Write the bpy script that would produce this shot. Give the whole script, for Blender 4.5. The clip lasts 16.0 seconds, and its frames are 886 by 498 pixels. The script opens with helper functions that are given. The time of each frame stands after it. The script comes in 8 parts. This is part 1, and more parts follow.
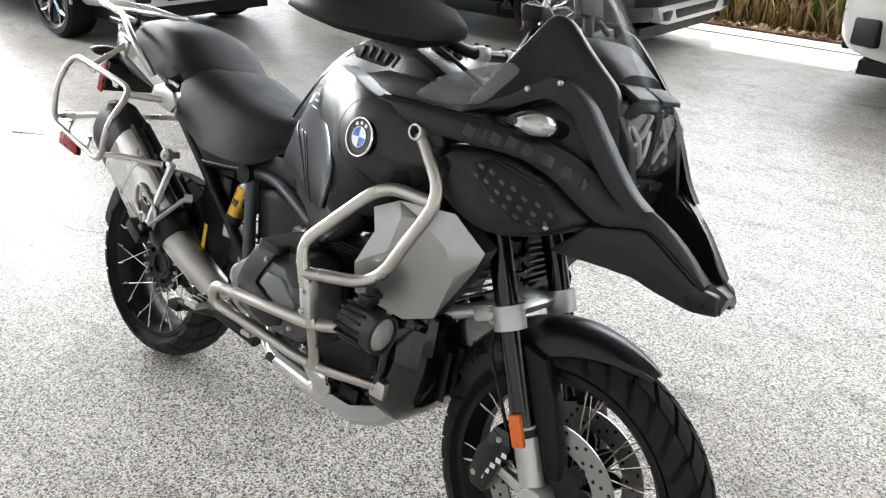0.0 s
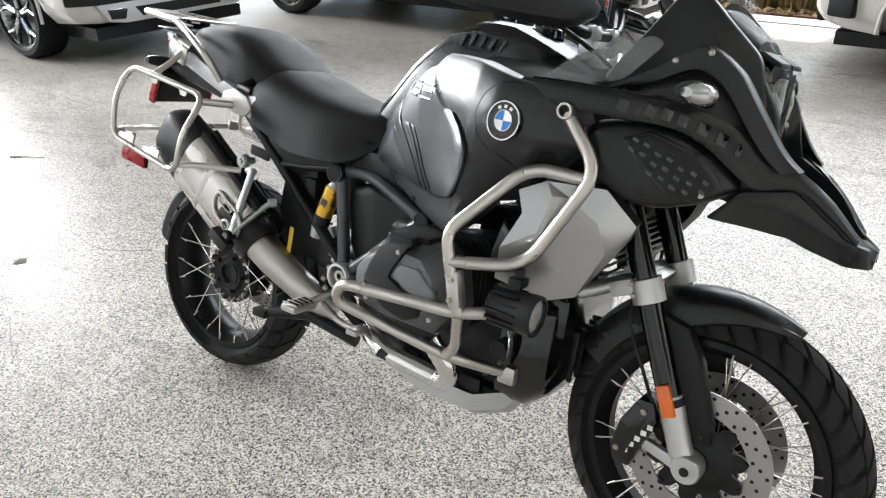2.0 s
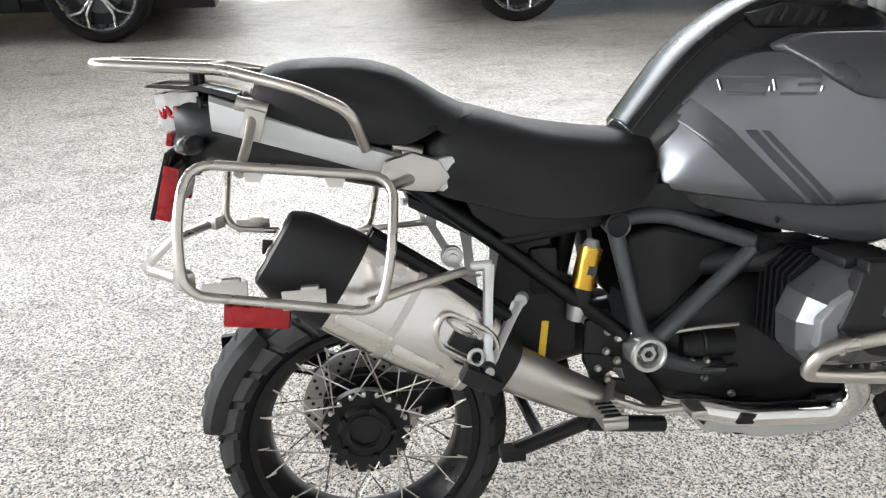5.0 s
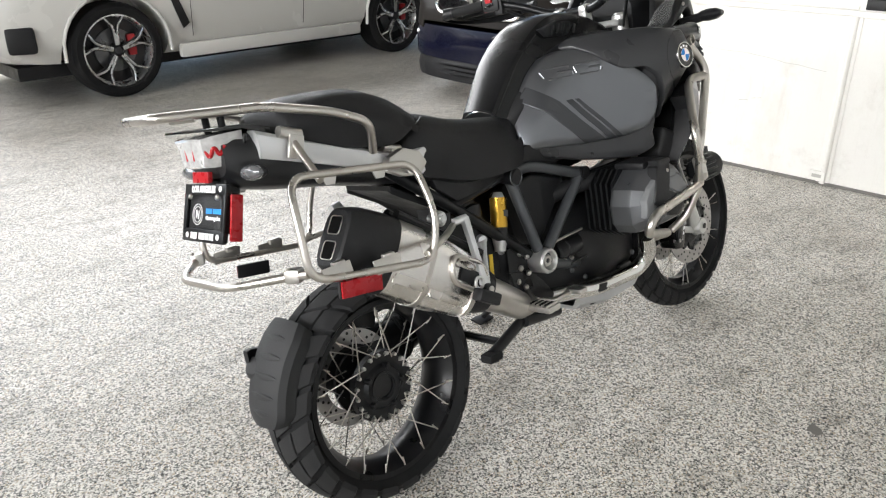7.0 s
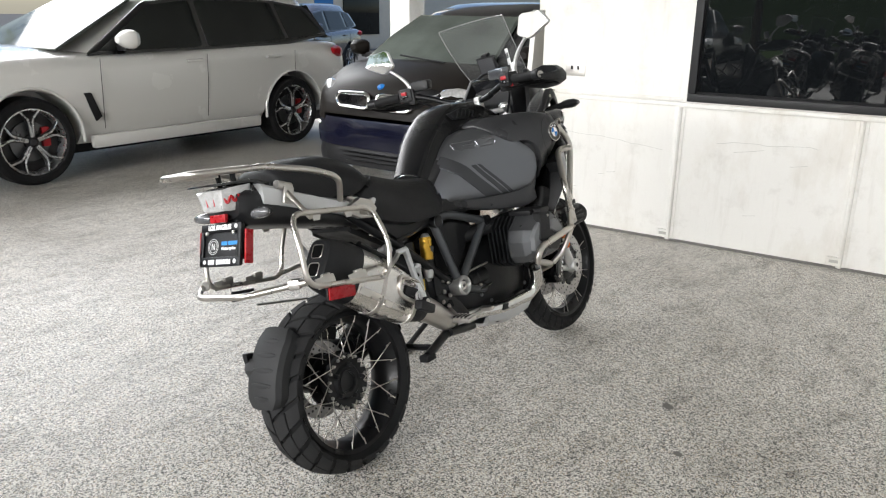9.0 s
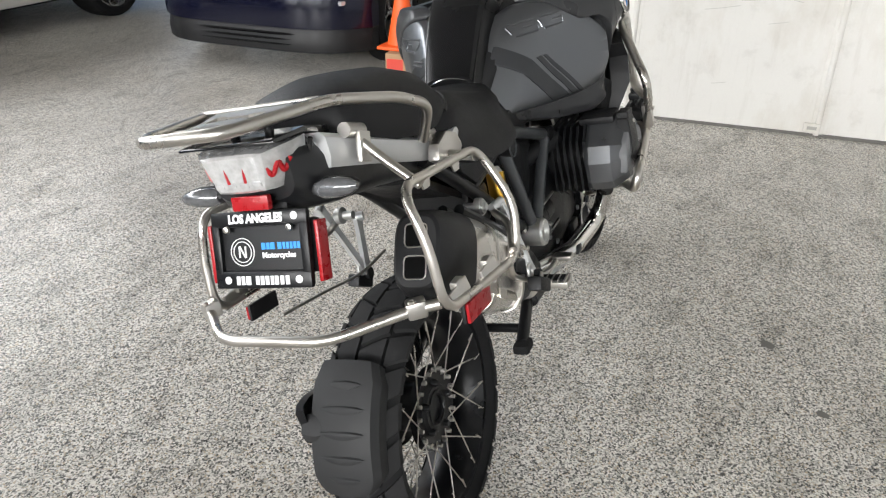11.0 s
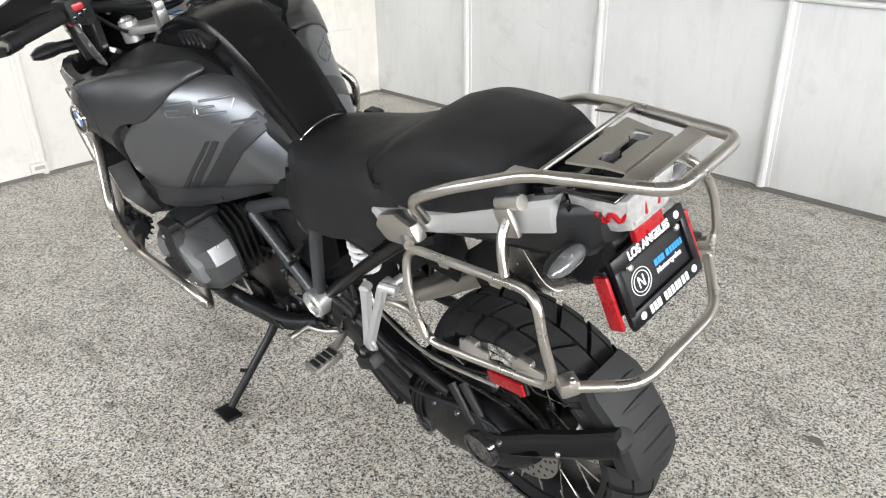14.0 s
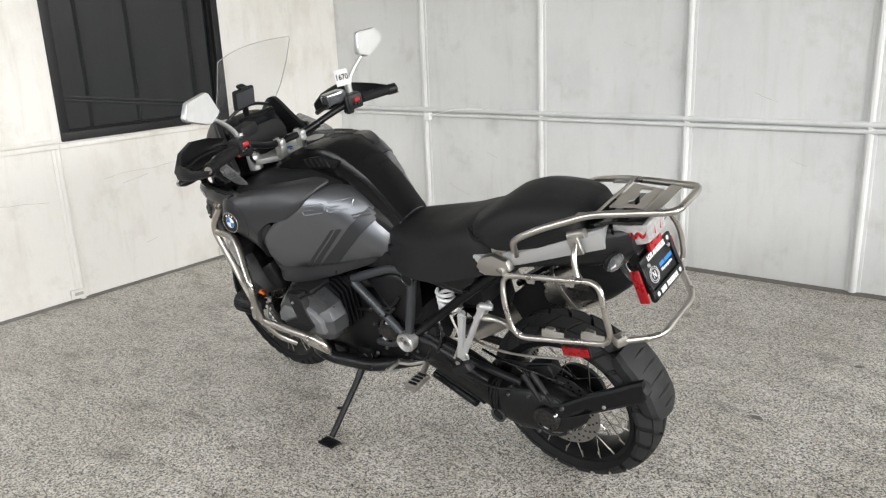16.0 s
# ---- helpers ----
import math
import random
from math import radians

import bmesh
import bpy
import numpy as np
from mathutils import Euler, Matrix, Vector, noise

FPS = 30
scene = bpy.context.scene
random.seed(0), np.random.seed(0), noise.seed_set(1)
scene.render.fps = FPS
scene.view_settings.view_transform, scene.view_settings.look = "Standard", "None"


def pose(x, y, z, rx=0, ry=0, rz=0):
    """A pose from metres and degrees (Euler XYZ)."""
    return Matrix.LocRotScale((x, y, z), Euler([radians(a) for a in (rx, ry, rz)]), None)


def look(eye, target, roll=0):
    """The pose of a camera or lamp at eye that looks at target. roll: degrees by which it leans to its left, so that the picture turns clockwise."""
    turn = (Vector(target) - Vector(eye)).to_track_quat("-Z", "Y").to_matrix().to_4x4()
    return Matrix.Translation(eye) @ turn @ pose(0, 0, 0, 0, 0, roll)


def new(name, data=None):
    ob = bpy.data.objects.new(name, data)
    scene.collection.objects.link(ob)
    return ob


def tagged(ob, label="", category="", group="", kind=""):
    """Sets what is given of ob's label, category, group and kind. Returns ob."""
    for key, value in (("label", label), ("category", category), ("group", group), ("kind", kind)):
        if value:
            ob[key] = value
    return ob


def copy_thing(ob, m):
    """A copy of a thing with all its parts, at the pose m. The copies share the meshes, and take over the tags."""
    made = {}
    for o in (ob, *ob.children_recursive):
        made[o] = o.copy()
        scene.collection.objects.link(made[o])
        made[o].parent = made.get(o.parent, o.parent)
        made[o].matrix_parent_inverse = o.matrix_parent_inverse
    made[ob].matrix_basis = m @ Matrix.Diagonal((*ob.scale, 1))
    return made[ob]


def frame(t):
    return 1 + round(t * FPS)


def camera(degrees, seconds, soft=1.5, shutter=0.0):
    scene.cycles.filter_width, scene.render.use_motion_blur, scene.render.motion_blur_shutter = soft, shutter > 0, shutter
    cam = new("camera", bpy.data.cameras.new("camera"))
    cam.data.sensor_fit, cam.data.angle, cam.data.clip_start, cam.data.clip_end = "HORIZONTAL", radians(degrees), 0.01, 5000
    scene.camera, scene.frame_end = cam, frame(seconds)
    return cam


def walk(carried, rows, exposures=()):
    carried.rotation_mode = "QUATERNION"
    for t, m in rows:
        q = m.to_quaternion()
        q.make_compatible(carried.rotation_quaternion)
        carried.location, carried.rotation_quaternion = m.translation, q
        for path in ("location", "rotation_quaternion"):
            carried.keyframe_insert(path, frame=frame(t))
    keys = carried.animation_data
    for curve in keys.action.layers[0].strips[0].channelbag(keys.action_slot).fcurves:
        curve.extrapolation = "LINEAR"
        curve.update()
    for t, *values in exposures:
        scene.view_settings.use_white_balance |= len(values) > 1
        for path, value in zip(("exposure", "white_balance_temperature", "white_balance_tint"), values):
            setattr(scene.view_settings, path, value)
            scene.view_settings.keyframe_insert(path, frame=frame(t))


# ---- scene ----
# ---- camera and walk ----
cam = camera(60.2, 16.0, 1.2)
walk(cam, [
    (0.0, look((2.079, -1.075, 1.488), (1.231, -0.039, 0.812), 2.14)),
    (0.5, look((2.171, -1.260, 1.508), (1.290, -0.220, 0.881), 1.75)),
    (1.0, look((2.185, -1.387, 1.507), (1.317, -0.332, 0.890), 1.42)),
    (1.5, look((2.033, -1.360, 1.471), (1.192, -0.293, 0.834), 0.51)),
    (2.0, look((1.799, -1.313, 1.455), (1.019, -0.224, 0.781), -0.68)),
    (2.5, look((1.527, -1.332, 1.457), (0.843, -0.194, 0.760), -1.39)),
    (3.0, look((1.261, -1.318, 1.436), (0.643, -0.144, 0.737), -1.48)),
    (3.5, look((0.956, -1.257, 1.440), (0.421, -0.051, 0.726), -0.67)),
    (4.0, look((0.648, -1.235, 1.443), (0.265, 0.010, 0.699), -0.58)),
    (4.2, look((0.504, -1.246, 1.415), (0.223, 0.040, 0.694), -0.06)),
    (6.3, look((-0.685, -1.085, 1.407), (0.104, -0.027, 0.693), -1.07)),
    (6.5, look((-0.793, -1.119, 1.416), (0.053, -0.096, 0.718), -0.86)),
    (7.0, look((-1.034, -1.252, 1.429), (-0.071, -0.279, 0.815), -0.14)),
    (7.5, look((-1.242, -1.435, 1.451), (-0.201, -0.500, 0.912), 0.00)),
    (8.0, look((-1.456, -1.532, 1.471), (-0.355, -0.640, 0.980), 0.05)),
    (8.5, look((-1.615, -1.584, 1.492), (-0.472, -0.725, 1.039), 0.62)),
    (9.0, look((-1.661, -1.569, 1.487), (-0.500, -0.730, 1.040), 0.76)),
    (9.5, look((-1.614, -1.466, 1.471), (-0.454, -0.645, 0.989), 0.63)),
    (10.0, look((-1.489, -1.182, 1.438), (-0.346, -0.385, 0.882), 0.42)),
    (10.2, look((-1.445, -1.052, 1.432), (-0.296, -0.287, 0.843), 0.50)),
    (12.3, look((-1.001, 0.335, 1.363), (0.276, 0.116, 0.606), 0.47)),
    (12.5, look((-1.005, 0.411, 1.364), (0.252, 0.099, 0.607), 0.14)),
    (13.0, look((-0.951, 0.644, 1.375), (0.233, 0.097, 0.633), 0.52)),
    (13.5, look((-0.870, 0.900, 1.374), (0.198, 0.129, 0.656), 0.40)),
    (14.0, look((-0.883, 1.166, 1.388), (0.112, 0.257, 0.728), -0.94)),
    (14.5, look((-0.899, 1.453, 1.407), (0.024, 0.420, 0.829), -1.16)),
    (15.0, look((-0.987, 1.711, 1.433), (-0.098, 0.607, 0.940), -1.15)),
    (15.5, look((-1.090, 1.914, 1.463), (-0.177, 0.808, 1.023), -1.46)),
    (16.0, look((-1.135, 2.106, 1.469), (-0.213, 0.996, 1.058), -2.32)),
], exposures=[(0.0, 0.45, 6230, 10), (0.6, 0.28, 6230, 10), (2.0, 0.48, 6230, 10), (4.2, 0.66, 6230, 10), (6.5, 0.44, 6400, 10), (8.0, 0.17, 6400, 10), (10.0, 0.10, 6400, 10), (12.5, 0.18, 6400, 10), (14.0, 0.30, 6400, 10), (15.0, 0.18, 6520, 10), (16.0, -0.02, 6480, 10)])

# ---- world, sun, sky light through the openings ----
world = bpy.data.worlds.new("World")
scene.world = world
world.use_nodes = True
wn = world.node_tree.nodes
sky = wn.new("ShaderNodeTexSky")
sky.sky_type = "NISHITA"
sky.sun_disc = False
sky.sun_elevation = radians(75)
sky.sun_rotation = radians(20)
sky.air_density = 1.0
sky.dust_density = 1.2
wn["Background"].inputs["Strength"].default_value = 0.15
world.node_tree.links.new(sky.outputs["Color"], wn["Background"].inputs["Color"])

sun = new("sun", bpy.data.lights.new("sun", "SUN"))
sun.data.energy = 4.0
sun.data.angle = radians(0.53)
sun.data.color = (1.0, 0.95, 0.87)
sun.matrix_world = look((2.2, 5.0, 20), (0, 0, 0))


def opening_light(name, eye, target, w, h, watts, color=(1.0, 0.985, 0.96)):
    lamp = new(name, bpy.data.lights.new(name, "AREA"))
    lamp.data.shape, lamp.data.size, lamp.data.size_y = "RECTANGLE", w, h
    lamp.data.energy, lamp.data.color = watts, color
    lamp.matrix_world = look(eye, target)
    return lamp


# sky light that enters by the two open sides of the covered bay
opening_light("sky_opening_street", (-16.0, 2.0, 5.2), (-1.0, 1.0, 1.8), 20.0, 3.7, 7200)
opening_light("sky_opening_garden", (0.0, 11.4, 5.9), (0.0, -0.6, 1.6), 20.0, 4.6, 2250)
# ---- mesh helpers ----
V = Vector


def part(name, bm, material, parent=None, label="", sharp=32, flip=False):
    """Link a bmesh as one mesh object under a thing or a part."""
    bmesh.ops.recalc_face_normals(bm, faces=bm.faces)
    me = bpy.data.meshes.new(name)
    bm.to_mesh(me)
    bm.free()
    for m in material if isinstance(material, (list, tuple)) else (material,):
        me.materials.append(m)
    me.polygons.foreach_set("use_smooth", [True] * len(me.polygons))
    me.set_sharp_from_angle(angle=radians(sharp))
    ob = new(name, me)
    if parent:
        ob.parent = parent
    if label:
        tagged(ob, label=label)
    return ob


def thing(name, label, category, m=None, group="", kind=""):
    """An empty at the base of a thing, which parents its parts."""
    ob = new(name)
    ob.empty_display_size = 0.1
    if m is not None:
        ob.matrix_basis = m
    return tagged(ob, label, category, group, kind)


def box(c, s, bevel=0.0, rot=None, bm=None, seg=2):
    """A box of size s round c, with rounded edges, turned by Euler degrees rot."""
    b = bmesh.new()
    bmesh.ops.create_cube(b, size=1.0, matrix=Matrix.Diagonal((*s, 1)))
    if bevel:
        bmesh.ops.bevel(b, geom=b.edges[:], offset=min(bevel, 0.45 * min(s)), segments=seg, profile=0.6, affect="EDGES")
    m = Matrix.Translation(c) @ (Euler([radians(a) for a in rot]).to_matrix().to_4x4() if rot else Matrix())
    bmesh.ops.transform(b, matrix=m, verts=b.verts)
    if bm is None:
        return b
    me = bpy.data.meshes.new("tmp")
    b.to_mesh(me)
    bm.from_mesh(me)
    bpy.data.meshes.remove(me)
    b.free()
    return bm


def bridge(bm, rings, close_ends=True, closed=True, loop=False):
    """Faces between rings of the same count."""
    vs = [[bm.verts.new(p) for p in r] for r in rings]
    n = len(vs[0])
    last = len(vs) if loop else len(vs) - 1
    for i in range(last):
        a, b = vs[i], vs[(i + 1) % len(vs)]
        for j in range(n if closed else n - 1):
            k = (j + 1) % n
            bm.faces.new((a[j], a[k], b[k], b[j]))
    if close_ends and closed and not loop:
        bm.faces.new(vs[0][::-1])
        bm.faces.new(vs[-1])
    return bm


def loft(rings, close_ends=True):
    return bridge(bmesh.new(), rings, close_ends)


def rounded_path(pts, fillet, closed=False, k=5):
    """A polyline with its corners rounded."""
    pts = [V(p) for p in pts]
    out = []
    n = len(pts)
    for i, p in enumerate(pts):
        if not closed and i in (0, n - 1):
            out.append(p)
            continue
        a, b = pts[i - 1] - p, pts[(i + 1) % n] - p
        d = min(fillet, 0.48 * a.length, 0.48 * b.length)
        a, b = p + a.normalized() * d, p + b.normalized() * d
        for j in range(k + 1):
            t = j / k
            out.append(a * (1 - t) ** 2 + p * 2 * t * (1 - t) + b * t * t)
    return out


def tube(pts, r, fillet=0.04, closed=False, n=12, bm=None, flat=1.0, k=5):
    """A round bar along a rounded polyline. r: one radius, or one at each end."""
    bm = bm or bmesh.new()
    path = rounded_path(pts, fillet, closed, k)
    path = [p for i, p in enumerate(path) if i == 0 or (p - path[i - 1]).length > 1e-5]
    r0, r1 = r if isinstance(r, (tuple, list)) else (r, r)
    rings, side = [], None
    for i, p in enumerate(path):
        a = path[i - 1] if i or closed else p
        b = path[(i + 1) % len(path)] if i + 1 < len(path) or closed else p
        d = (b - a).normalized()
        if side is None:
            side = d.orthogonal().normalized()
            if abs(d.z) < 0.9:
                side = d.cross(V((0, 0, 1))).normalized()
        side = (side - d * side.dot(d)).normalized()
        up = d.cross(side)
        q = r0 + (r1 - r0) * i / max(1, len(path) - 1)
        rings.append([p + side * math.cos(2 * math.pi * j / n) * q + up * math.sin(2 * math.pi * j / n) * q * flat for j in range(n)])
    return bridge(bm, rings, True, True, closed)


def lathe(profile, center=(0, 0, 0), axis="y", n=40, bm=None, caps=False):
    """Turn (radius, along) points round an axis through center."""
    bm = bm or bmesh.new()
    c = V(center)
    rings = []
    for j in range(n):
        a = 2 * math.pi * j / n
        ring = []
        for r, h in profile:
            u, w = r * math.cos(a), r * math.sin(a)
            ring.append(c + V({"x": (h, u, w), "y": (u, h, w), "z": (u, w, h)}[axis]))
        rings.append(ring)
    return bridge(bm, rings, False, caps, True)


def rod(a, b, r, n=12, bm=None):
    return tube([a, b], r, 0, n=n, bm=bm)


def prism(outline, lo, hi, axis="y", bevel=0.0, bm=None, seg=2):
    """Extrude a flat outline: (x, z) points for axis y, (x, y) for z, (y, z) for x."""
    place = {"y": lambda u, w, h: (u, h, w), "z": lambda u, w, h: (u, w, h), "x": lambda u, w, h: (h, u, w)}[axis]
    b = bmesh.new()
    bridge(b, [[V(place(u, w, lo)) for u, w in outline], [V(place(u, w, hi)) for u, w in outline]])
    if bevel:
        bmesh.ops.recalc_face_normals(b, faces=b.faces)
        bmesh.ops.bevel(b, geom=b.edges[:], offset=bevel, segments=seg, profile=0.6, affect="EDGES")
    if bm is None:
        return b
    me = bpy.data.meshes.new("tmp")
    b.to_mesh(me)
    bm.from_mesh(me)
    bpy.data.meshes.remove(me)
    b.free()
    return bm


def densify(outline, step):
    out = []
    for i, p in enumerate(outline):
        q = outline[(i + 1) % len(outline)]
        n = max(1, int(math.hypot(q[0] - p[0], q[1] - p[1]) / step))
        out += [(p[0] + (q[0] - p[0]) * j / n, p[1] + (q[1] - p[1]) * j / n) for j in range(n)]
    return out


def shell(outline, fy, side=1, thick=0.02, edge=0.012, step=0.02, proud=0.0, corner=0.02, bm=None):
    """A curved panel: the (x, z) outline laid on the skin y = side * fy(x, z), with rounded edges and a return."""
    path = rounded_path([(x, 0, z) for x, z in outline], corner, True, 4)
    pts = densify([(p.x, p.z) for p in path], step)
    cx, cz = sum(p[0] for p in pts) / len(pts), sum(p[1] for p in pts) / len(pts)
    size = sum(math.hypot(p[0] - cx, p[1] - cz) for p in pts) / len(pts)
    e = edge / size
    rings = []
    for k, drop in ((1.0, thick), (1.0, edge * 0.9), (1 - 0.35 * e, edge * 0.35), (1 - e, 0.0), (0.8 - e, 0), (0.62, 0), (0.44, 0), (0.26, 0), (0.1, 0)):
        ring = []
        for x, z in pts:
            X, Z = cx + (x - cx) * k, cz + (z - cz) * k
            ring.append(V((X, side * (fy(X, Z) + proud - drop), Z)))
        rings.append(ring)
    return bridge(bm or bmesh.new(), rings)


def super_ring(cx, y, z, hy, hz, p=2.6, n=28, x_of=None):
    """A rounded-square ring in the plane x = cx."""
    ring = []
    for j in range(n):
        a = 2 * math.pi * j / n
        c, s = math.cos(a), math.sin(a)
        u = math.copysign(abs(c) ** (2 / p), c) * hy
        w = math.copysign(abs(s) ** (2 / p), s) * hz
        ring.append(V((cx + (x_of(w) if x_of else 0), y + u, z + w)))
    return ring


def joined(*bms):
    out = bmesh.new()
    for b in bms:
        me = bpy.data.meshes.new("tmp")
        b.to_mesh(me)
        out.from_mesh(me)
        bpy.data.meshes.remove(me)
        b.free()
    return out


def moved(bm, m):
    bmesh.ops.transform(bm, matrix=m, verts=bm.verts)
    return bm


def mirrored(bm):
    """The same shape on the other side of the middle plane y = 0."""
    bmesh.ops.scale(bm, vec=(1, -1, 1), verts=bm.verts)
    return bm


def cut(bm, cutters, name="tmp"):
    """bm less the cutters, worked out once."""
    obs = []
    for b in (bm, *cutters):
        bmesh.ops.recalc_face_normals(b, faces=b.faces)
        me = bpy.data.meshes.new(name)
        b.to_mesh(me)
        b.free()
        obs.append(new(name, me))
    for c in obs[1:]:
        mod = obs[0].modifiers.new("cut", "BOOLEAN")
        mod.operation, mod.object, mod.solver = "DIFFERENCE", c, "EXACT"
    me = bpy.data.meshes.new_from_object(obs[0].evaluated_get(bpy.context.evaluated_depsgraph_get()))
    out = bmesh.new()
    out.from_mesh(me)
    bpy.data.meshes.remove(me)
    for o in obs:
        data = o.data
        bpy.data.objects.remove(o)
        bpy.data.meshes.remove(data)
    return out


def lettering(text, size, m, depth=0.0006, bold=0.0, width=None):
    """Raised letters as a bmesh, centred, in the plane of m (x along the line, y up)."""
    cu = bpy.data.curves.new("letters", "FONT")
    cu.body, cu.size, cu.extrude, cu.offset = text, size, depth, bold
    cu.align_x, cu.align_y = "CENTER", "CENTER"
    cu.resolution_u = 3
    ob = new("letters", cu)
    me = bpy.data.meshes.new_from_object(ob.evaluated_get(bpy.context.evaluated_depsgraph_get()))
    bm = bmesh.new()
    bm.from_mesh(me)
    bpy.data.objects.remove(ob)
    bpy.data.curves.remove(cu)
    bpy.data.meshes.remove(me)
    if width:
        xs = [v.co.x for v in bm.verts]
        k = width / (max(xs) - min(xs))
        bmesh.ops.scale(bm, vec=(k, 1, 1), verts=bm.verts)
    bmesh.ops.transform(bm, matrix=m, verts=bm.verts)
    return bm


# ---- materials ----
def mat(name, color, rough=0.5, metal=0.0, var=0.12, scale=14.0, bump=0.0, bscale=300.0, coat=0.0, rvar=0.08, spec=0.5, streak=None, tint=None):
    """A worn surface: two scales of colour and gloss variation, and fine relief."""
    m = bpy.data.materials.new(name)
    m.use_nodes = True
    nt = m.node_tree
    N, K = nt.nodes, nt.links
    bs = N["Principled BSDF"]
    co = N.new("ShaderNodeTexCoord")
    src = co.outputs["Object"]
    if streak:
        mp = N.new("ShaderNodeMapping")
        mp.inputs["Scale"].default_value = streak
        K.new(src, mp.inputs["Vector"])
        src = mp.outputs["Vector"]
    big, fine = N.new("ShaderNodeTexNoise"), N.new("ShaderNodeTexNoise")
    big.inputs["Scale"].default_value, big.inputs["Detail"].default_value = scale, 5
    fine.inputs["Scale"].default_value, fine.inputs["Detail"].default_value = bscale, 3
    K.new(src, big.inputs["Vector"])
    K.new(src, fine.inputs["Vector"])
    mix = N.new("ShaderNodeMix")
    mix.data_type = "RGBA"
    c = V(color)
    t = V(tint) if tint else c * (1 + var)
    mix.inputs["A"].default_value = (*(c * (1 - var)), 1)
    mix.inputs["B"].default_value = (*t, 1)
    add = N.new("ShaderNodeMath")
    add.operation = "MULTIPLY_ADD"
    K.new(fine.outputs["Fac"], add.inputs[0])
    add.inputs[1].default_value = 0.35
    ms = N.new("ShaderNodeMath")
    ms.operation = "SUBTRACT"
    K.new(big.outputs["Fac"], ms.inputs[0])
    ms.inputs[1].default_value = 0.17
    K.new(ms.outputs[0], add.inputs[2])
    K.new(add.outputs[0], mix.inputs["Factor"])
    K.new(mix.outputs["Result"], bs.inputs["Base Color"])
    rr = N.new("ShaderNodeMapRange")
    rr.inputs["To Min"].default_value = max(0.02, rough - rvar)
    rr.inputs["To Max"].default_value = min(1, rough + rvar)
    rr.inputs["From Min"].default_value, rr.inputs["From Max"].default_value = 0.3, 0.7
    K.new(big.outputs["Fac"], rr.inputs["Value"])
    K.new(rr.outputs["Result"], bs.inputs["Roughness"])
    bs.inputs["Metallic"].default_value = metal
    bs.inputs["Coat Weight"].default_value = coat
    bs.inputs["Coat Roughness"].default_value = 0.04
    bs.inputs["Specular IOR Level"].default_value = spec
    if bump:
        b = N.new("ShaderNodeBump")
        b.inputs["Strength"].default_value = bump
        b.inputs["Distance"].default_value = 0.001
        K.new(fine.outputs["Fac"], b.inputs["Height"])
        K.new(b.outputs["Normal"], bs.inputs["Normal"])
    return m


def glass(name, color=(1, 1, 1), rough=0.0, alpha=0.12, spec=0.5):
    """A thin pane: gloss over a mostly clear sheet."""
    m = bpy.data.materials.new(name)
    m.use_nodes = True
    bs = m.node_tree.nodes["Principled BSDF"]
    bs.inputs["Base Color"].default_value = (*color, 1)
    bs.inputs["Roughness"].default_value = rough
    bs.inputs["Alpha"].default_value = alpha
    bs.inputs["Specular IOR Level"].default_value = spec
    return m


def ramp(nt, stops, constant=True):
    r = nt.nodes.new("ShaderNodeValToRGB")
    r.color_ramp.interpolation = "CONSTANT" if constant else "LINEAR"
    el = r.color_ramp.elements
    while len(el) < len(stops):
        el.new(0.5)
    for e, (p, c) in zip(el, stops):
        e.position, e.color = p, (*c, 1)
    return r


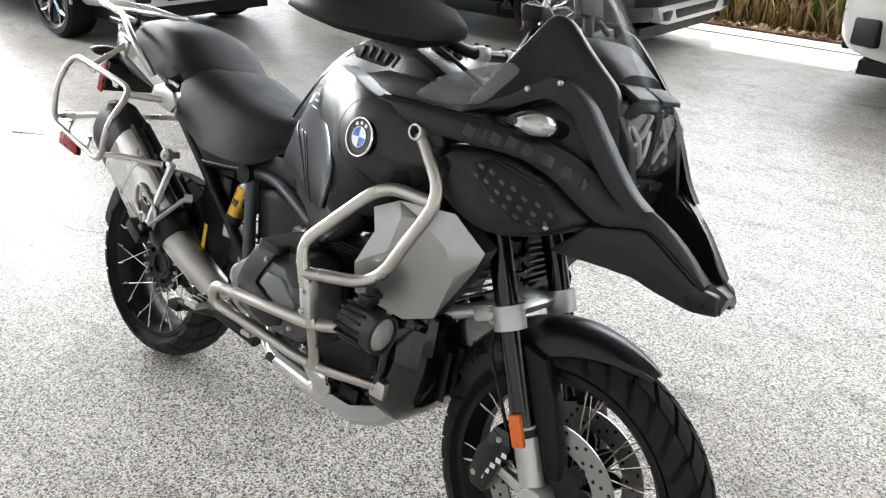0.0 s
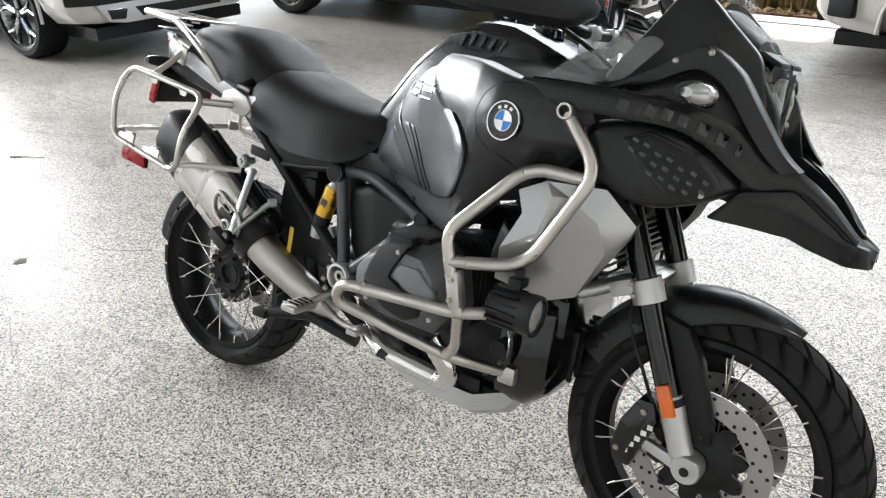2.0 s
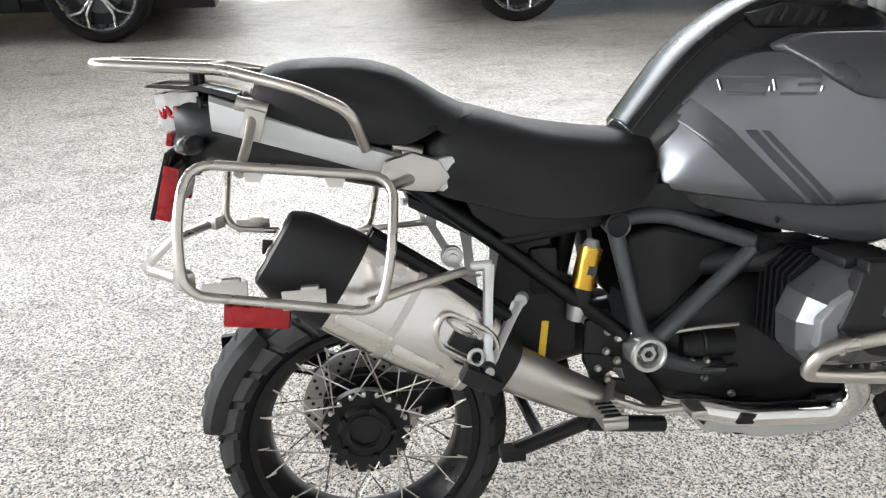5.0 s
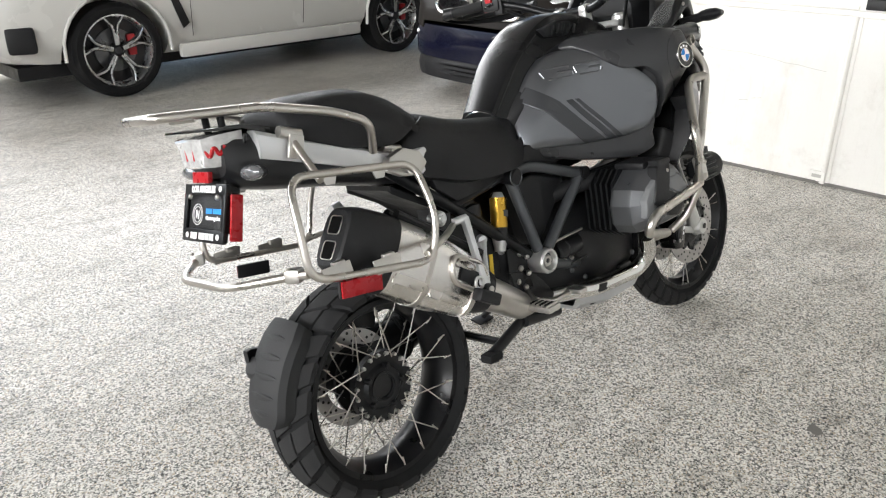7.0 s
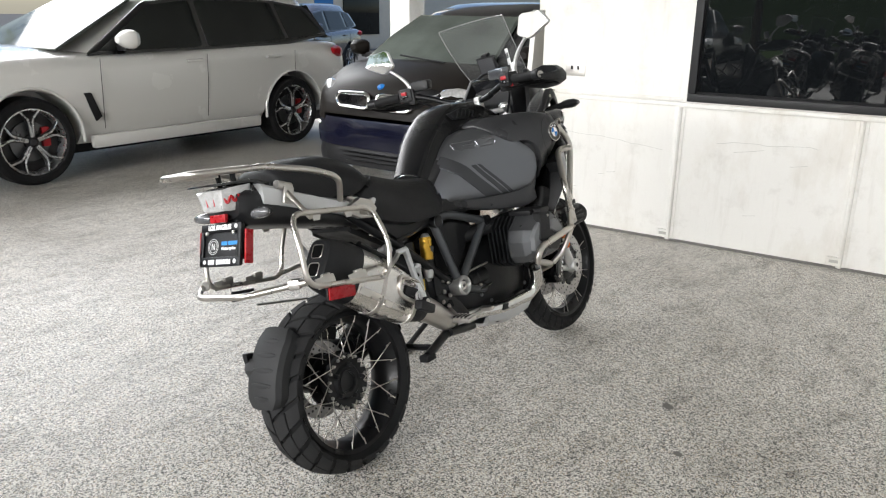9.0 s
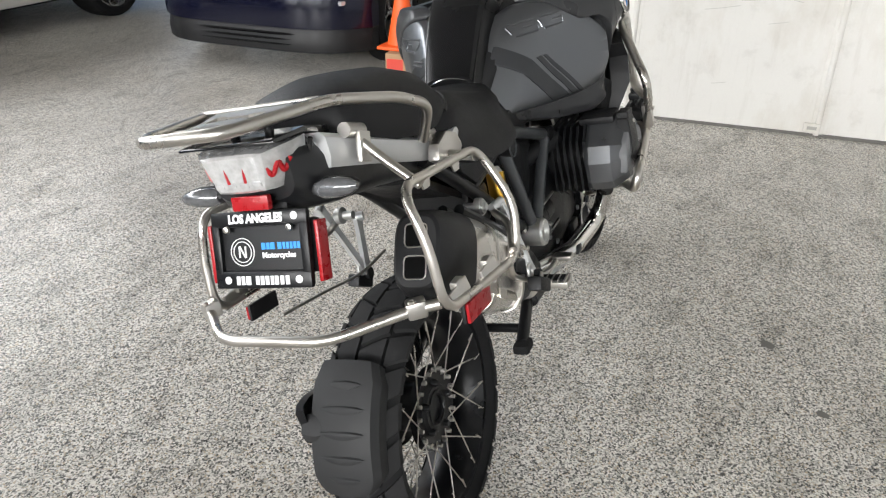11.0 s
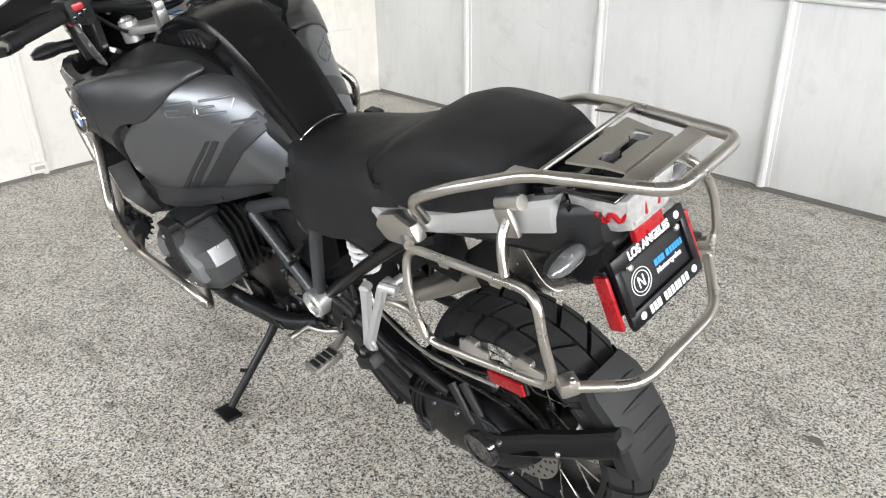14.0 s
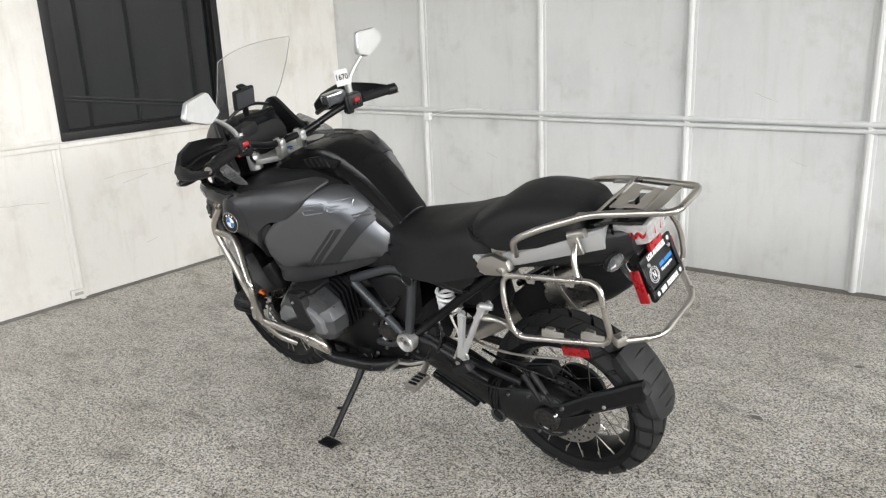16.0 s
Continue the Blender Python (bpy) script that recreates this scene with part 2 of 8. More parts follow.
def floor_material():
    """Clear-coated flake floor: small chips in white, greys, black and tan, with broad wear and scuffs."""
    m = bpy.data.materials.new("flake_floor")
    m.use_nodes = True
    nt = m.node_tree
    N, K = nt.nodes, nt.links
    bs = N["Principled BSDF"]
    co = N.new("ShaderNodeTexCoord")
    out = []
    for scale, stops in ((225, [(0, (0.015, 0.015, 0.016)), (0.15, (0.17, 0.165, 0.155)), (0.31, (0.48, 0.46, 0.425)), (0.56, (0.83, 0.80, 0.755)), (0.91, (0.52, 0.43, 0.32))]),
                         (115, [(0, (0.06, 0.058, 0.055)), (0.10, (0.36, 0.345, 0.32)), (0.45, (0.52, 0.51, 0.49)), (0.86, (0.64, 0.63, 0.61))])):
        vo = N.new("ShaderNodeTexVoronoi")
        vo.inputs["Scale"].default_value = scale
        K.new(co.outputs["Object"], vo.inputs["Vector"])
        sp = N.new("ShaderNodeSeparateColor")
        K.new(vo.outputs["Color"], sp.inputs["Color"])
        r = ramp(nt, stops)
        K.new(sp.outputs["Red"], r.inputs["Fac"])
        out.append((r, vo))
    mix = N.new("ShaderNodeMix")
    mix.data_type = "RGBA"
    mix.inputs["Factor"].default_value = 0.18
    K.new(out[0][0].outputs["Color"], mix.inputs["A"])
    K.new(out[1][0].outputs["Color"], mix.inputs["B"])
    # broad wear and grime
    big = N.new("ShaderNodeTexNoise")
    big.inputs["Scale"].default_value, big.inputs["Detail"].default_value, big.inputs["Roughness"].default_value = 0.9, 8, 0.62
    K.new(co.outputs["Object"], big.inputs["Vector"])
    wear = ramp(nt, [(0.30, (0.74, 0.72, 0.69)), (0.5, (0.95, 0.95, 0.94)), (0.72, (1.05, 1.05, 1.04))], False)
    K.new(big.outputs["Fac"], wear.inputs["Fac"])
    mul = N.new("ShaderNodeMix")
    mul.data_type, mul.blend_type = "RGBA", "MULTIPLY"
    mul.inputs["Factor"].default_value = 1.0
    K.new(mix.outputs["Result"], mul.inputs["A"])
    K.new(wear.outputs["Color"], mul.inputs["B"])
    # middling smudges, drawn out as by tyres and shoes
    mp = N.new("ShaderNodeMapping")
    mp.inputs["Scale"].default_value, mp.inputs["Rotation"].default_value = (1.0, 2.4, 1.0), (0, 0, 0.6)
    K.new(co.outputs["Object"], mp.inputs["Vector"])
    smn = N.new("ShaderNodeTexNoise")
    smn.inputs["Scale"].default_value, smn.inputs["Detail"].default_value, smn.inputs["Roughness"].default_value = 3.2, 7, 0.68
    K.new(mp.outputs["Vector"], smn.inputs["Vector"])
    smr = ramp(nt, [(0.33, (0.58, 0.565, 0.545)), (0.46, (0.94, 0.94, 0.93)), (0.66, (1.07, 1.07, 1.07))], False)
    K.new(smn.outputs["Fac"], smr.inputs["Fac"])
    mul0 = N.new("ShaderNodeMix")
    mul0.data_type, mul0.blend_type = "RGBA", "MULTIPLY"
    mul0.inputs["Factor"].default_value = 0.85
    K.new(mul.outputs["Result"], mul0.inputs["A"])
    K.new(smr.outputs["Color"], mul0.inputs["B"])
    mul = mul0
    # small dark spots of dirt
    sp2 = N.new("ShaderNodeTexVoronoi")
    sp2.inputs["Scale"].default_value = 1.7
    K.new(co.outputs["Object"], sp2.inputs["Vector"])
    nz = N.new("ShaderNodeTexNoise")
    nz.inputs["Scale"].default_value = 28
    K.new(co.outputs["Object"], nz.inputs["Vector"])
    ad = N.new("ShaderNodeMath")
    ad.operation = "MULTIPLY_ADD"
    K.new(nz.outputs["Fac"], ad.inputs[0])
    ad.inputs[1].default_value = 0.06
    K.new(sp2.outputs["Distance"], ad.inputs[2])
    spot = ramp(nt, [(0.0, (0.45, 0.44, 0.42)), (0.055, (0.6, 0.59, 0.57)), (0.075, (1, 1, 1))], False)
    K.new(ad.outputs[0], spot.inputs["Fac"])
    mul2 = N.new("ShaderNodeMix")
    mul2.data_type, mul2.blend_type = "RGBA", "MULTIPLY"
    mul2.inputs["Factor"].default_value = 1.0
    K.new(mul.outputs["Result"], mul2.inputs["A"])
    K.new(spot.outputs["Color"], mul2.inputs["B"])
    K.new(mul2.outputs["Result"], bs.inputs["Base Color"])
    rg = N.new("ShaderNodeMapRange")
    rg.inputs["From Min"].default_value, rg.inputs["From Max"].default_value = 0.35, 0.7
    rg.inputs["To Min"].default_value, rg.inputs["To Max"].default_value = 0.30, 0.46
    K.new(big.outputs["Fac"], rg.inputs["Value"])
    K.new(rg.outputs["Result"], bs.inputs["Roughness"])
    bs.inputs["Specular IOR Level"].default_value = 0.19
    b = N.new("ShaderNodeBump")
    b.inputs["Strength"].default_value, b.inputs["Distance"].default_value = 0.25, 0.0006
    K.new(out[1][1].outputs["Distance"], b.inputs["Height"])
    K.new(b.outputs["Normal"], bs.inputs["Normal"])
    return m


FLOOR = floor_material()
def wall_material(name, color, rough, stain, cloud):
    """Old wall paint: cloudy patches, rubbed grey marks and faint rain streaks."""
    m = mat(name, color, rough, var=cloud, scale=1.6, bump=0.12, bscale=110)
    nt = m.node_tree
    N, K = nt.nodes, nt.links
    bs = N["Principled BSDF"]
    src = bs.inputs["Base Color"].links[0].from_socket
    co = N["Texture Coordinate"].outputs["Object"]
    for scale, squeeze, stops, fac in ((2.6, (1, 1, 0.55), [(0.36, stain), (0.52, (1, 1, 1))], 0.55), (4.2, (1, 1, 1), [(0.28, (0.74, 0.725, 0.70)), (0.44, (1, 1, 1))], 0.6), (5.0, (3.0, 3.0, 0.35), [(0.32, (0.86, 0.85, 0.83)), (0.46, (1, 1, 1))], 0.5)):
        mp = N.new("ShaderNodeMapping")
        mp.inputs["Scale"].default_value = squeeze
        K.new(co, mp.inputs["Vector"])
        nz = N.new("ShaderNodeTexNoise")
        nz.inputs["Scale"].default_value, nz.inputs["Detail"].default_value, nz.inputs["Roughness"].default_value = scale, 8, 0.66
        K.new(mp.outputs["Vector"], nz.inputs["Vector"])
        r = ramp(nt, stops, False)
        K.new(nz.outputs["Fac"], r.inputs["Fac"])
        mul = N.new("ShaderNodeMix")
        mul.data_type, mul.blend_type = "RGBA", "MULTIPLY"
        mul.inputs["Factor"].default_value = fac
        K.new(src, mul.inputs["A"])
        K.new(r.outputs["Color"], mul.inputs["B"])
        src = mul.outputs["Result"]
    K.new(src, bs.inputs["Base Color"])
    return m


WALL = wall_material("white_wall_paint", (0.74, 0.725, 0.69), 0.55, (0.80, 0.765, 0.71), 0.07)
WALL_COOL = wall_material("white_panel_paint", (0.65, 0.655, 0.65), 0.45, (0.86, 0.86, 0.86), 0.10)
CEIL = mat("ceiling_paint", (0.42, 0.415, 0.41), 0.8, var=0.08, scale=1.0)
# dark brown-grey of the wall-foot strip, the floor spots and the scratches
DARK_MARK = mat("dark_mark", (0.16, 0.15, 0.14), 0.9, var=0.3, scale=20)
ASPHALT = mat("asphalt", (0.07, 0.07, 0.068), 0.9, var=0.25, scale=6, bump=0.5, bscale=160)
CONCRETE = mat("concrete", (0.50, 0.48, 0.44), 0.85, var=0.14, scale=5, bump=0.3, bscale=120)
SOIL = mat("mulch", (0.10, 0.055, 0.032), 0.95, var=0.5, scale=22, bump=0.8, bscale=90)
LEAF = mat("leaf_green", (0.12, 0.20, 0.035), 0.55, var=0.45, scale=9)
LEAF_DRY = mat("leaf_straw", (0.30, 0.21, 0.09), 0.7, var=0.4, scale=9)
TRUNK = mat("bark", (0.12, 0.08, 0.05), 0.9, var=0.4, scale=12, bump=0.6, bscale=60)

BLACK = mat("black_plastic", (0.0095, 0.0096, 0.0105), 0.46, var=0.2, scale=18, bump=0.35, bscale=900, spec=0.30)
PANEL_BLACK = mat("moulded_black_panel", (0.0105, 0.0108, 0.0118), 0.33, var=0.15, scale=9, bump=0.15, bscale=1100, spec=0.42)
WING_GREY = mat("charcoal_satin_plastic", (0.024, 0.0245, 0.0262), 0.34, var=0.12, scale=9, bump=0.2, bscale=1100, spec=0.45)
BLACK_SATIN = mat("satin_black_paint", (0.006, 0.0062, 0.007), 0.34, var=0.15, scale=10, bump=0.05, bscale=600, spec=0.26)
BLACK_GLOSS = mat("gloss_black_paint", (0.005, 0.005, 0.0055), 0.14, var=0.15, scale=8, coat=0.7, rvar=0.05, spec=0.3)
SPINE_BLACK = mat("polished_black_spine", (0.005, 0.005, 0.0055), 0.24, var=0.15, scale=8, rvar=0.05, spec=0.30)
HUGGER_GREY = mat("dusty_guard_plastic", (0.020, 0.0203, 0.021), 0.62, var=0.25, scale=12, bump=0.25, bscale=800, spec=0.28)
BLACK_METAL = mat("black_cast_metal", (0.0085, 0.0088, 0.0097), 0.38, metal=0.1, var=0.25, scale=20, bump=0.4, bscale=500, spec=0.34)
FRAME_GREY = mat("grey_frame_paint", (0.075, 0.080, 0.086), 0.34, metal=0.5, var=0.15, scale=14, bump=0.15, bscale=700)
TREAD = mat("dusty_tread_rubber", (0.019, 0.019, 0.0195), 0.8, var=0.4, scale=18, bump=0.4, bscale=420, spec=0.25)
RUBBER = mat("tyre_rubber", (0.0085, 0.0085, 0.009), 0.75, var=0.3, scale=16, bump=0.4, bscale=420, spec=0.25)
SEAT = mat("seat_vinyl", (0.0125, 0.0125, 0.0134), 0.54, var=0.2, scale=8, bump=0.8, bscale=620, spec=0.28)
STORM = mat("storm_grey_metallic", (0.168, 0.174, 0.186), 0.29, metal=0.92, var=0.04, scale=3, bump=0.05, bscale=1500, rvar=0.015)
STORM_DARK = mat("dark_grey_band", (0.055, 0.057, 0.061), 0.36, metal=0.7, var=0.12, scale=9)
STEEL = mat("brushed_steel", (0.57, 0.54, 0.50), 0.30, metal=1.0, var=0.12, scale=10, bump=0.08, bscale=700, rvar=0.07)
SILENCER = mat("polished_silencer_steel", (0.70, 0.68, 0.65), 0.26, metal=1.0, var=0.10, scale=9, bump=0.05, bscale=700, rvar=0.06)
STEEL_DULL = mat("satin_steel", (0.55, 0.53, 0.50), 0.38, metal=1.0, var=0.14, scale=12, bump=0.1, bscale=500)
DISC_STEEL = mat("ground_disc_steel", (0.40, 0.39, 0.38), 0.34, metal=1.0, var=0.15, scale=16, bump=0.1, bscale=500)
CHROME = mat("chrome_pipe", (0.75, 0.74, 0.72), 0.10, metal=1.0, var=0.08, scale=9, rvar=0.05)
ALU = mat("silver_paint", (0.50, 0.505, 0.51), 0.36, metal=0.8, var=0.08, scale=10, bump=0.05, bscale=900)
ALU_CAST = mat("cast_aluminium", (0.60, 0.60, 0.59), 0.42, metal=0.85, var=0.12, scale=16, bump=0.2, bscale=500)
# near-black that puts the darkness inside the exhaust bores into colour
BORE_DARK = mat("painted_bore_dark", (0.004, 0.004, 0.004), 0.9, var=0.2, spec=0.05)
GUNMETAL = mat("gunmetal_cover", (0.13, 0.134, 0.140), 0.34, metal=0.75, var=0.12, scale=14, bump=0.2, bscale=800)
RAIL_SILVER = mat("bright_silver_paint", (0.62, 0.625, 0.63), 0.38, metal=0.55, var=0.06, scale=10, rvar=0.05)
GREY_COVER = mat("grey_cover", (0.17, 0.174, 0.180), 0.55, metal=0.3, var=0.1, scale=14, bump=0.15, bscale=800)
GOLD = mat("gold_anodised", (0.62, 0.36, 0.05), 0.32, metal=0.9, var=0.1, scale=20)
RED_LENS = mat("red_reflector", (0.30, 0.006, 0.010), 0.30, var=0.25, scale=60, bump=0.4, bscale=260, spec=0.35)
RED_PLASTIC = mat("red_switch", (0.35, 0.01, 0.015), 0.35, var=0.1)
ORANGE_LENS = mat("amber_reflector", (0.85, 0.17, 0.015), 0.2, var=0.2, scale=60, bump=0.4, bscale=260, coat=0.6)
CLEAR_LENS = mat("clear_lens", (0.60, 0.60, 0.60), 0.12, metal=0.5, var=0.45, scale=45, coat=1.0, bump=0.3, bscale=150)
SMOKE_LENS = mat("smoked_lens", (0.07, 0.073, 0.08), 0.12, metal=0.3, var=0.4, scale=40, coat=1.0, bump=0.3, bscale=160)
INDICATOR_LENS = mat("grey_indicator_lens", (0.13, 0.133, 0.138), 0.2, metal=0.35, var=0.5, scale=60, coat=0.5, bump=0.4, bscale=180)
YELLOW = mat("yellow_label", (0.75, 0.50, 0.02), 0.5, var=0.1)
BLUE = mat("enamel_blue", (0.02, 0.18, 0.55), 0.25, var=0.05, coat=0.5)
WHITE = mat("white_enamel", (0.80, 0.80, 0.80), 0.3, var=0.04, coat=0.3)
LETTER_BLUE = mat("letter_blue", (0.02, 0.25, 0.70), 0.5, var=0.05)
DARK_LETTER = mat("letter_dark_grey", (0.045, 0.046, 0.05), 0.4, var=0.1)
SCREEN = glass("clear_screen", (0.33, 0.34, 0.34), 0.03, 0.09, 0.4)
HEADLAMP = mat("lamp_reflector", (0.60, 0.60, 0.58), 0.16, metal=1.0, var=0.3, scale=30, rvar=0.08)
SCREEN_DARK = glass("smoked_screen", (0.22, 0.222, 0.225), 0.10, 0.50, 0.35)
WINDOW = mat("dark_window_glass", (0.006, 0.007, 0.008), 0.008, var=0.2, scale=3, rvar=0.004, spec=0.6)
# grey-green blotches in the base colour stand in for reflections on the glass
WINDSCREEN_PAINTED = mat("windscreen_painted_reflection", (0.085, 0.097, 0.086), 0.05, var=0.75, scale=2.2, rvar=0.02, spec=0.06)
CAR_GLASS = mat("car_glass", (0.010, 0.012, 0.011), 0.03, var=0.5, scale=2, rvar=0.01, spec=0.22)
MIRROR = mat("mirror_glass", (0.92, 0.92, 0.92), 0.03, metal=1.0, var=0.01, rvar=0.005)
DISPLAY = mat("display_glass", (0.010, 0.0105, 0.012), 0.15, var=0.1, spec=0.4)
CAR_WHITE = mat("white_car_paint", (0.61, 0.60, 0.57), 0.25, var=0.008, scale=3, coat=1.0, rvar=0.04)
CAR_DARK = mat("dark_blue_car_paint", (0.015, 0.018, 0.026), 0.25, var=0.1, scale=3, coat=1.0, rvar=0.04)
CAR_BROWN = mat("dark_brown_car_paint", (0.013, 0.011, 0.0095), 0.40, var=0.1, scale=3, coat=0.0, rvar=0.04, spec=0.12)
CAR_NAVY = mat("navy_bumper_paint", (0.0028, 0.0034, 0.0125), 0.2, var=0.1, scale=3, coat=0.3, spec=0.3)
WHEEL_SILVER = mat("machined_wheel", (0.66, 0.66, 0.66), 0.28, metal=0.9, var=0.1, scale=20)
WHEEL_DARK = mat("dark_wheel", (0.02, 0.02, 0.022), 0.35, metal=0.4, var=0.2, scale=20)
CARDBOARD = mat("cardboard", (0.36, 0.22, 0.12), 0.85, var=0.12, scale=9)
CONE_ORANGE = mat("cone_orange", (0.80, 0.10, 0.01), 0.5, var=0.12, scale=12)
BOARD = mat("grey_board", (0.42, 0.41, 0.38), 0.8, var=0.12, scale=6)
SHOP_RED = mat("shop_red", (0.55, 0.05, 0.03), 0.6, var=0.1)
SHOP_BLUE = mat("shop_blue", (0.03, 0.18, 0.45), 0.6, var=0.1)
STUCCO = mat("stucco", (0.62, 0.56, 0.46), 0.9, var=0.1, scale=6, bump=0.3, bscale=90)
# ---- the covered bay ----
TURN = Matrix.Rotation(radians(2.26), 4, "Z")  # the walls stand at this angle to the motorcycle
WX, WY, CEIL_Z = 3.333, -2.307, 4.3            # faces of the window wall and of the panel wall


def structure(name, bm, material, label, category, m=TURN, sharp=30):
    ob = part(name, bm, material, None, "", sharp)
    ob.matrix_basis = m if m is not None else Matrix()
    return tagged(ob, label, category, kind="structure")


def sheet(x0, x1, y0, y1, z0, z1):
    return box(((x0 + x1) / 2, (y0 + y1) / 2, (z0 + z1) / 2), (x1 - x0, y1 - y0, z1 - z0))


structure("ground", sheet(-150, 150, -150, 150, -0.4, -0.125), ASPHALT, "grey asphalt ground outside the covered bay", "ground", None)
structure("floor", sheet(-10.2, 14, -3.2, 7.0, -0.12, 0.0), FLOOR, "speckled grey flake-coated garage floor with scuffs", "floor", None)
structure("pavement", sheet(-10.2, 14, 7.004, 7.36, -0.12, 0.012), CONCRETE, "pale sunlit concrete kerb strip beside the planting bed", "kerb", None)
structure("ceiling", sheet(-10.2, 14, -3.2, 7.3, CEIL_Z, CEIL_Z + 0.3), CEIL, "plain grey ceiling of the covered bay", "ceiling", None)

W0, W1, SILL, HEAD = -1.205, -0.03, 0.945, 2.35
structure("wall_window", joined(sheet(WX, WX + 0.25, -2.8, W0, 0.006, CEIL_Z), sheet(WX, WX + 0.25, W0, W1, 0.006, SILL),
                                sheet(WX, WX + 0.25, W0, W1, HEAD, CEIL_Z), sheet(WX, WX + 0.25, W1, 1.02, 0.006, CEIL_Z)),
          WALL, "white painted wall with hairline cracks and scuffs, holding a dark window", "wall")
structure("wall_panels", sheet(-3.6, WX - 0.002, WY - 0.2, WY, 0.02, CEIL_Z), WALL_COOL, "white painted panel wall with vertical ribs and a rail", "wall")
# thin dark strip in front of both walls at floor level
structure("wall_foot_strip", joined(box((-0.14, WY + 0.004, 0.011), (6.9, 0.014, 0.022)), box((WX - 0.004, -0.63, 0.008), (0.014, 3.3, 0.016))), DARK_MARK,
          "thin dark strip along the foot of the walls", "wall gap")

# vertical ribs and rails
for n, x in enumerate((2.465, 1.50, 0.525, -0.43, -1.39, -2.35, -3.31)):
    structure("trim", joined(tube([(x, WY + 0.006, 0.02), (x, WY + 0.006, CEIL_Z - 0.01)], 0.021, 0, n=10), box((x, WY + 0.004, 2.13), (0.075, 0.008, 4.24), 0.003)),
              WALL_COOL, "white painted vertical cover rib on the panel wall", "wall rib")
structure("trim", joined(tube([(-3.6, WY + 0.016, 0.888), (WX - 0.01, WY + 0.016, 0.888)], 0.013, 0, n=10), tube([(-3.6, WY + 0.014, 0.924), (WX - 0.01, WY + 0.014, 0.924)], 0.017, 0, n=10)),
          WALL_COOL, "white painted horizontal conduit rail on the panel wall", "wall rail")
clip = thing("cable_clip", "white plastic cable clip on the wall rail", "clip", TURN)
part("clip_body", box((2.42, WY + 0.035, 0.878), (0.045, 0.04, 0.06), 0.006), WHITE, clip)
part("cable", tube([(2.40, WY + 0.04, 0.883), (2.2, WY + 0.04, 0.930), (1.95, WY + 0.032, 0.941)], 0.004, 0.05, n=6), WHITE, clip)
for y in (0.006, -1.06):
    structure("trim", joined(tube([(WX - 0.004, y, 0.01), (WX - 0.004, y, SILL - 0.03 if y < -0.1 else 0.93)], 0.017, 0, n=10), box((WX - 0.003, y, 0.46), (0.007, 0.07, 0.9), 0.002)),
              WALL, "white painted vertical rib on the window wall", "wall rib")
    cover = thing("outlet_cover", "chipped white cover plate low on the window wall", "cover plate", TURN)
    part("cover_plate", box((WX - 0.014, y + 0.03, 0.05), (0.022, 0.085, 0.055), 0.006), WALL, cover)
    part("cover_slot", box((WX - 0.027, y + 0.03, 0.052), (0.004, 0.05, 0.018), 0.001), BOARD, cover)
structure("trim", joined(box((WX - 0.011, 0.51, 0.925), (0.022, 1.02, 0.03), 0.006), box((WX - 0.006, 0.51, 0.955), (0.012, 1.02, 0.02), 0.004)), WALL, "white painted ledge rail on the window wall", "wall rail")
structure("trim", box((WX - 0.014, (W0 + W1) / 2, SILL - 0.022), (0.03, W1 - W0 + 0.06, 0.03), 0.006), WALL, "white painted sill ledge under the window", "sill")
# hairline cracks
rnd = random.Random(4)
for a, b in (((1.0, 0.70), (0.1, 0.62)), ((-0.25, 0.70), (-0.85, 0.72)), ((-1.3, 0.5), (-2.1, 0.46))):
    pts = [(WX - 0.0005, a[0] + (b[0] - a[0]) * t / 12, a[1] + (b[1] - a[1]) * t / 12 + rnd.uniform(-0.008, 0.008)) for t in range(13)]
    structure("crack", tube(pts, 0.0010, 0, n=5), BOARD, "thin hairline crack in the wall paint", "crack")

# window
win = tagged(new("window_1"), "dark reflective showroom window in a black frame", "window", kind="structure")
win.matrix_basis = TURN
wf = 0.05
part("window_frame", joined(box((WX + 0.03, (W0 + W1) / 2, SILL + wf / 2), (0.09, W1 - W0, wf), 0.004), box((WX + 0.03, (W0 + W1) / 2, HEAD - wf / 2), (0.09, W1 - W0, wf), 0.004),
                            box((WX + 0.03, W0 + wf / 2, (SILL + HEAD) / 2), (0.09, wf, HEAD - SILL - 2 * wf), 0.004), box((WX + 0.03, W1 - wf / 2, (SILL + HEAD) / 2), (0.09, wf, HEAD - SILL - 2 * wf), 0.004)), BLACK, win)
part("pane", sheet(WX + 0.035, WX + 0.045, W0 + wf, W1 - wf, SILL + wf, HEAD - wf), WINDOW, win)
part("window_seal", joined(box((WX + 0.03, W0 + wf + 0.006, (SILL + HEAD) / 2), (0.02, 0.012, HEAD - SILL - 2 * wf)), box((WX + 0.03, (W0 + W1) / 2, SILL + wf + 0.006), (0.02, W1 - W0 - 2 * wf, 0.012))), RUBBER, win)

sw = thing("light_switch", "double rocker wall switch in a steel plate", "switch", TURN)
part("plate", box((WX - 0.003, 0.765, 1.125), (0.006, 0.145, 0.125), 0.003), STEEL_DULL, sw)
for y in (0.742, 0.788):
    part("toggle", box((WX - 0.011, y, 1.12), (0.016, 0.012, 0.026), 0.003), BLACK_METAL, sw)

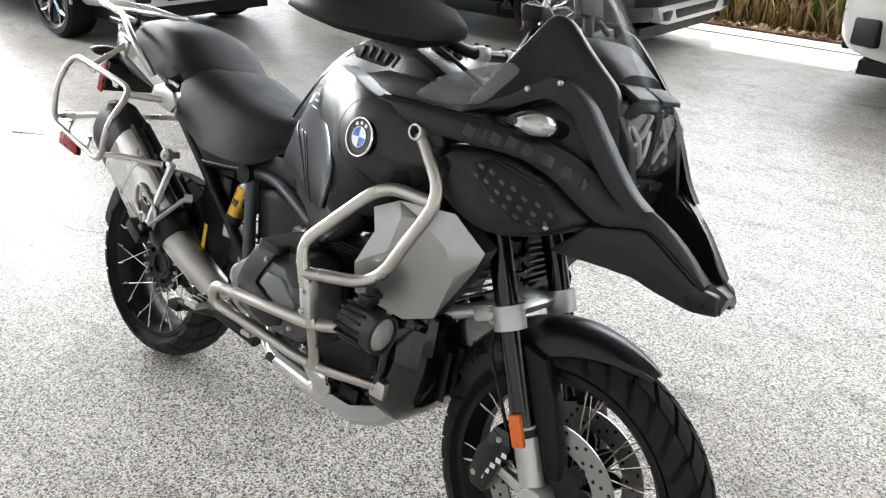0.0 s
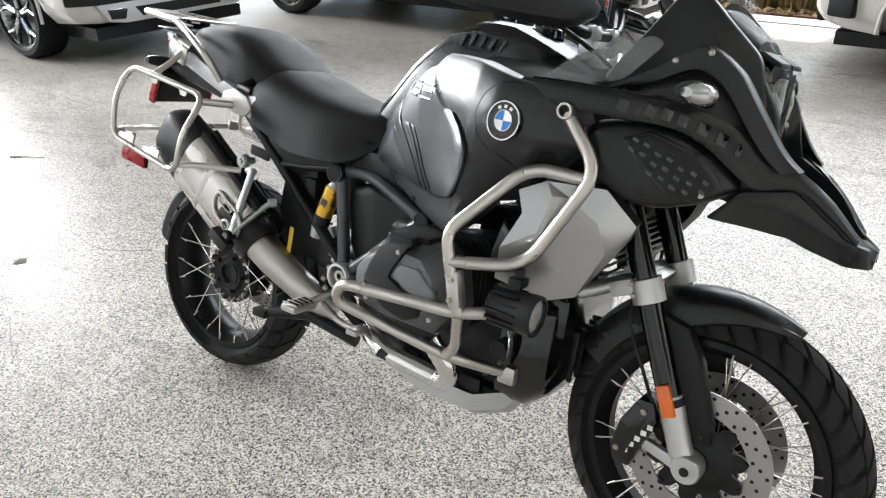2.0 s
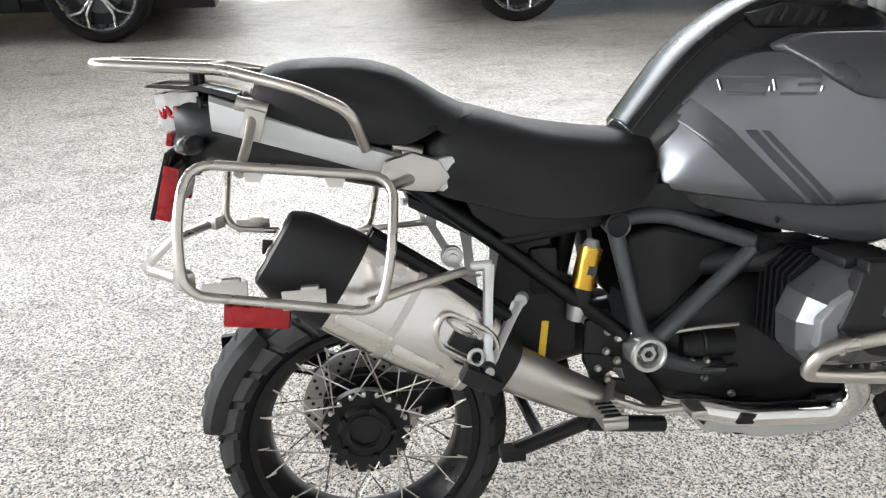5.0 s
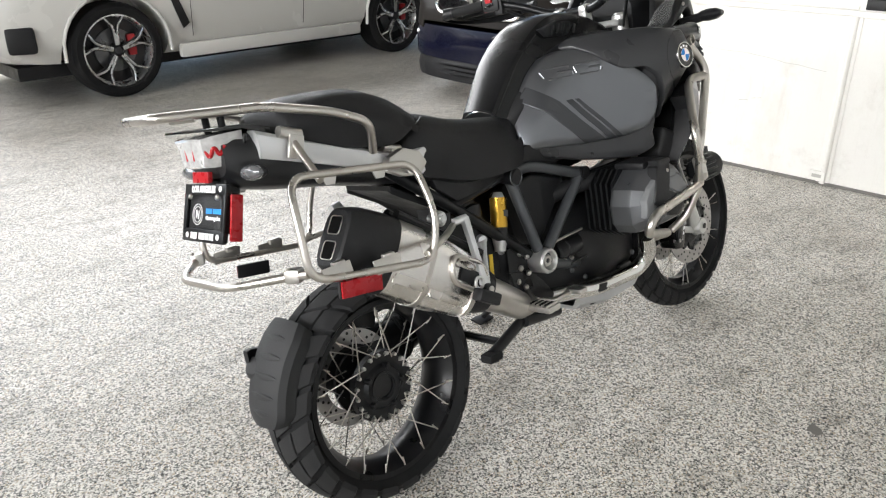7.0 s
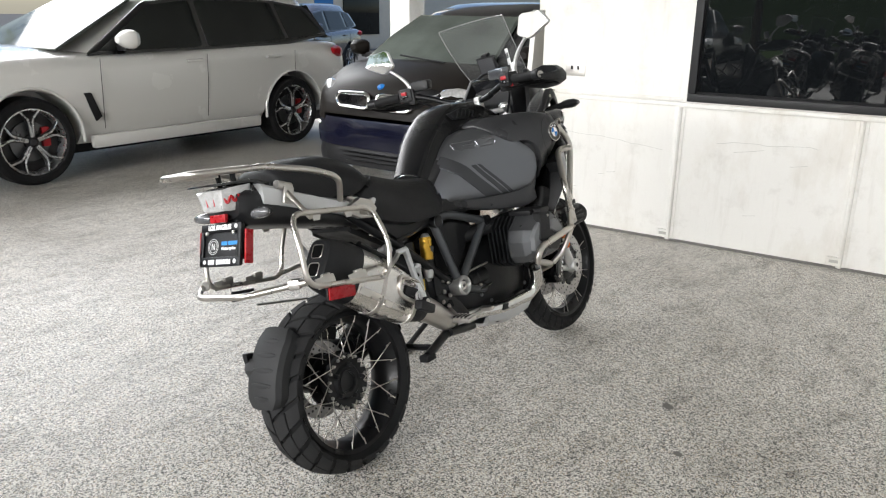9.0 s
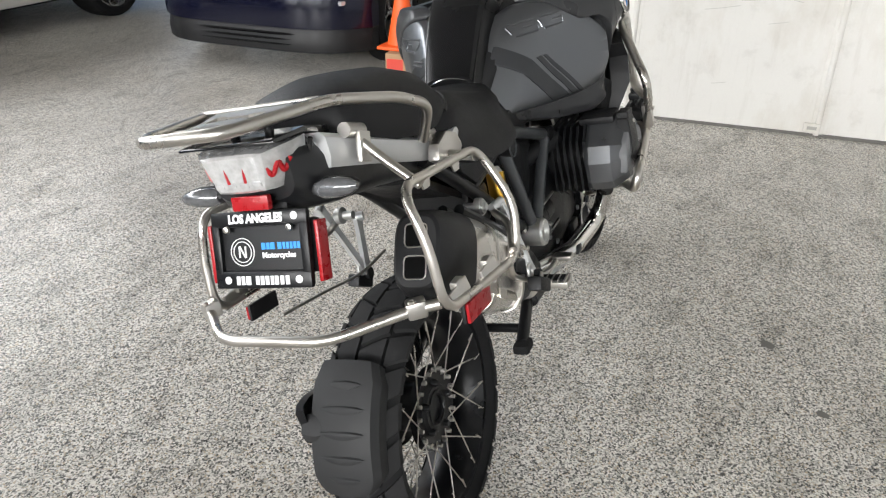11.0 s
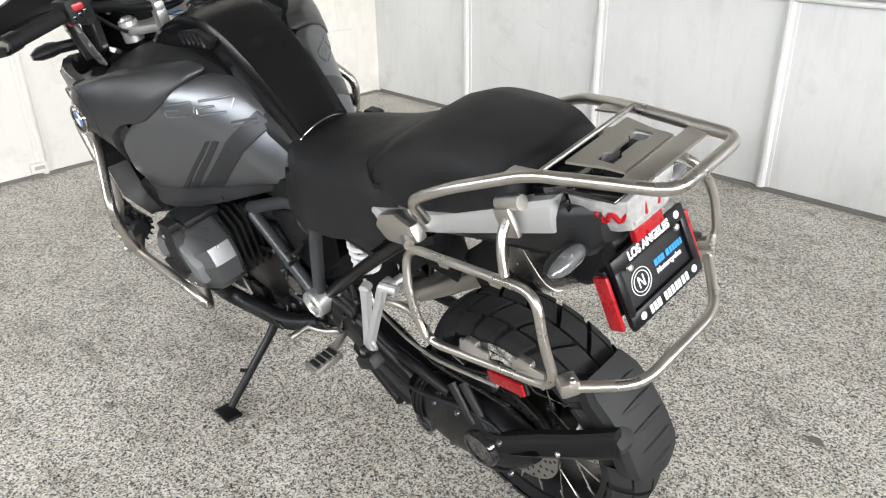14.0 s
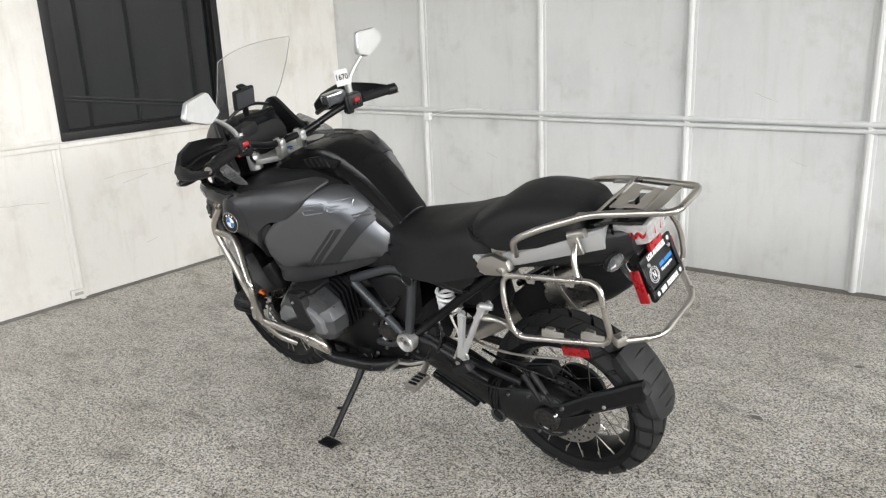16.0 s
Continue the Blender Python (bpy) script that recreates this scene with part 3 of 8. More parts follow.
# closing walls far behind the cars and behind the camera
structure("wall_end", sheet(14.0, 14.2, -3.2, 1.6, -0.1, CEIL_Z), WALL, "plain white end wall of the bay", "wall", None)
structure("wall_room", sheet(3.6, 14.0, 1.02, 1.2, 0.01, CEIL_Z), WALL, "plain white wall beside the parked cars", "wall", TURN)
for x, y in ((10.0, 7.75), (-9.6, 7.2), (-9.6, -2.6)):
    col = thing("column", "square white painted column of the bay", "column", pose(x, y, 0))
    part("shaft", box((0, 0, 2.14), (0.46, 0.46, 4.30), 0.015), WALL, col)
    part("column_base", box((0, 0, 0.06), (0.52, 0.52, 0.14), 0.01), CONCRETE, col)
structure("backdrop", sheet(16, 60, 30, 30.3, -0.4, 7), STUCCO, "distant pale shop building across the street", "building", None)

# planting bed
bed = structure("planting_bed", joined(sheet(-9, 1.7, 7.37, 11.5, -0.3, 0.03)), SOIL, "brown mulch planting bed beyond the kerb", "soil", None)
rnd = random.Random(7)


def blades(name, mat_, n, x0, x1, y0, y1, hmin, hmax, seed, label, lean=0.35, w=0.014):
    r = random.Random(seed)
    verts, faces = [], []
    for _ in range(n):
        x, y = r.uniform(x0, x1), y0 + (y1 - y0) * r.random() ** 1.6
        h, a, tilt = r.uniform(hmin, hmax), r.uniform(0, 6.28), r.uniform(0.05, lean)
        ww = w * r.uniform(0.6, 1.5)
        dx, dy = math.cos(a), math.sin(a)
        base = len(verts)
        for f, k in ((0, 0.7), (0.45, 1.0), (0.8, 0.7)):
            off = tilt * h * f * f * 1.4
            cx, cy, cz = x + dx * off, y + dy * off, 0.02 + h * f
            verts += [(cx - dy * ww * k, cy + dx * ww * k, cz), (cx + dy * ww * k, cy - dx * ww * k, cz)]
        verts.append((x + dx * tilt * h * 1.4, y + dy * tilt * h * 1.4, 0.02 + h * (1 - 0.3 * tilt)))
        faces += [(base, base + 1, base + 3, base + 2), (base + 2, base + 3, base + 5, base + 4), (base + 4, base + 5, base + 6)]
    me = bpy.data.meshes.new(name)
    me.from_pydata(verts, [], faces)
    me.materials.append(mat_)
    return tagged(new(name, me), label, "plants", kind="stuff")


blades("green_plants", LEAF, 9000, -4.5, 1.6, 7.9, 11.4, 0.35, 1.0, 1, "lush sunlit green strap-leaf plants in the bed")
blades("dry_stems", LEAF_DRY, 3500, -4.5, 1.6, 7.62, 9.6, 0.15, 0.6, 2, "straw-brown dry stems at the edge of the plants", 0.7, 0.008)
blades("leaf_litter", LEAF_DRY, 900, -4.5, 1.6, 7.4, 8.1, 0.01, 0.07, 3, "dry leaf litter on the mulch", 1.6, 0.02)


def leaf_clump(verts, faces, r, c, rad, n, leaf):
    for _ in range(n):
        d = V((r.gauss(0, 1), r.gauss(0, 1), r.gauss(0, 0.8)))
        p = V(c) + d.normalized() * rad * r.random() ** 0.4
        a, b = V((r.gauss(0, 1), r.gauss(0, 1), r.gauss(0, 1))).normalized(), V((r.gauss(0, 1), r.gauss(0, 1), r.gauss(0, 1))).normalized()
        base = len(verts)
        verts += [tuple(p - a * leaf), tuple(p + b * leaf * 0.5), tuple(p + a * leaf), tuple(p - b * leaf * 0.5)]
        faces.append((base, base + 1, base + 2, base + 3))


def tree(x, y, h, seed):
    r = random.Random(seed)
    t = thing("tree", "leafy green street tree with a brown trunk", "tree", pose(x, y, -0.12), "street trees")
    bm = tube([(0, 0, 0), (0.1, 0.05, h * 0.3), (0, 0, h * 0.55), (0.1, 0, h * 0.8)], (0.16, 0.05), 0.3, n=8)
    verts, faces = [], []
    for i in range(9):
        a = i * 2.4
        z0 = h * (0.35 + 0.05 * i)
        e = (math.cos(a) * h * 0.28, math.sin(a) * h * 0.28, z0 + h * 0.2)
        tube([(0.05, 0, z0), e], (0.06, 0.02), 0, n=6, bm=bm)
        for k in range(4):
            leaf_clump(verts, faces, r, (e[0] + r.uniform(-.7, .7), e[1] + r.uniform(-.7, .7), e[2] + r.uniform(-.3, .8)), h * 0.13, 130, 0.12)
    part("trunk", bm, TRUNK, t)
    me = bpy.data.meshes.new("crown")
    me.from_pydata(verts, [], faces)
    me.materials.append(LEAF)
    new("crown", me).parent = t


for i, (x, y, h) in enumerate(((-22, -9, 6), (-23, -3, 7), (-21, 4, 6), (-24, 11, 7), (12.5, 17, 6), (2, 17, 7))):
    tree(x, y, h, i)
structure("lawn", sheet(-30, -17, -30, 30, -0.13, -0.09), LEAF, "green lawn strip across the street", "lawn", None)
structure("kerb_far", sheet(-17, -16.8, -30, 30, -0.13, 0.0), SHOP_RED, "red painted kerb across the street", "kerb", None)
structure("hedge_back", sheet(-40, -39, -60, 60, -0.13, 4), LEAF, "dark hedge far across the street", "hedge", None)

# shop front across the yard
shop = thing("shop_front", "red and blue shop front with display panels across the yard", "shop", pose(21.5, 21.0, -0.12))
part("wall", box((0, 0, 2.2), (9, 0.3, 4.4), 0.02), STUCCO, shop)
for x, z, w, h, m_ in ((-2.4, 2.4, 2.2, 0.7, SHOP_RED), (-0.4, 1.6, 1.0, 2.8, SHOP_BLUE), (-2.4, 1.2, 2.0, 1.2, CAR_GLASS), (1.8, 1.5, 2.2, 1.8, CAR_GLASS)):
    part("panel", box((x, -0.18, z), (w, 0.06, h), 0.01), m_, shop)


# ---- cars ----
def wheel_bm(R, rim, width):
    t = []
    for r, h in ((rim, -0.46), (rim + 0.012, -0.5), (R - 0.035, -0.5), (R - 0.008, -0.4), (R, -0.25), (R, 0.25), (R - 0.008, 0.4), (R - 0.035, 0.5), (rim + 0.012, 0.5), (rim, 0.46), (rim - 0.012, 0.0)):
        t.append((r, h * width))
    return lathe(t, n=48, caps=True)


def car_wheel(car, x, y, side, R=0.375, rim=0.262, width=0.27, dark=True, caliper=None, spokes=5):
    """A wheel at (x, y), its face towards side (+1: left)."""
    w = new("wheel")
    w.parent = car
    w.matrix_basis = pose(x, y, R)
    s = side
    part("tyre", wheel_bm(R, rim, width), RUBBER, w)
    f = s * width * 0.42
    part("rim", lathe([(rim + 0.004, f), (rim - 0.012, f + s * 0.004), (rim - 0.022, f - s * 0.02), (rim - 0.03, -f * 0.6), (rim + 0.004, -f * 0.6)], n=40, caps=True), WHEEL_SILVER, w)
    part("wheel_well", lathe([(0.0, f - s * 0.09), (rim - 0.028, f - s * 0.09), (rim - 0.028, f - s * 0.1), (0.0, f - s * 0.1)], n=32, caps=True), WHEEL_DARK, w)
    for i in range(spokes):
        a = 2 * math.pi * i / spokes + 0.3
        at = lambda r, d, dy: V((math.cos(a + d) * r, f - s * dy, math.sin(a + d) * r))
        bm = bmesh.new()
        for d in (-1, 1):
            tube([at(0.05, 0.10 * d, 0.030), at(rim * 0.60, 0.10 * d, 0.022), at(rim - 0.010, 0.27 * d, 0.010)], (0.019, 0.015), 0.03, n=6, bm=bm)
        sk = part("spoke", bm, WHEEL_DARK, w)
        bm = bmesh.new()
        for d in (-1, 1):
            tube([at(0.045, 0.16 * d, 0.012), at(rim * 0.58, 0.085 * d, 0.006), at(rim * 0.70, 0.12 * d, 0.003), at(rim - 0.012, 0.29 * d, -0.003)], (0.0105, 0.0085), 0.03, n=6, bm=bm)
        part("spoke_face", bm, WHEEL_SILVER, sk)
    part("hub_cap", lathe([(0, f), (0.028, f), (0.034, f - s * 0.006), (0.045, f - s * 0.03), (0.06, f - s * 0.05), (0, f - s * 0.05)], n=24, caps=True), WHEEL_DARK, w)
    part("brake_disc", lathe([(0.06, f - s * 0.07), (0.17, f - s * 0.07), (0.17, f - s * 0.085), (0.06, f - s * 0.085)], n=32, caps=True), GUNMETAL, w)
    if caliper:
        part("brake_caliper", box((-0.13, f - s * 0.062, 0.03), (0.07, 0.05, 0.17), 0.015), caliper, w)
    return w


def car_section(x, w, zb, zs, zt, crown):
    """Half ring of a car body from the sill up to the bonnet or belt line, mirrored."""
    half = [(0.0, zb), (0.70 * w, zb), (0.86 * w, zb + 0.03), (0.95 * w, zb + 0.14), (0.985 * w, zb + 0.30), (1.0 * w, (zb + zs) / 2 + 0.06), (0.985 * w, zs - 0.10), (0.955 * w, zs - 0.02),
            (0.90 * w, zs + 0.02), (0.72 * w, zt - 0.01), (0.4 * w, zt + crown * 0.7), (0.0, zt + crown)]
    ring = [V((x, y, z)) for y, z in half]
    return ring + [V((x, -v.y, v.z)) for v in ring[-2:0:-1]]


def smooth_stations(st, k=4):
    """Catmull-Rom between stations of equal length tuples."""
    out = []
    for i in range(len(st) - 1):
        p0, p1, p2, p3 = st[max(i - 1, 0)], st[i], st[i + 1], st[min(i + 2, len(st) - 1)]
        for j in range(k):
            t = j / k
            out.append(tuple(0.5 * (2 * b + (c - a) * t + (2 * a - 5 * b + 4 * c - d) * t * t + (3 * b - a - 3 * c + d) * t ** 3) for a, b, c, d in zip(p0, p1, p2, p3)))
    return out + [st[-1]]


def car_body(st, arches, width=0.5):
    bm = loft([car_section(*s) for s in smooth_stations(st)])
    cutters = []
    for x, z, r in arches:
        for s in (1, -1):
            cutters.append(lathe([(0, s * 0.62), (r, s * 0.62), (r, s * 1.3), (0, s * 1.3)], (x, 0, z), n=40, caps=False))
    return cut(bm, cutters)


def roof_ring(z, xr, xf, hw, n=36, p=5.0):
    cx, hx = (xr + xf) / 2, (xf - xr) / 2
    ring = []
    for j in range(n):
        a = 2 * math.pi * j / n
        c, s = math.cos(a), math.sin(a)
        ring.append(V((cx + math.copysign(abs(c) ** (2 / p), c) * hx, math.copysign(abs(s) ** (2 / 3.2), s) * hw, z)))
    return ring


def side_pane(car, name, outline, side, material, hw0, z0, hw1, z1, proud=0.012):
    """A pane on the leaning side of the cabin: outline in (x, z)."""
    fy = lambda x, z: hw0 + (hw1 - hw0) * (z - z0) / (z1 - z0)
    return part(name, shell(outline, fy, side, 0.02, 0.004, 0.15, proud, 0.05), material, car)


def suv(label, m, paint, lower, wheels_dark=True, caliper=None, rear=True):
    car = thing("suv", label, "car", m, "parked cars")
    L, HW = 2.975, 0.985
    st = [(-0.93, 0.80, 0.52, 0.92, 0.98, 0.0), (-0.86, 0.93, 0.36, 1.04, 1.10, 0.0), (-0.55, 0.985, 0.30, 1.10, 1.15, 0.0), (0.4, HW, 0.27, 1.085, 1.13, 0.0), (1.5, HW, 0.26, 1.055, 1.10, 0.0),
          (2.1, HW, 0.26, 1.045, 1.10, 0.02), (2.8, 0.985, 0.27, 1.045, 1.10, 0.035), (3.4, 0.96, 0.28, 1.00, 1.055, 0.04), (3.75, 0.90, 0.33, 0.90, 0.95, 0.03), (3.88, 0.78, 0.42, 0.76, 0.82, 0.0)]
    part("body", car_body(st, ((0, 0.39, 0.43), (L, 0.39, 0.43))), paint, car, sharp=40)
    # cabin
    rings = [roof_ring(1.06, -0.86, 2.66, 0.90), roof_ring(1.30, -0.80, 2.24, 0.806), roof_ring(1.55, -0.62, 1.74, 0.745), roof_ring(1.68, -0.48, 1.40, 0.66), roof_ring(1.735, -0.2, 1.05, 0.48)]
    part("roof", loft(rings), paint, car, sharp=50)
    A = (0.90, 1.06, 0.745, 1.55)
    for s in (1, -1):
        side_pane(car, "side_window", [(1.14, 1.112), (2.28, 1.098), (1.66, 1.50), (1.18, 1.56)], s, CAR_GLASS, *A)
        side_pane(car, "side_window", [(0.0, 1.135), (1.08, 1.113), (1.12, 1.56), (0.12, 1.545)], s, CAR_GLASS, *A)
        side_pane(car, "side_window", [(-0.60, 1.225), (-0.05, 1.14), (0.07, 1.545), (-0.35, 1.48)], s, CAR_GLASS, *A)
        side_pane(car, "window_surround", [(-0.67, 1.205), (0.0, 1.112), (2.40, 1.072), (1.70, 1.535), (1.18, 1.583), (0.10, 1.570), (-0.40, 1.505)], s, BLACK_GLOSS, *A, proud=0.007)
        side_pane(car, "window_trim", [(-0.66, 1.195), (0.0, 1.102), (2.40, 1.064), (2.36, 1.082), (0.0, 1.124), (-0.62, 1.215)], s, BLACK_GLOSS, *A, proud=0.014)
        mir = part("mirror", joined(loft([super_ring(2.00 + i * 0.045, s * 1.06, 1.205, 0.105 * k, 0.085 * k, 3, 18) for i, k in enumerate((0.75, 1.0, 0.97, 0.7, 0.35))])), paint, car)
        part("mirror_foot", box((2.04, s * 0.96, 1.125), (0.10, 0.16, 0.05), 0.015), BLACK, mir)
        for x in (0.30, 1.32):
            part("door_handle", box((x, s * (HW + 0.004), 0.985), (0.19, 0.035, 0.028), 0.012), paint, car)
        for x, x2 in ((1.17, 1.21), (2.32, 2.34), (-0.02, 0.1)):
            part("door_gap", tube([(x, s * (HW + 0.0005), 1.04), (x + 0.01, s * (HW + 0.002), 0.75), (x2 if x > 0 else 0.3, s * (HW - 0.004), 0.43)], 0.0028, 0.05, n=5), BLACK, car)
        part("sill", box((1.49, s * 0.952, 0.315), (1.95, 0.07, 0.12), 0.03), lower, car)
        part("side_vent", prism([(2.44, 0.755), (2.51, 0.755), (2.42, 0.50), (2.36, 0.54)], s * 0.975, s * 0.993, bevel=0.004), BLACK, car)
        for x in (0, L):
            bm = bmesh.new()
            pts = [(x + math.cos(a) * 0.435, s * (HW - 0.008), 0.39 + math.sin(a) * 0.435) for a in [math.pi * k / 14 - 0.12 * (1 if k == 0 else -1 if k == 14 else 0) for k in range(15)]]
            part("arch_trim", tube(pts, 0.014, 0, n=8, bm=bm), paint if paint is CAR_WHITE else lower, car)
        part("tail_light", loft([super_ring(-0.90 + 0.09 * i, s * (0.72 + 0.075 * i), 0.985 + 0.012 * i, 0.17 * k, 0.075 * k, 3, 16) for i, k in enumerate((0.55, 1, 0.9, 0.4))]), RED_LENS, car)
        part("headlight", loft([super_ring(3.40 + 0.10 * i, s * (0.855 - 0.03 * i), 0.865 - 0.008 * i, 0.135 * k, 0.062 * k, 3, 16) for i, k in enumerate((0.5, 1, 1, 0.6))]), CLEAR_LENS, car)
        part("rear_reflector", box((-0.925, s * 0.66, 0.645), (0.03, 0.30, 0.026), 0.006, (0, 0, -s * 12)), RED_LENS, car)
        tip = [(s * y, z) for y, z in ((0.54, 0.455), (0.72, 0.465), (0.70, 0.375), (0.57, 0.365))]
        ex = part("exhaust_tip", prism(tip, -0.975, -0.87, "x", 0.012), CHROME, car, "wide chrome exhaust tip")
        part("exhaust_bore", prism([(y * 0.97 + s * 0.019, z * 0.82 + 0.075) for y, z in tip], -0.978, -0.90, "x", 0.004), BLACK, ex)
    # windscreens
    bm = loft([[V((2.62, y, 1.125)) for y in (-0.80, -0.4, 0, 0.4, 0.80)] + [V((2.60, y, 1.11)) for y in (0.80, 0.4, 0, -0.4, -0.80)],
               [V((1.67, y, 1.605)) for y in (-0.62, -0.3, 0, 0.3, 0.62)] + [V((1.65, y, 1.59)) for y in (0.62, 0.3, 0, -0.3, -0.62)]])
    part("windscreen", bm, WINDSCREEN_PAINTED, car)
    part("rear_window", loft([[V((-0.885, -0.66, 1.16)), V((-0.885, 0.66, 1.16)), V((-0.86, 0.66, 1.15)), V((-0.86, -0.66, 1.15))], [V((-0.64, -0.55, 1.53)), V((-0.64, 0.55, 1.53)), V((-0.60, 0.55, 1.52)), V((-0.60, -0.55, 1.52))]]), CAR_GLASS, car)
    # bumpers
    part("rear_apron", joined(box((-0.91, 0, 0.555), (0.12, 1.58, 0.12), 0.03), box((-0.845, 0.84, 0.555), (0.16, 0.28, 0.12), 0.03, (0, 0, -30)), box((-0.845, -0.84, 0.555), (0.16, 0.28, 0.12), 0.03, (0, 0, 30))), BLACK, car)
    part("rear_skid", prism([(-0.80, 0.50), (0.80, 0.50), (0.70, 0.36), (0.56, 0.335), (-0.56, 0.335), (-0.70, 0.36)], -0.955, -0.86, "x", 0.012), RAIL_SILVER, car, "silver rear diffuser panel")
    part("diffuser_slot", prism([(-0.46, 0.45), (0.46, 0.45), (0.40, 0.37), (-0.40, 0.37)], -0.960, -0.90, "x", 0.006), BLACK, car)
    part("plate_recess", box((-0.945, 0, 0.80), (0.02, 0.52, 0.13), 0.008), BLACK, car)
    part("front_grille", box((3.86, 0, 0.70), (0.05, 0.9, 0.28), 0.03), BLACK_GLOSS, car)
    part("front_intake", box((3.84, 0, 0.42), (0.07, 1.3, 0.16), 0.03), BLACK, car)
    for s in (1, -1):
        part("corner_intake", box((3.66, s * 0.865, 0.52), (0.20, 0.12, 0.20), 0.03, (0, 0, -s * 22)), BLACK, car)
    for x in (0, L):
        for s in (1, -1):
            car_wheel(car, x, s * 0.83, s, rim=0.285, caliper=caliper)
    part("underbody", sheet(-0.8, 3.7, -0.75, 0.75, 0.2, 0.3), BLACK, car)
    return car


HALF = Matrix.Rotation(math.pi, 4, "Z")
suv("white five-door suv with dark machined wheels and red brake calipers", Matrix.Translation((4.50, 5.97, 0)) @ HALF, CAR_WHITE, CAR_WHITE, caliper=RED_PLASTIC)
suv("dark blue suv with silver wheels and a chrome rear bumper strip", Matrix.Translation((-1.66, 5.76, 0)) @ HALF, CAR_DARK, BLACK)
suv("white suv seen from behind, with black bumper apron and twin exhausts", Matrix.Translation((-4.93, 2.95, 0)) @ HALF, CAR_WHITE, BLACK)


def city_car(m):
    car = thing("city_car", "small dark brown electric city car with navy bumper", "car", m, "parked cars")
    st = [(-3.6, 0.72, 0.45, 1.0, 1.02, 0.0), (-3.2, 0.84, 0.25, 1.1, 1.12, 0.0), (-2.4, 0.885, 0.22, 1.08, 1.10, 0.0), (-1.2, 0.885, 0.22, 1.02, 1.06, 0.0), (-0.6, 0.87, 0.22, 0.98, 1.03, 0.02), (-0.25, 0.83, 0.22, 0.86, 0.92, 0.035),
          (-0.08, 0.74, 0.24, 0.76, 0.82, 0.03), (0.0, 0.60, 0.30, 0.66, 0.70, 0.01)]
    part("body", car_body(st, ((-0.68, 0.35, 0.375), (-3.25, 0.35, 0.375))), CAR_BROWN, car, sharp=40)
    rings = [roof_ring(1.0, -3.55, -0.62, 0.82), roof_ring(1.25, -3.45, -1.02, 0.755), roof_ring(1.46, -3.25, -1.42, 0.66), roof_ring(1.545, -3.0, -1.72, 0.55), roof_ring(1.575, -2.7, -2.0, 0.36)]
    part("roof", loft(rings), BLACK_GLOSS, car, sharp=50)
    wsn = []
    for z, x, hw in ((1.045, -0.665, 0.70), (1.25, -0.985, 0.65), (1.44, -1.345, 0.57)):
        wsn.append([V((x + 0.02 - 0.10 * (y / hw) ** 2 * 0.6, y, z)) for y in [hw * k / 4 for k in range(-4, 5)]] + [V((x - 0.02 - 0.10 * (y / hw) ** 2 * 0.6, y, z - 0.02)) for y in [hw * k / 4 for k in range(4, -5, -1)]])
    part("windscreen", loft(wsn), WINDSCREEN_PAINTED, car)
    # navy bumper skin and dark lower grille
    def wrap(z0, z1, out, w0=0.80):
        rings = []
        for k in range(-8, 9):
            y = w0 * k / 8
            x = 0.055 + out - 0.28 * abs(k / 8) ** 5
            rings.append([V((x, y, z0)), V((x + 0.012, y, (z0 + z1) / 2)), V((x - 0.015, y, z1)), V((x - 0.10, y, z1)), V((x - 0.10, y, z0))])
        return loft(rings)
    part("bumper", wrap(0.33, 0.575, 0.0, 0.86), CAR_NAVY, car)
    part("lower_apron", wrap(0.17, 0.327, -0.01, 0.85), BLACK, car)
    part("lower_grille", joined(*[wrap(0.215 + 0.034 * i, 0.229 + 0.034 * i, 0.010, 0.60) for i in range(3)]), BLACK_GLOSS, car)
    for s in (1, -1):
        ring = [(0.012, s * 0.045, 0.69), (0.002, s * 0.045, 0.765), (-0.006, s * 0.09, 0.785), (-0.012, s * 0.40, 0.780), (-0.004, s * 0.43, 0.73), (0.006, s * 0.38, 0.668), (0.014, s * 0.08, 0.662)]
        k = part("kidney_grille", tube([(x + 0.016, y, z + 0.012) for x, y, z in ring], 0.0165, 0.03, True, n=10), CHROME, car)
        part("grille_inset", prism([(y, z + 0.012) for _, y, z in ring], -0.07, 0.014, "x"), BLACK_GLOSS, k)
        part("headlight", loft([super_ring(-0.10 - 0.06 * i, s * (0.60 + 0.055 * i), 0.775 + 0.01 * i, 0.09 * q, 0.085 * q, 3, 16) for i, q in enumerate((0.5, 1, 1.05, 0.7))]), CLEAR_LENS, car)
        part("fog_light", box((-0.10, s * 0.66, 0.50), (0.06, 0.16, 0.03), 0.01, (0, 0, -s * 26)), CLEAR_LENS, car)
        side_pane(car, "side_window", [(-2.2, 1.08), (-0.95, 1.04), (-1.5, 1.40), (-2.2, 1.43)], s, CAR_GLASS, 0.82, 1.0, 0.66, 1.46)
        mir = part("mirror", loft([super_ring(-0.98 + i * 0.045, s * 0.97, 1.13, 0.10 * q, 0.075 * q, 3, 18) for i, q in enumerate((0.75, 1.0, 0.97, 0.7, 0.35))]), CAR_BROWN, car)
        part("mirror_foot", box((-0.94, s * 0.88, 1.06), (0.08, 0.14, 0.05), 0.012), BLACK, mir)
        for x in (-0.68, -3.25):
            car_wheel(car, x, s * 0.78, s, 0.345, 0.25, 0.16)
    part("badge", lathe([(0, 0.004), (0.030, 0.004), (0.034, 0.0), (0.034, -0.02), (0, -0.02)], (0, 0, 0), "x", 24, caps=True), BLUE, car).matrix_basis = pose(-0.088, 0, 0.862, 0, -62, 0)
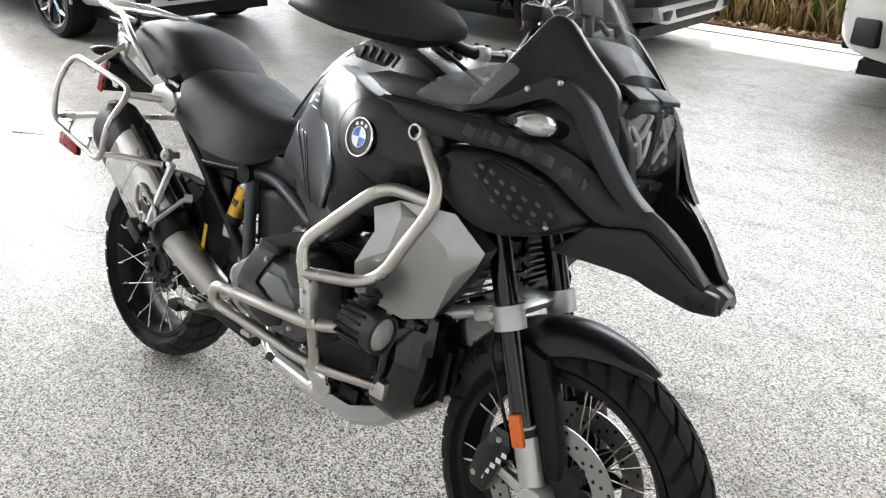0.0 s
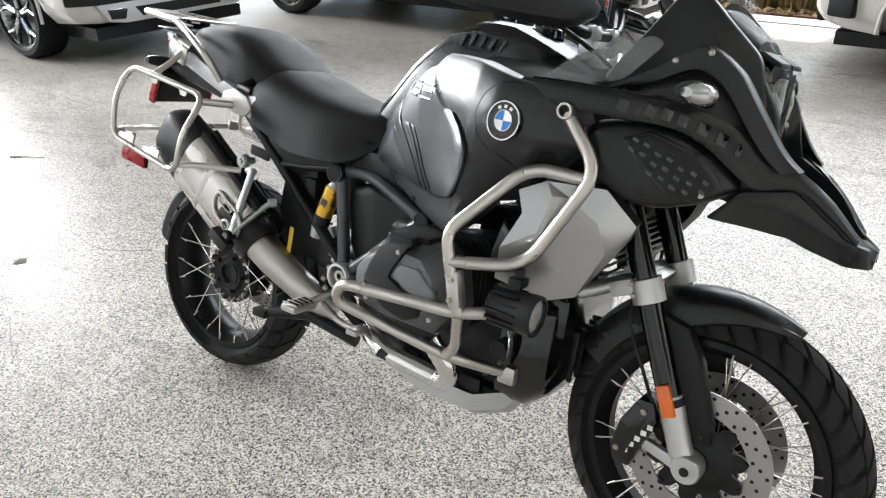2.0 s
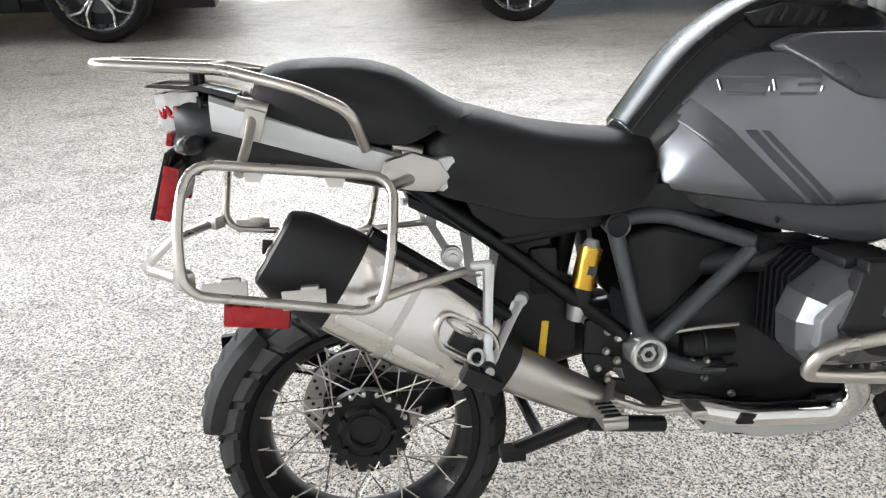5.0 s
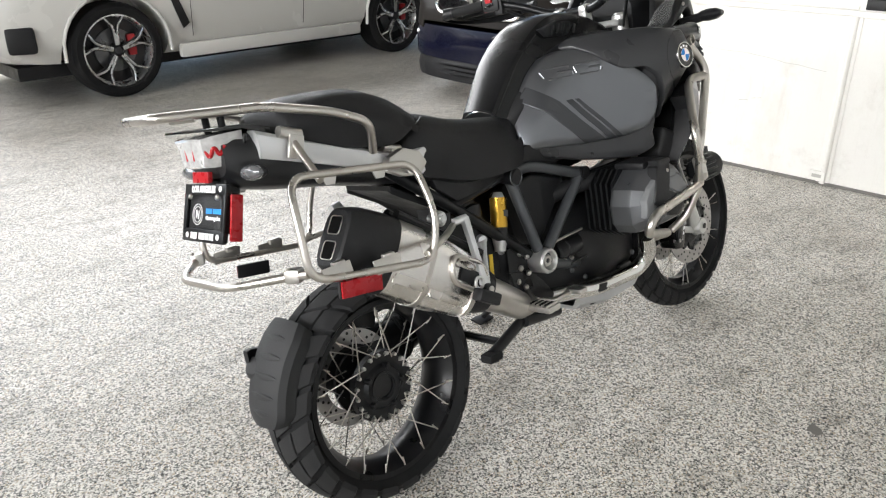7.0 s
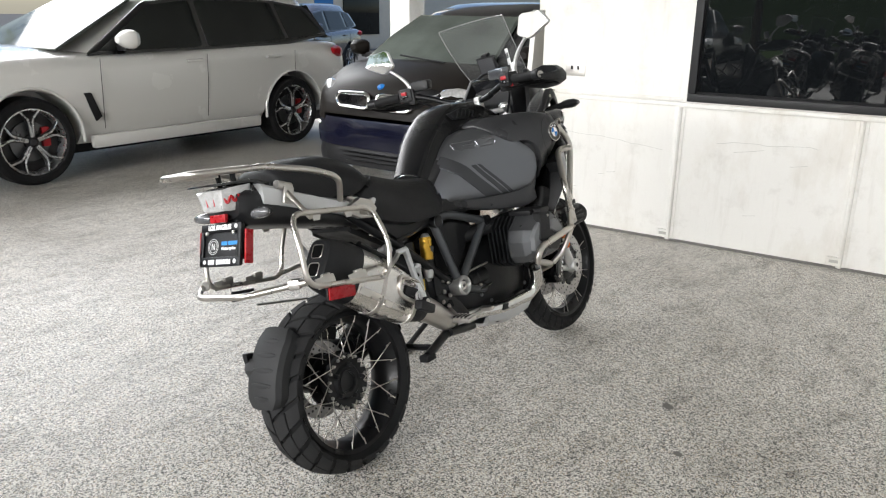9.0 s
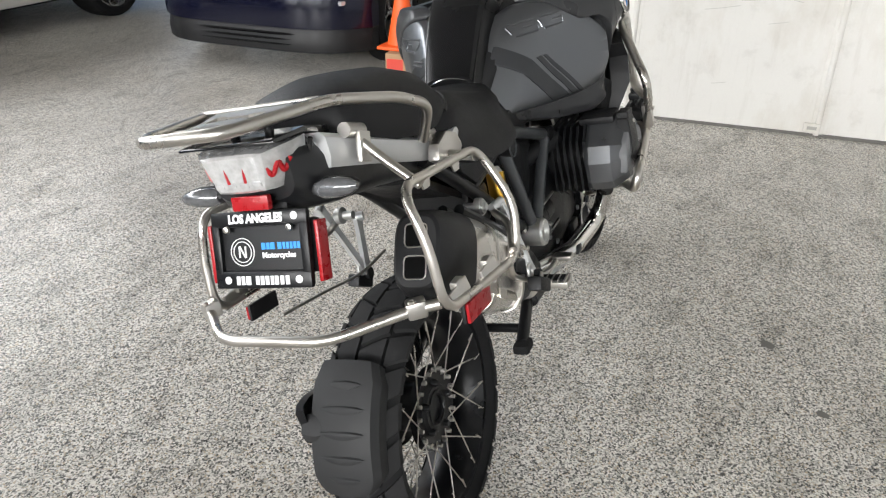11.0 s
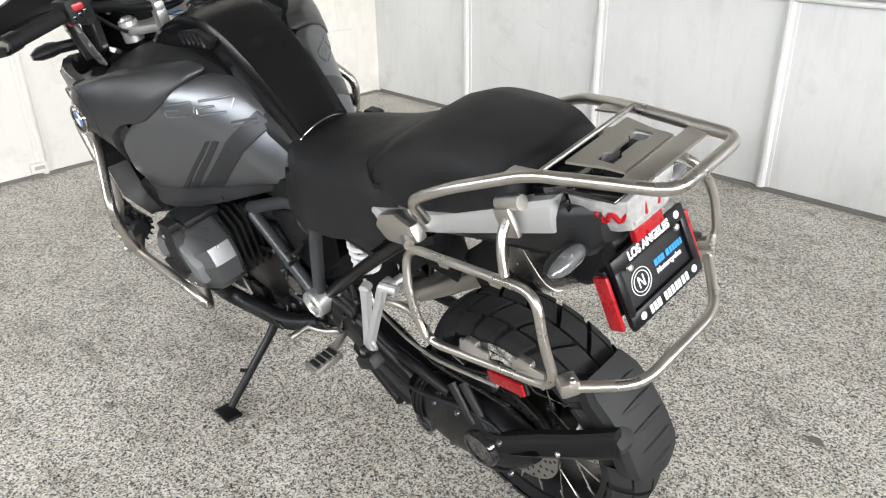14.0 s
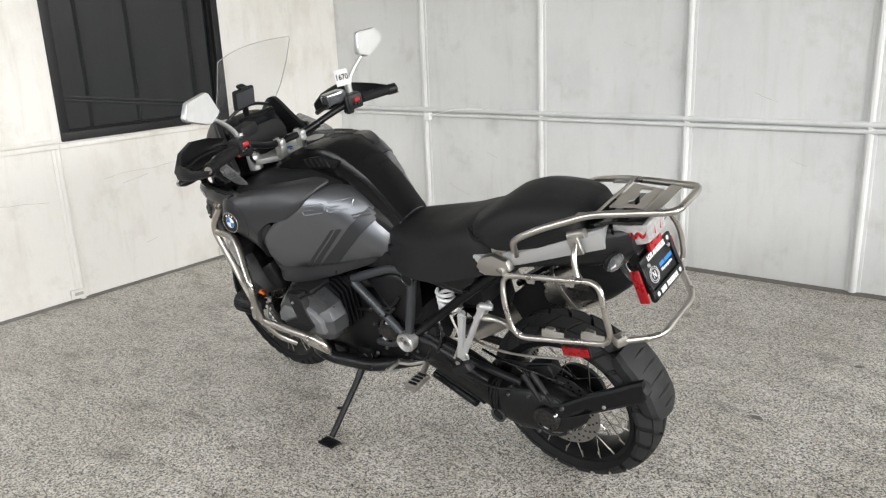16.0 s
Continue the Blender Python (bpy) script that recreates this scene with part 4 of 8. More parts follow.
    part("wiper", tube([(-0.60, 0.3, 1.05), (-0.66, -0.25, 1.09)], 0.008, 0, n=6), BLACK, car)
    return car


city_car(Matrix.Translation((3.33, 2.78, 0)) @ HALF)
suv("dark blue car parked out in the yard", Matrix.Translation((13.0, 13.2, -0.12)) @ Matrix.Rotation(radians(200), 4, "Z"), CAR_DARK, BLACK)

# ---- cone, carton and boards at the end of the window wall ----
cone = thing("traffic_cone", "orange plastic traffic cone standing on a carton", "cone", pose(3.47, 1.66, 0.235))
part("cone_body", lathe([(0.012, 0.46), (0.022, 0.46), (0.10, 0.03), (0.12, 0.02), (0.12, 0.0), (0.09, 0.0), (0.01, 0.45)], axis="z", n=28, caps=True), CONE_ORANGE, cone)
part("cone_foot", box((0, 0, 0.012), (0.26, 0.26, 0.022), 0.008), CONE_ORANGE, cone)
carton = thing("carton", "brown cardboard carton with red and white label", "box", pose(3.42, 1.56, 0, 0, 0, 6))
part("carton_body", box((0, 0, 0.1175), (0.26, 0.30, 0.233), 0.004), CARDBOARD, carton)
part("carton_flap", box((0, 0, 0.2345), (0.262, 0.05, 0.002)), BOARD, carton)
part("label_red", box((-0.131, 0.085, 0.15), (0.002, 0.11, 0.10)), SHOP_RED, carton)
part("label_white", box((-0.131, -0.055, 0.10), (0.002, 0.13, 0.15)), WHITE, carton)
for i, z in enumerate((0.07, 0.085, 0.10)):
    part("print_bar", box((-0.1325, -0.055, z), (0.001, 0.09, 0.007)), LETTER_BLUE, carton)
for i, (y, lean) in enumerate(((1.33, 3), (1.20, 5))):
    b = thing("leaning_board", "grey board leaning on its edge against the wall end", "board", pose(3.36 + 0.05 * i, y, 0.002, lean, 0, 4), "leaning boards")
    part("board", box((0.25, 0, 0.75), (0.6, 0.035, 1.5), 0.004), BOARD, b)
    part("board_edge", box((-0.052, 0, 0.75), (0.004, 0.037, 1.49), 0.001), WALL, b)


# ---- bits on the floor ----
twig = thing("twig", "thin dry brown twig lying on the floor", "twig", pose(-2.49, 0.66, 0.003))
part("stem", tube([(-0.09, -0.055, 0), (-0.02, -0.01, 0.002), (0.085, 0.05, 0.0)], (0.0035, 0.0016), 0.03, n=6), TRUNK, twig)
part("side_shoot", tube([(-0.05, -0.03, 0.001), (0.0, -0.035, 0.003)], 0.0012, 0, n=5), TRUNK, twig)
rnd = random.Random(12)
for x, y, sz in ((-1.27, -0.04, 0.035), (-1.75, 0.02, 0.015), (1.06, -0.71, 0.030), (0.75, -0.86, 0.022), (-0.36, -0.66, 0.026), (-0.57, -1.36, 0.020), (-1.9, 0.9, 0.016)):
    bm = bmesh.new()
    ring = [(x + math.cos(a) * sz * rnd.uniform(0.5, 1.2), y + math.sin(a) * sz * rnd.uniform(0.4, 1.0)) for a in [2 * math.pi * k / 11 for k in range(11)]]
    structure("floor_stain", prism(ring, 0.0004, 0.0012, "z"), DARK_MARK, "small dark scuffed spot on the floor", "stain", None)
for pts in (((-1.62, -0.12), (-1.3, -0.17), (-0.95, -0.26), (-0.62, -0.42)), ((-1.80, 0.86), (-1.72, 0.98), (-1.86, 1.13)), ((2.53, -0.87), (2.2, -0.83), (1.9, -0.90)), ((-1.4, 0.25), (-1.1, 0.2), (-0.9, 0.33))):
    structure("crack", tube([(x, y, 0.0002) for x, y in pts], 0.0011, 0.1, n=5), DARK_MARK, "hairline scratch in the floor coating", "crack", None)
# smudges on the walls
for x, z, w in ((2.2, 0.35, 0.10), (1.9, 0.62, 0.05), (0.9, 1.35, 0.04), (0.1, 1.05, 0.07), (-0.1, 0.7, 0.05), (-0.8, 0.55, 0.06), (1.3, 0.18, 0.12), (2.9, 0.5, 0.08)):
    structure("wall_scuff", tube([(x - w, WY + 0.0003, z - 0.3 * w), (x, WY + 0.0006, z), (x + w * 0.8, WY + 0.0003, z + 0.42 * w)], 0.0011, 0.03, n=5), BOARD, "faint grey scuff on the wall paint", "scuff")
for y, z, w in ((-0.45, 0.66, 0.09), (-0.75, 0.60, 0.05), (0.45, 0.42, 0.03), (0.52, 0.40, 0.025), (-1.5, 0.52, 0.06), (0.75, 0.28, 0.05), (-0.5, 0.25, 0.04)):
    structure("wall_scuff", tube([(WX - 0.0003, y - w, z + 0.2 * w), (WX - 0.0006, y, z), (WX - 0.0003, y + w, z - 0.15 * w)], 0.0011, 0.03, n=5), BOARD, "faint grey scuff on the wall paint", "scuff")
# ---- the motorcycle ----
# Built upright: x forward from the rear axle, y to its left, z up; the empty leans it onto its side stand.
bike = thing("motorcycle", "black and storm-grey adventure touring motorcycle leaning on its side stand", "motorcycle", pose(0, 0, 0.004, -13.63, 0, 0))


def add(name, bm, material, label="", parent=None, sharp=32):
    return part(name, bm, material, parent or bike, label, sharp)


def both(name, make, material, label="", sharp=32):
    """The same part on the right (side -1) and the left (side 1)."""
    return [add(name, make(s), material, label, None, sharp) for s in (-1, 1)]


def bolt(c, r=0.007, h=0.006, axis="y", s=1, material=None, parent=None, name="bolt"):
    c = V(c)
    bm = lathe([(0, h * s), (r * 0.55, h * s), (r * 0.55, h * 0.6 * s), (r * 0.8, h * s), (r, h * 0.7 * s), (r, 0), (0, 0)], c, axis, 12, caps=False)
    return add(name, bm, material or STEEL_DULL, "", parent)


# -- wheels --
def tyre_arc(R, W, crown, u):
    """Point of the tread at u in -1..1: radius and offset."""
    a = u * 1.18
    return R - crown * (1 - math.cos(a)) / (1 - math.cos(1.18)), W / 2 * math.sin(a) / math.sin(1.18)


def tyre_bm(R, rim, W, crown, depth=0.011):
    prof = [(rim - 0.004, -W * 0.30), (rim + 0.006, -W * 0.34), (rim + 0.03, -W * 0.47)]
    for i in range(13):
        r, h = tyre_arc(R - depth, W, crown, -1 + i / 6)
        prof.append((r, h))
    prof += [(rim + 0.03, W * 0.47), (rim + 0.006, W * 0.34), (rim - 0.004, W * 0.30)]
    return lathe(prof, n=72, caps=True)


def tread_bm(R, W, crown, n, rows, depth=0.011):
    """Tread blocks: rows of (u0, u1, phase, skew, fill) repeated n times round the tyre."""
    bm = bmesh.new()
    for i in range(n):
        for u0, u1, phase, skew, fill in rows:
            grid = {}
            for a in range(4):
                for b in range(3):
                    u = u0 + (u1 - u0) * a / 3
                    t = (i + phase + fill * (b / 2 - 0.5) + skew * (u - (u0 + u1) / 2)) * 2 * math.pi / n
                    for lvl in (0, 1):
                        r, h = tyre_arc(R - (0 if lvl else depth + 0.002), W, crown, u)
                        grid[a, b, lvl] = bm.verts.new((r * math.cos(t), h, r * math.sin(t)))
            for a in range(3):
                for b in range(2):
                    bm.faces.new((grid[a, b, 1], grid[a + 1, b, 1], grid[a + 1, b + 1, 1], grid[a, b + 1, 1]))
            for a in range(3):
                bm.faces.new((grid[a, 0, 0], grid[a + 1, 0, 0], grid[a + 1, 0, 1], grid[a, 0, 1]))
                bm.faces.new((grid[a, 2, 0], grid[a + 1, 2, 0], grid[a + 1, 2, 1], grid[a, 2, 1]))
            for b in range(2):
                bm.faces.new((grid[0, b, 0], grid[0, b + 1, 0], grid[0, b + 1, 1], grid[0, b, 1]))
                bm.faces.new((grid[3, b, 0], grid[3, b + 1, 0], grid[3, b + 1, 1], grid[3, b, 1]))
    return bm


def spokes(wheel, n, rim, hub_r, hub_y, rim_y, cross, shift=0.0):
    """Wire spokes: objects that share two meshes for each side."""
    for s in (-1, 1):
        for way in (-1, 1):
            a0, a1 = 0.0, way * cross
            bm = tube([(math.cos(a0) * hub_r, s * hub_y + shift, math.sin(a0) * hub_r), (math.cos(a1) * (rim - 0.004), s * rim_y, math.sin(a1) * (rim - 0.004))], 0.0017, 0, n=6)
            rod((math.cos(a1) * (rim - 0.02), s * (rim_y + (hub_y - rim_y) * 0.1), math.sin(a1) * (rim - 0.02)), (math.cos(a1) * (rim + 0.002), s * rim_y, math.sin(a1) * (rim + 0.002)), 0.0021, 6, bm)
            first = part("spoke", bm, STEEL, wheel)
            for k in range(n):
                ob = first if k == 0 else new("spoke", first.data)
                ob.parent = wheel
                ob.matrix_basis = pose(0, 0, 0, 0, -360 / n * (k + (0.25 if s > 0 else 0) + (0.5 if way > 0 else 0)), 0)


def brake_disc(wheel, y, ro, ri, thick=0.0045, holes=36, label="drilled steel brake disc"):
    d = part("brake_disc", lathe([(ri, -thick / 2), (ro, -thick / 2), (ro, thick / 2), (ri, thick / 2)], (0, y, 0), n=56, caps=True), DISC_STEEL, wheel, label)
    bm = bmesh.new()
    for i in range(holes):
        a = 2 * math.pi * i / holes
        for j, q in enumerate((0.22, 0.5, 0.78)):
            if (i + j) % 2:
                continue
            r = ri + (ro - ri) * q
            c = (r * math.cos(a + j * 0.06), y, r * math.sin(a + j * 0.06))
            lathe([(0, -thick / 2 - 0.0006), (0.0042, -thick / 2 - 0.0006), (0.0042, thick / 2 + 0.0006), (0, thick / 2 + 0.0006)], c, n=8, bm=bm)
    tagged(part("hole_pattern", bm, BLACK, wheel), label="dark drilled holes of the disc", kind="stuff")
    return d


def make_wheel(name, x, y, z, R, rim, W, crown, rows, blocks, label, turn=0.0):
    w = new(name)
    w.parent = bike
    w.matrix_basis = pose(x, y, z, 0, 0, turn)
    tagged(w, label=label)
    part("tyre", tyre_bm(R, rim, W, crown), RUBBER, w, "black rubber dual-sport tyre")
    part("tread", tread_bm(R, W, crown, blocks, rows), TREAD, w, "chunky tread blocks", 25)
    rw = W * 0.36
    part("rim", lathe([(rim + 0.006, -rw), (rim + 0.008, -rw - 0.004), (rim - 0.006, -rw - 0.004), (rim - 0.016, -rw + 0.012), (rim - 0.030, -rw * 0.35), (rim - 0.030, rw * 0.35), (rim - 0.016, rw - 0.012),
                       (rim - 0.006, rw + 0.004), (rim + 0.008, rw + 0.004), (rim + 0.006, rw), (rim - 0.004, rw - 0.012), (rim - 0.018, 0), (rim - 0.004, -rw + 0.012)], n=64, caps=True), BLACK_SATIN, w, "black spoked rim")
    return w


REAR_ROWS = [(-1.05, -0.56, 0.0, 0.7, 0.74), (-0.50, -0.03, 0.45, 0.9, 0.84), (0.03, 0.50, 0.1, -0.9, 0.84), (0.56, 1.05, 0.55, -0.7, 0.74)]
FRONT_ROWS = [(-0.98, -0.5, 0.0, 1.3, 0.68), (-0.44, -0.03, 0.5, 1.6, 0.76), (0.03, 0.44, 0.0, -1.6, 0.76), (0.5, 0.98, 0.5, -1.3, 0.68)]
RWX, RWY, RWZ = 0.0125, -0.012, 0.3005
HO = -0.004  # hub offset
rear_wheel = make_wheel("rear_wheel", RWX, RWY, RWZ, 0.303, 0.226, 0.166, 0.037, REAR_ROWS, 24, "wide black spoked rear wheel")
spokes(rear_wheel, 10, 0.216, 0.078, 0.030, 0.064, 0.62, HO)
part("hub", lathe([(0.030, -0.036), (0.052, -0.038), (0.060, -0.030), (0.082, -0.030), (0.093, -0.034), (0.095, -0.018), (0.082, -0.012), (0.055, -0.008), (0.055, 0.045), (0.09, 0.05), (0.09, 0.06), (0.03, 0.06)], (0, HO, 0), n=48, caps=True), BLACK_SATIN, rear_wheel, "black rear hub flange ringed with bolts")
part("hub_bore", lathe([(0.0, -0.030), (0.030, -0.030), (0.034, -0.040), (0.040, -0.040), (0.040, -0.02), (0, -0.02)], (0, HO, 0), n=32), BLACK_METAL, rear_wheel)
for i in range(20):
    a = 2 * math.pi * i / 20
    part("flange_bolt", lathe([(0, -0.042), (0.0045, -0.042), (0.0055, -0.030), (0, -0.030)], (0.0865 * math.cos(a), HO, 0.0865 * math.sin(a)), n=8), STEEL_DULL, rear_wheel)
for i in range(5):
    a = 2 * math.pi * i / 5
    part("wheel_bolt", lathe([(0, -0.047), (0.006, -0.047), (0.0085, -0.040), (0.0085, -0.03), (0, -0.03)], (0.056 * math.cos(a), HO, 0.056 * math.sin(a)), n=10), BLACK_METAL, rear_wheel)
brake_disc(rear_wheel, 0.092, 0.132, 0.09)

FAX, FAZ = 1.504, 0.318
front_wheel = make_wheel("front_wheel", FAX + 0.008, -0.022, FAZ + 0.004, 0.324, 0.2473, 0.126, 0.046, FRONT_ROWS, 34, "black spoked front wheel with twin brake discs", -2.0)
spokes(front_wheel, 10, 0.238, 0.042, 0.036, 0.044, 0.55)
part("hub", lathe([(0.016, -0.072), (0.030, -0.072), (0.034, -0.045), (0.048, -0.040), (0.048, -0.028), (0.028, -0.022), (0.028, 0.022), (0.048, 0.028), (0.048, 0.040), (0.034, 0.045), (0.030, 0.072), (0.016, 0.072)], n=36, caps=True), BLACK_SATIN, front_wheel)
for s in (-1, 1):
    brake_disc(front_wheel, s * 0.062, 0.1525, 0.104)
    bm = bmesh.new()
    for i in range(10):
        a = 2 * math.pi * i / 10 + 0.3
        part("carrier_arm", prism([(math.cos(a + d) * r, math.sin(a + d) * r) for d, r in ((-0.30, 0.07), (-0.20, 0.092), (-0.10, 0.102), (0.10, 0.102), (0.20, 0.092), (0.30, 0.07))], s * 0.057, s * 0.066), BLACK_METAL, front_wheel)
        part("disc_bobbin", lathe([(0, s * 0.071), (0.006, s * 0.071), (0.008, s * 0.062), (0, s * 0.062)], (0.100 * math.cos(a), 0, 0.100 * math.sin(a)), n=10), BLACK_METAL, front_wheel)
    lathe([(0.03, s * 0.056), (0.074, s * 0.056), (0.076, s * 0.066), (0.058, s * 0.078), (0.03, s * 0.080)], n=32, bm=bm, caps=True)
    lathe([(0.02, s * 0.058), (0.055, s * 0.058), (0.055, s * 0.066), (0.02, s * 0.068)], n=28, bm=bm, caps=True)
    part("disc_carrier", bm, BLACK_METAL, front_wheel)

# -- fork --
FD = V((0.158, 0, -0.362)).normalized()


def fork_at(s, z, dy=0.0, dx=0.0):
    k = (z - 0.300) / FD.z
    return V((1.500, s * 0.105 - 0.010, 0.300)) + FD * k + V((dx, s * dy, 0))


for s in (-1, 1):
    leg = add("fork_leg", tube([fork_at(s, 0.97), fork_at(s, 0.43)], 0.0255, 0, n=20), BLACK_GLOSS, "black fork leg")
    part("slider", joined(tube([fork_at(s, 0.45), fork_at(s, 0.40), fork_at(s, 0.335)], (0.028, 0.026), 0.02, n=18), tube([fork_at(s, 0.36), fork_at(s, 0.29, 0, 0.004)], (0.026, 0.022), 0.02, n=16)), ALU_CAST, leg, "cast silver fork foot")
    ax = fork_at(s, 0.300)
    part("axle_clamp", joined(lathe([(0.0, s * 0.032), (0.012, s * 0.032), (0.012, s * 0.028), (0.028, s * 0.028), (0.031, s * 0.022), (0.031, -s * 0.026), (0, -s * 0.026)], (FAX, ax.y, FAZ - 0.004), n=28)), ALU_CAST, leg)
    part("axle_bore", lathe([(0, s * 0.0335), (0.010, s * 0.0335), (0.010, s * 0.03), (0, s * 0.03)], (FAX, ax.y, FAZ - 0.004), n=18), BLACK, leg)
    arm = [(FAX + 0.012, FAZ - 0.022), (FAX - 0.02, FAZ - 0.028), (FAX - 0.150, FAZ + 0.010), (FAX - 0.158, FAZ + 0.032), (FAX - 0.140, FAZ + 0.048), (FAX - 0.125, FAZ + 0.036), (FAX - 0.118, FAZ + 0.022), (FAX - 0.04, FAZ + 0.004), (FAX - 0.058, FAZ + 0.055), (FAX - 0.105, FAZ + 0.115), (FAX - 0.092, FAZ + 0.125), (FAX - 0.04, FAZ + 0.08), (FAX - 0.005, FAZ + 0.03)]
    part("caliper_arm", prism(arm, s * 0.098, s * 0.116, bevel=0.003), ALU_CAST, leg)
    cal = add("brake_caliper", joined(prism([(1.345, 0.268), (1.385, 0.262), (1.425, 0.385), (1.412, 0.425), (1.378, 0.425), (1.345, 0.36), (1.335, 0.30)], s * 0.052, s * 0.128, bevel=0.009),
                                      box((1.372, s * 0.09, 0.35), (0.04, 0.085, 0.13), 0.012, (0, 18, 0))), BLACK_GLOSS, "black four-piston brake caliper with pale maker's mark")
    for i in range(5):
        c = V((1.371, s * 0.1293, 0.302)) + V((0.012, 0, 0.019)) * i * 0.9
        part("mark_bar", box(c, (0.012, 0.001, 0.011)), WHITE, cal, "pale lettering bar")
    for c in ((1.352, 0.30), (1.395, 0.40)):
        bolt((c[0], s * 0.128, c[1]), 0.007, 0.006, "y", s, STEEL_DULL, cal)
    guard = [fork_at(s, 0.615, 0, 0.02), fork_at(s, 0.60, 0, 0.075), fork_at(s, 0.53, 0, 0.085), fork_at(s, 0.42, 0, 0.078), fork_at(s, 0.365, 0, 0.066), fork_at(s, 0.36, 0, 0.03), fork_at(s, 0.42, 0, 0.024), fork_at(s, 0.53, 0, 0.012)]
    gd = part("fork_guard", prism([(p.x, p.z) for p in guard], s * 0.070, s * 0.112, bevel=0.010), BLACK, leg, "black plastic fork guard")
    bolt(fork_at(s, 0.385, 0.004, 0.05), 0.005, 0.004, "y", s, BLACK_METAL, gd)
    rf = fork_at(s, 0.447, 0.030, 0.002)
    part("reflector", box(rf, (0.028, 0.012, 0.068), 0.003, (0, -23.6, 0)), ORANGE_LENS, leg, "orange side reflector")
    part("dust_cap", tube([fork_at(s, 0.445), fork_at(s, 0.43)], 0.0285, 0, n=18), BLACK, leg)
    part("brake_hose", tube([fork_at(s, 0.63, 0.0, -0.035), fork_at(s, 0.58, 0.012, -0.055), fork_at(s, 0.50, 0.012, -0.045), fork_at(s, 0.43, 0.01, -0.04), (1.405, s * 0.11, 0.42)], 0.0042, 0.05, n=8), BLACK, leg)
    cl = fork_at(s, 0.655)
    part("clamp_ring", joined(tube([fork_at(s, 0.678), fork_at(s, 0.632)], 0.0345, 0, n=24), box(cl + V((-0.045, s * 0.012, -0.004)), (0.055, 0.035, 0.035), 0.008, (0, -23, 0))), ALU_CAST, leg, "bright cast fork clamp")
    for dz in (-0.010, 0.012):
        bolt(fork_at(s, 0.655 + dz, 0.0345, -0.02), 0.006, 0.005, "y", s, STEEL_DULL, leg)
add("fork_bridge", joined(box(fork_at(-1, 0.662) + V((-0.020, 0.108, 0)), (0.05, 0.17, 0.024), 0.008, (0, 20, 0)), box(fork_at(-1, 0.655) + V((-0.05, 0.108, 0.01)), (0.07, 0.07, 0.04), 0.012, (0, 10, 0))), ALU_CAST, "cast aluminium fork bridge")
both("telelever_arm", lambda s: tube([(1.30, s * 0.03, 0.655), (1.20, s * 0.075, 0.60), (1.05, s * 0.14, 0.56)], 0.017, 0.05, n=12), ALU_CAST)
add("front_strut", tube([(1.26, 0, 0.66), (1.20, 0, 0.95)], 0.028, 0, n=14), BLACK_METAL)
add("front_spring", tube([(1.20 + 0.06 * (1 - k / 60) + 0.036 * math.cos(k * 0.7), 0.036 * math.sin(k * 0.7), 0.92 - 0.24 * (1 - k / 60)) for k in range(61)], 0.0055, 0, n=6), BLACK_GLOSS)

# -- front mudguard --
rings = []
for k in range(19):
    a = radians(66 + (152 - 66) * k / 18)
    R = 0.341 + 0.012 * math.sin(math.pi * k / 18)
    hw = 0.020 + 0.052 * min(1, k / 7) ** 0.7 - (0.012 * max(0, k - 13) / 5)
    dip = 0.010 + 0.055 * min(1, k / 8)
    outer = [(-hw - 0.004, -dip), (-hw, -dip * 0.45), (-hw * 0.8, -0.006), (-hw * 0.35, 0.004), (0, 0.006), (hw * 0.35, 0.004), (hw * 0.8, -0.006), (hw, -dip * 0.45), (hw + 0.004, -dip)]
    inner = [(y * 0.93, d - 0.006) for y, d in outer[::-1]]
    rings.append([V((FAX + (R + d) * math.cos(a), y - 0.014, FAZ + (R + d) * math.sin(a))) for y, d in outer + inner])
add("front_mudguard", loft(rings), PANEL_BLACK, "matt black plastic front mudguard", None, 40)

# -- side skins --
BX = ((0.54, 0.075), (0.58, 0.098), (0.61, 0.122), (0.70, 0.165), (0.78, 0.200), (0.88, 0.262), (0.95, 0.300), (1.0, 0.328), (1.06, 0.348), (1.12, 0.345), (1.16, 0.325), (1.20, 0.297), (1.30, 0.285), (1.43, 0.212), (1.55, 0.12), (1.70, 0.05))
bx, by = [p[0] for p in BX], [p[1] for p in BX]


def skin(x, z):
    d = max(0, z - float(np.interp(x, (0.588, 0.668, 0.765, 0.83, 0.90), (0.88, 0.98, 1.075, 1.128, 1.14))) + 0.12)
    lean_in = (2.6 * d * d + 0.26 * d) * min(1, max(0, (0.94 - x) / 0.14))
    return float(np.interp(x, bx, by)) - lean_in - 3.8 * max(0, z - 0.965) ** 2 - 1.5 * max(0, 0.84 - z) ** 2 - 0.75 * max(0, 0.94 - z) * min(1, max(0, (x - 0.98) / 0.1))


def panel(name, outline, material, label="", thick=0.03, edge=0.012, proud=0.0, corner=0.02, fy=None, parent=None, sharp=40, step=0.02):
    return [part(name, shell(outline, fy or skin, s, thick, edge, step, proud, corner), material, parent[i] if parent else bike, label, sharp) for i, s in enumerate((-1, 1))]


both("tank_underside", lambda s: box((0.655, s * 0.070, 0.765), (0.27, 0.12, 0.075), 0.012), BLACK)
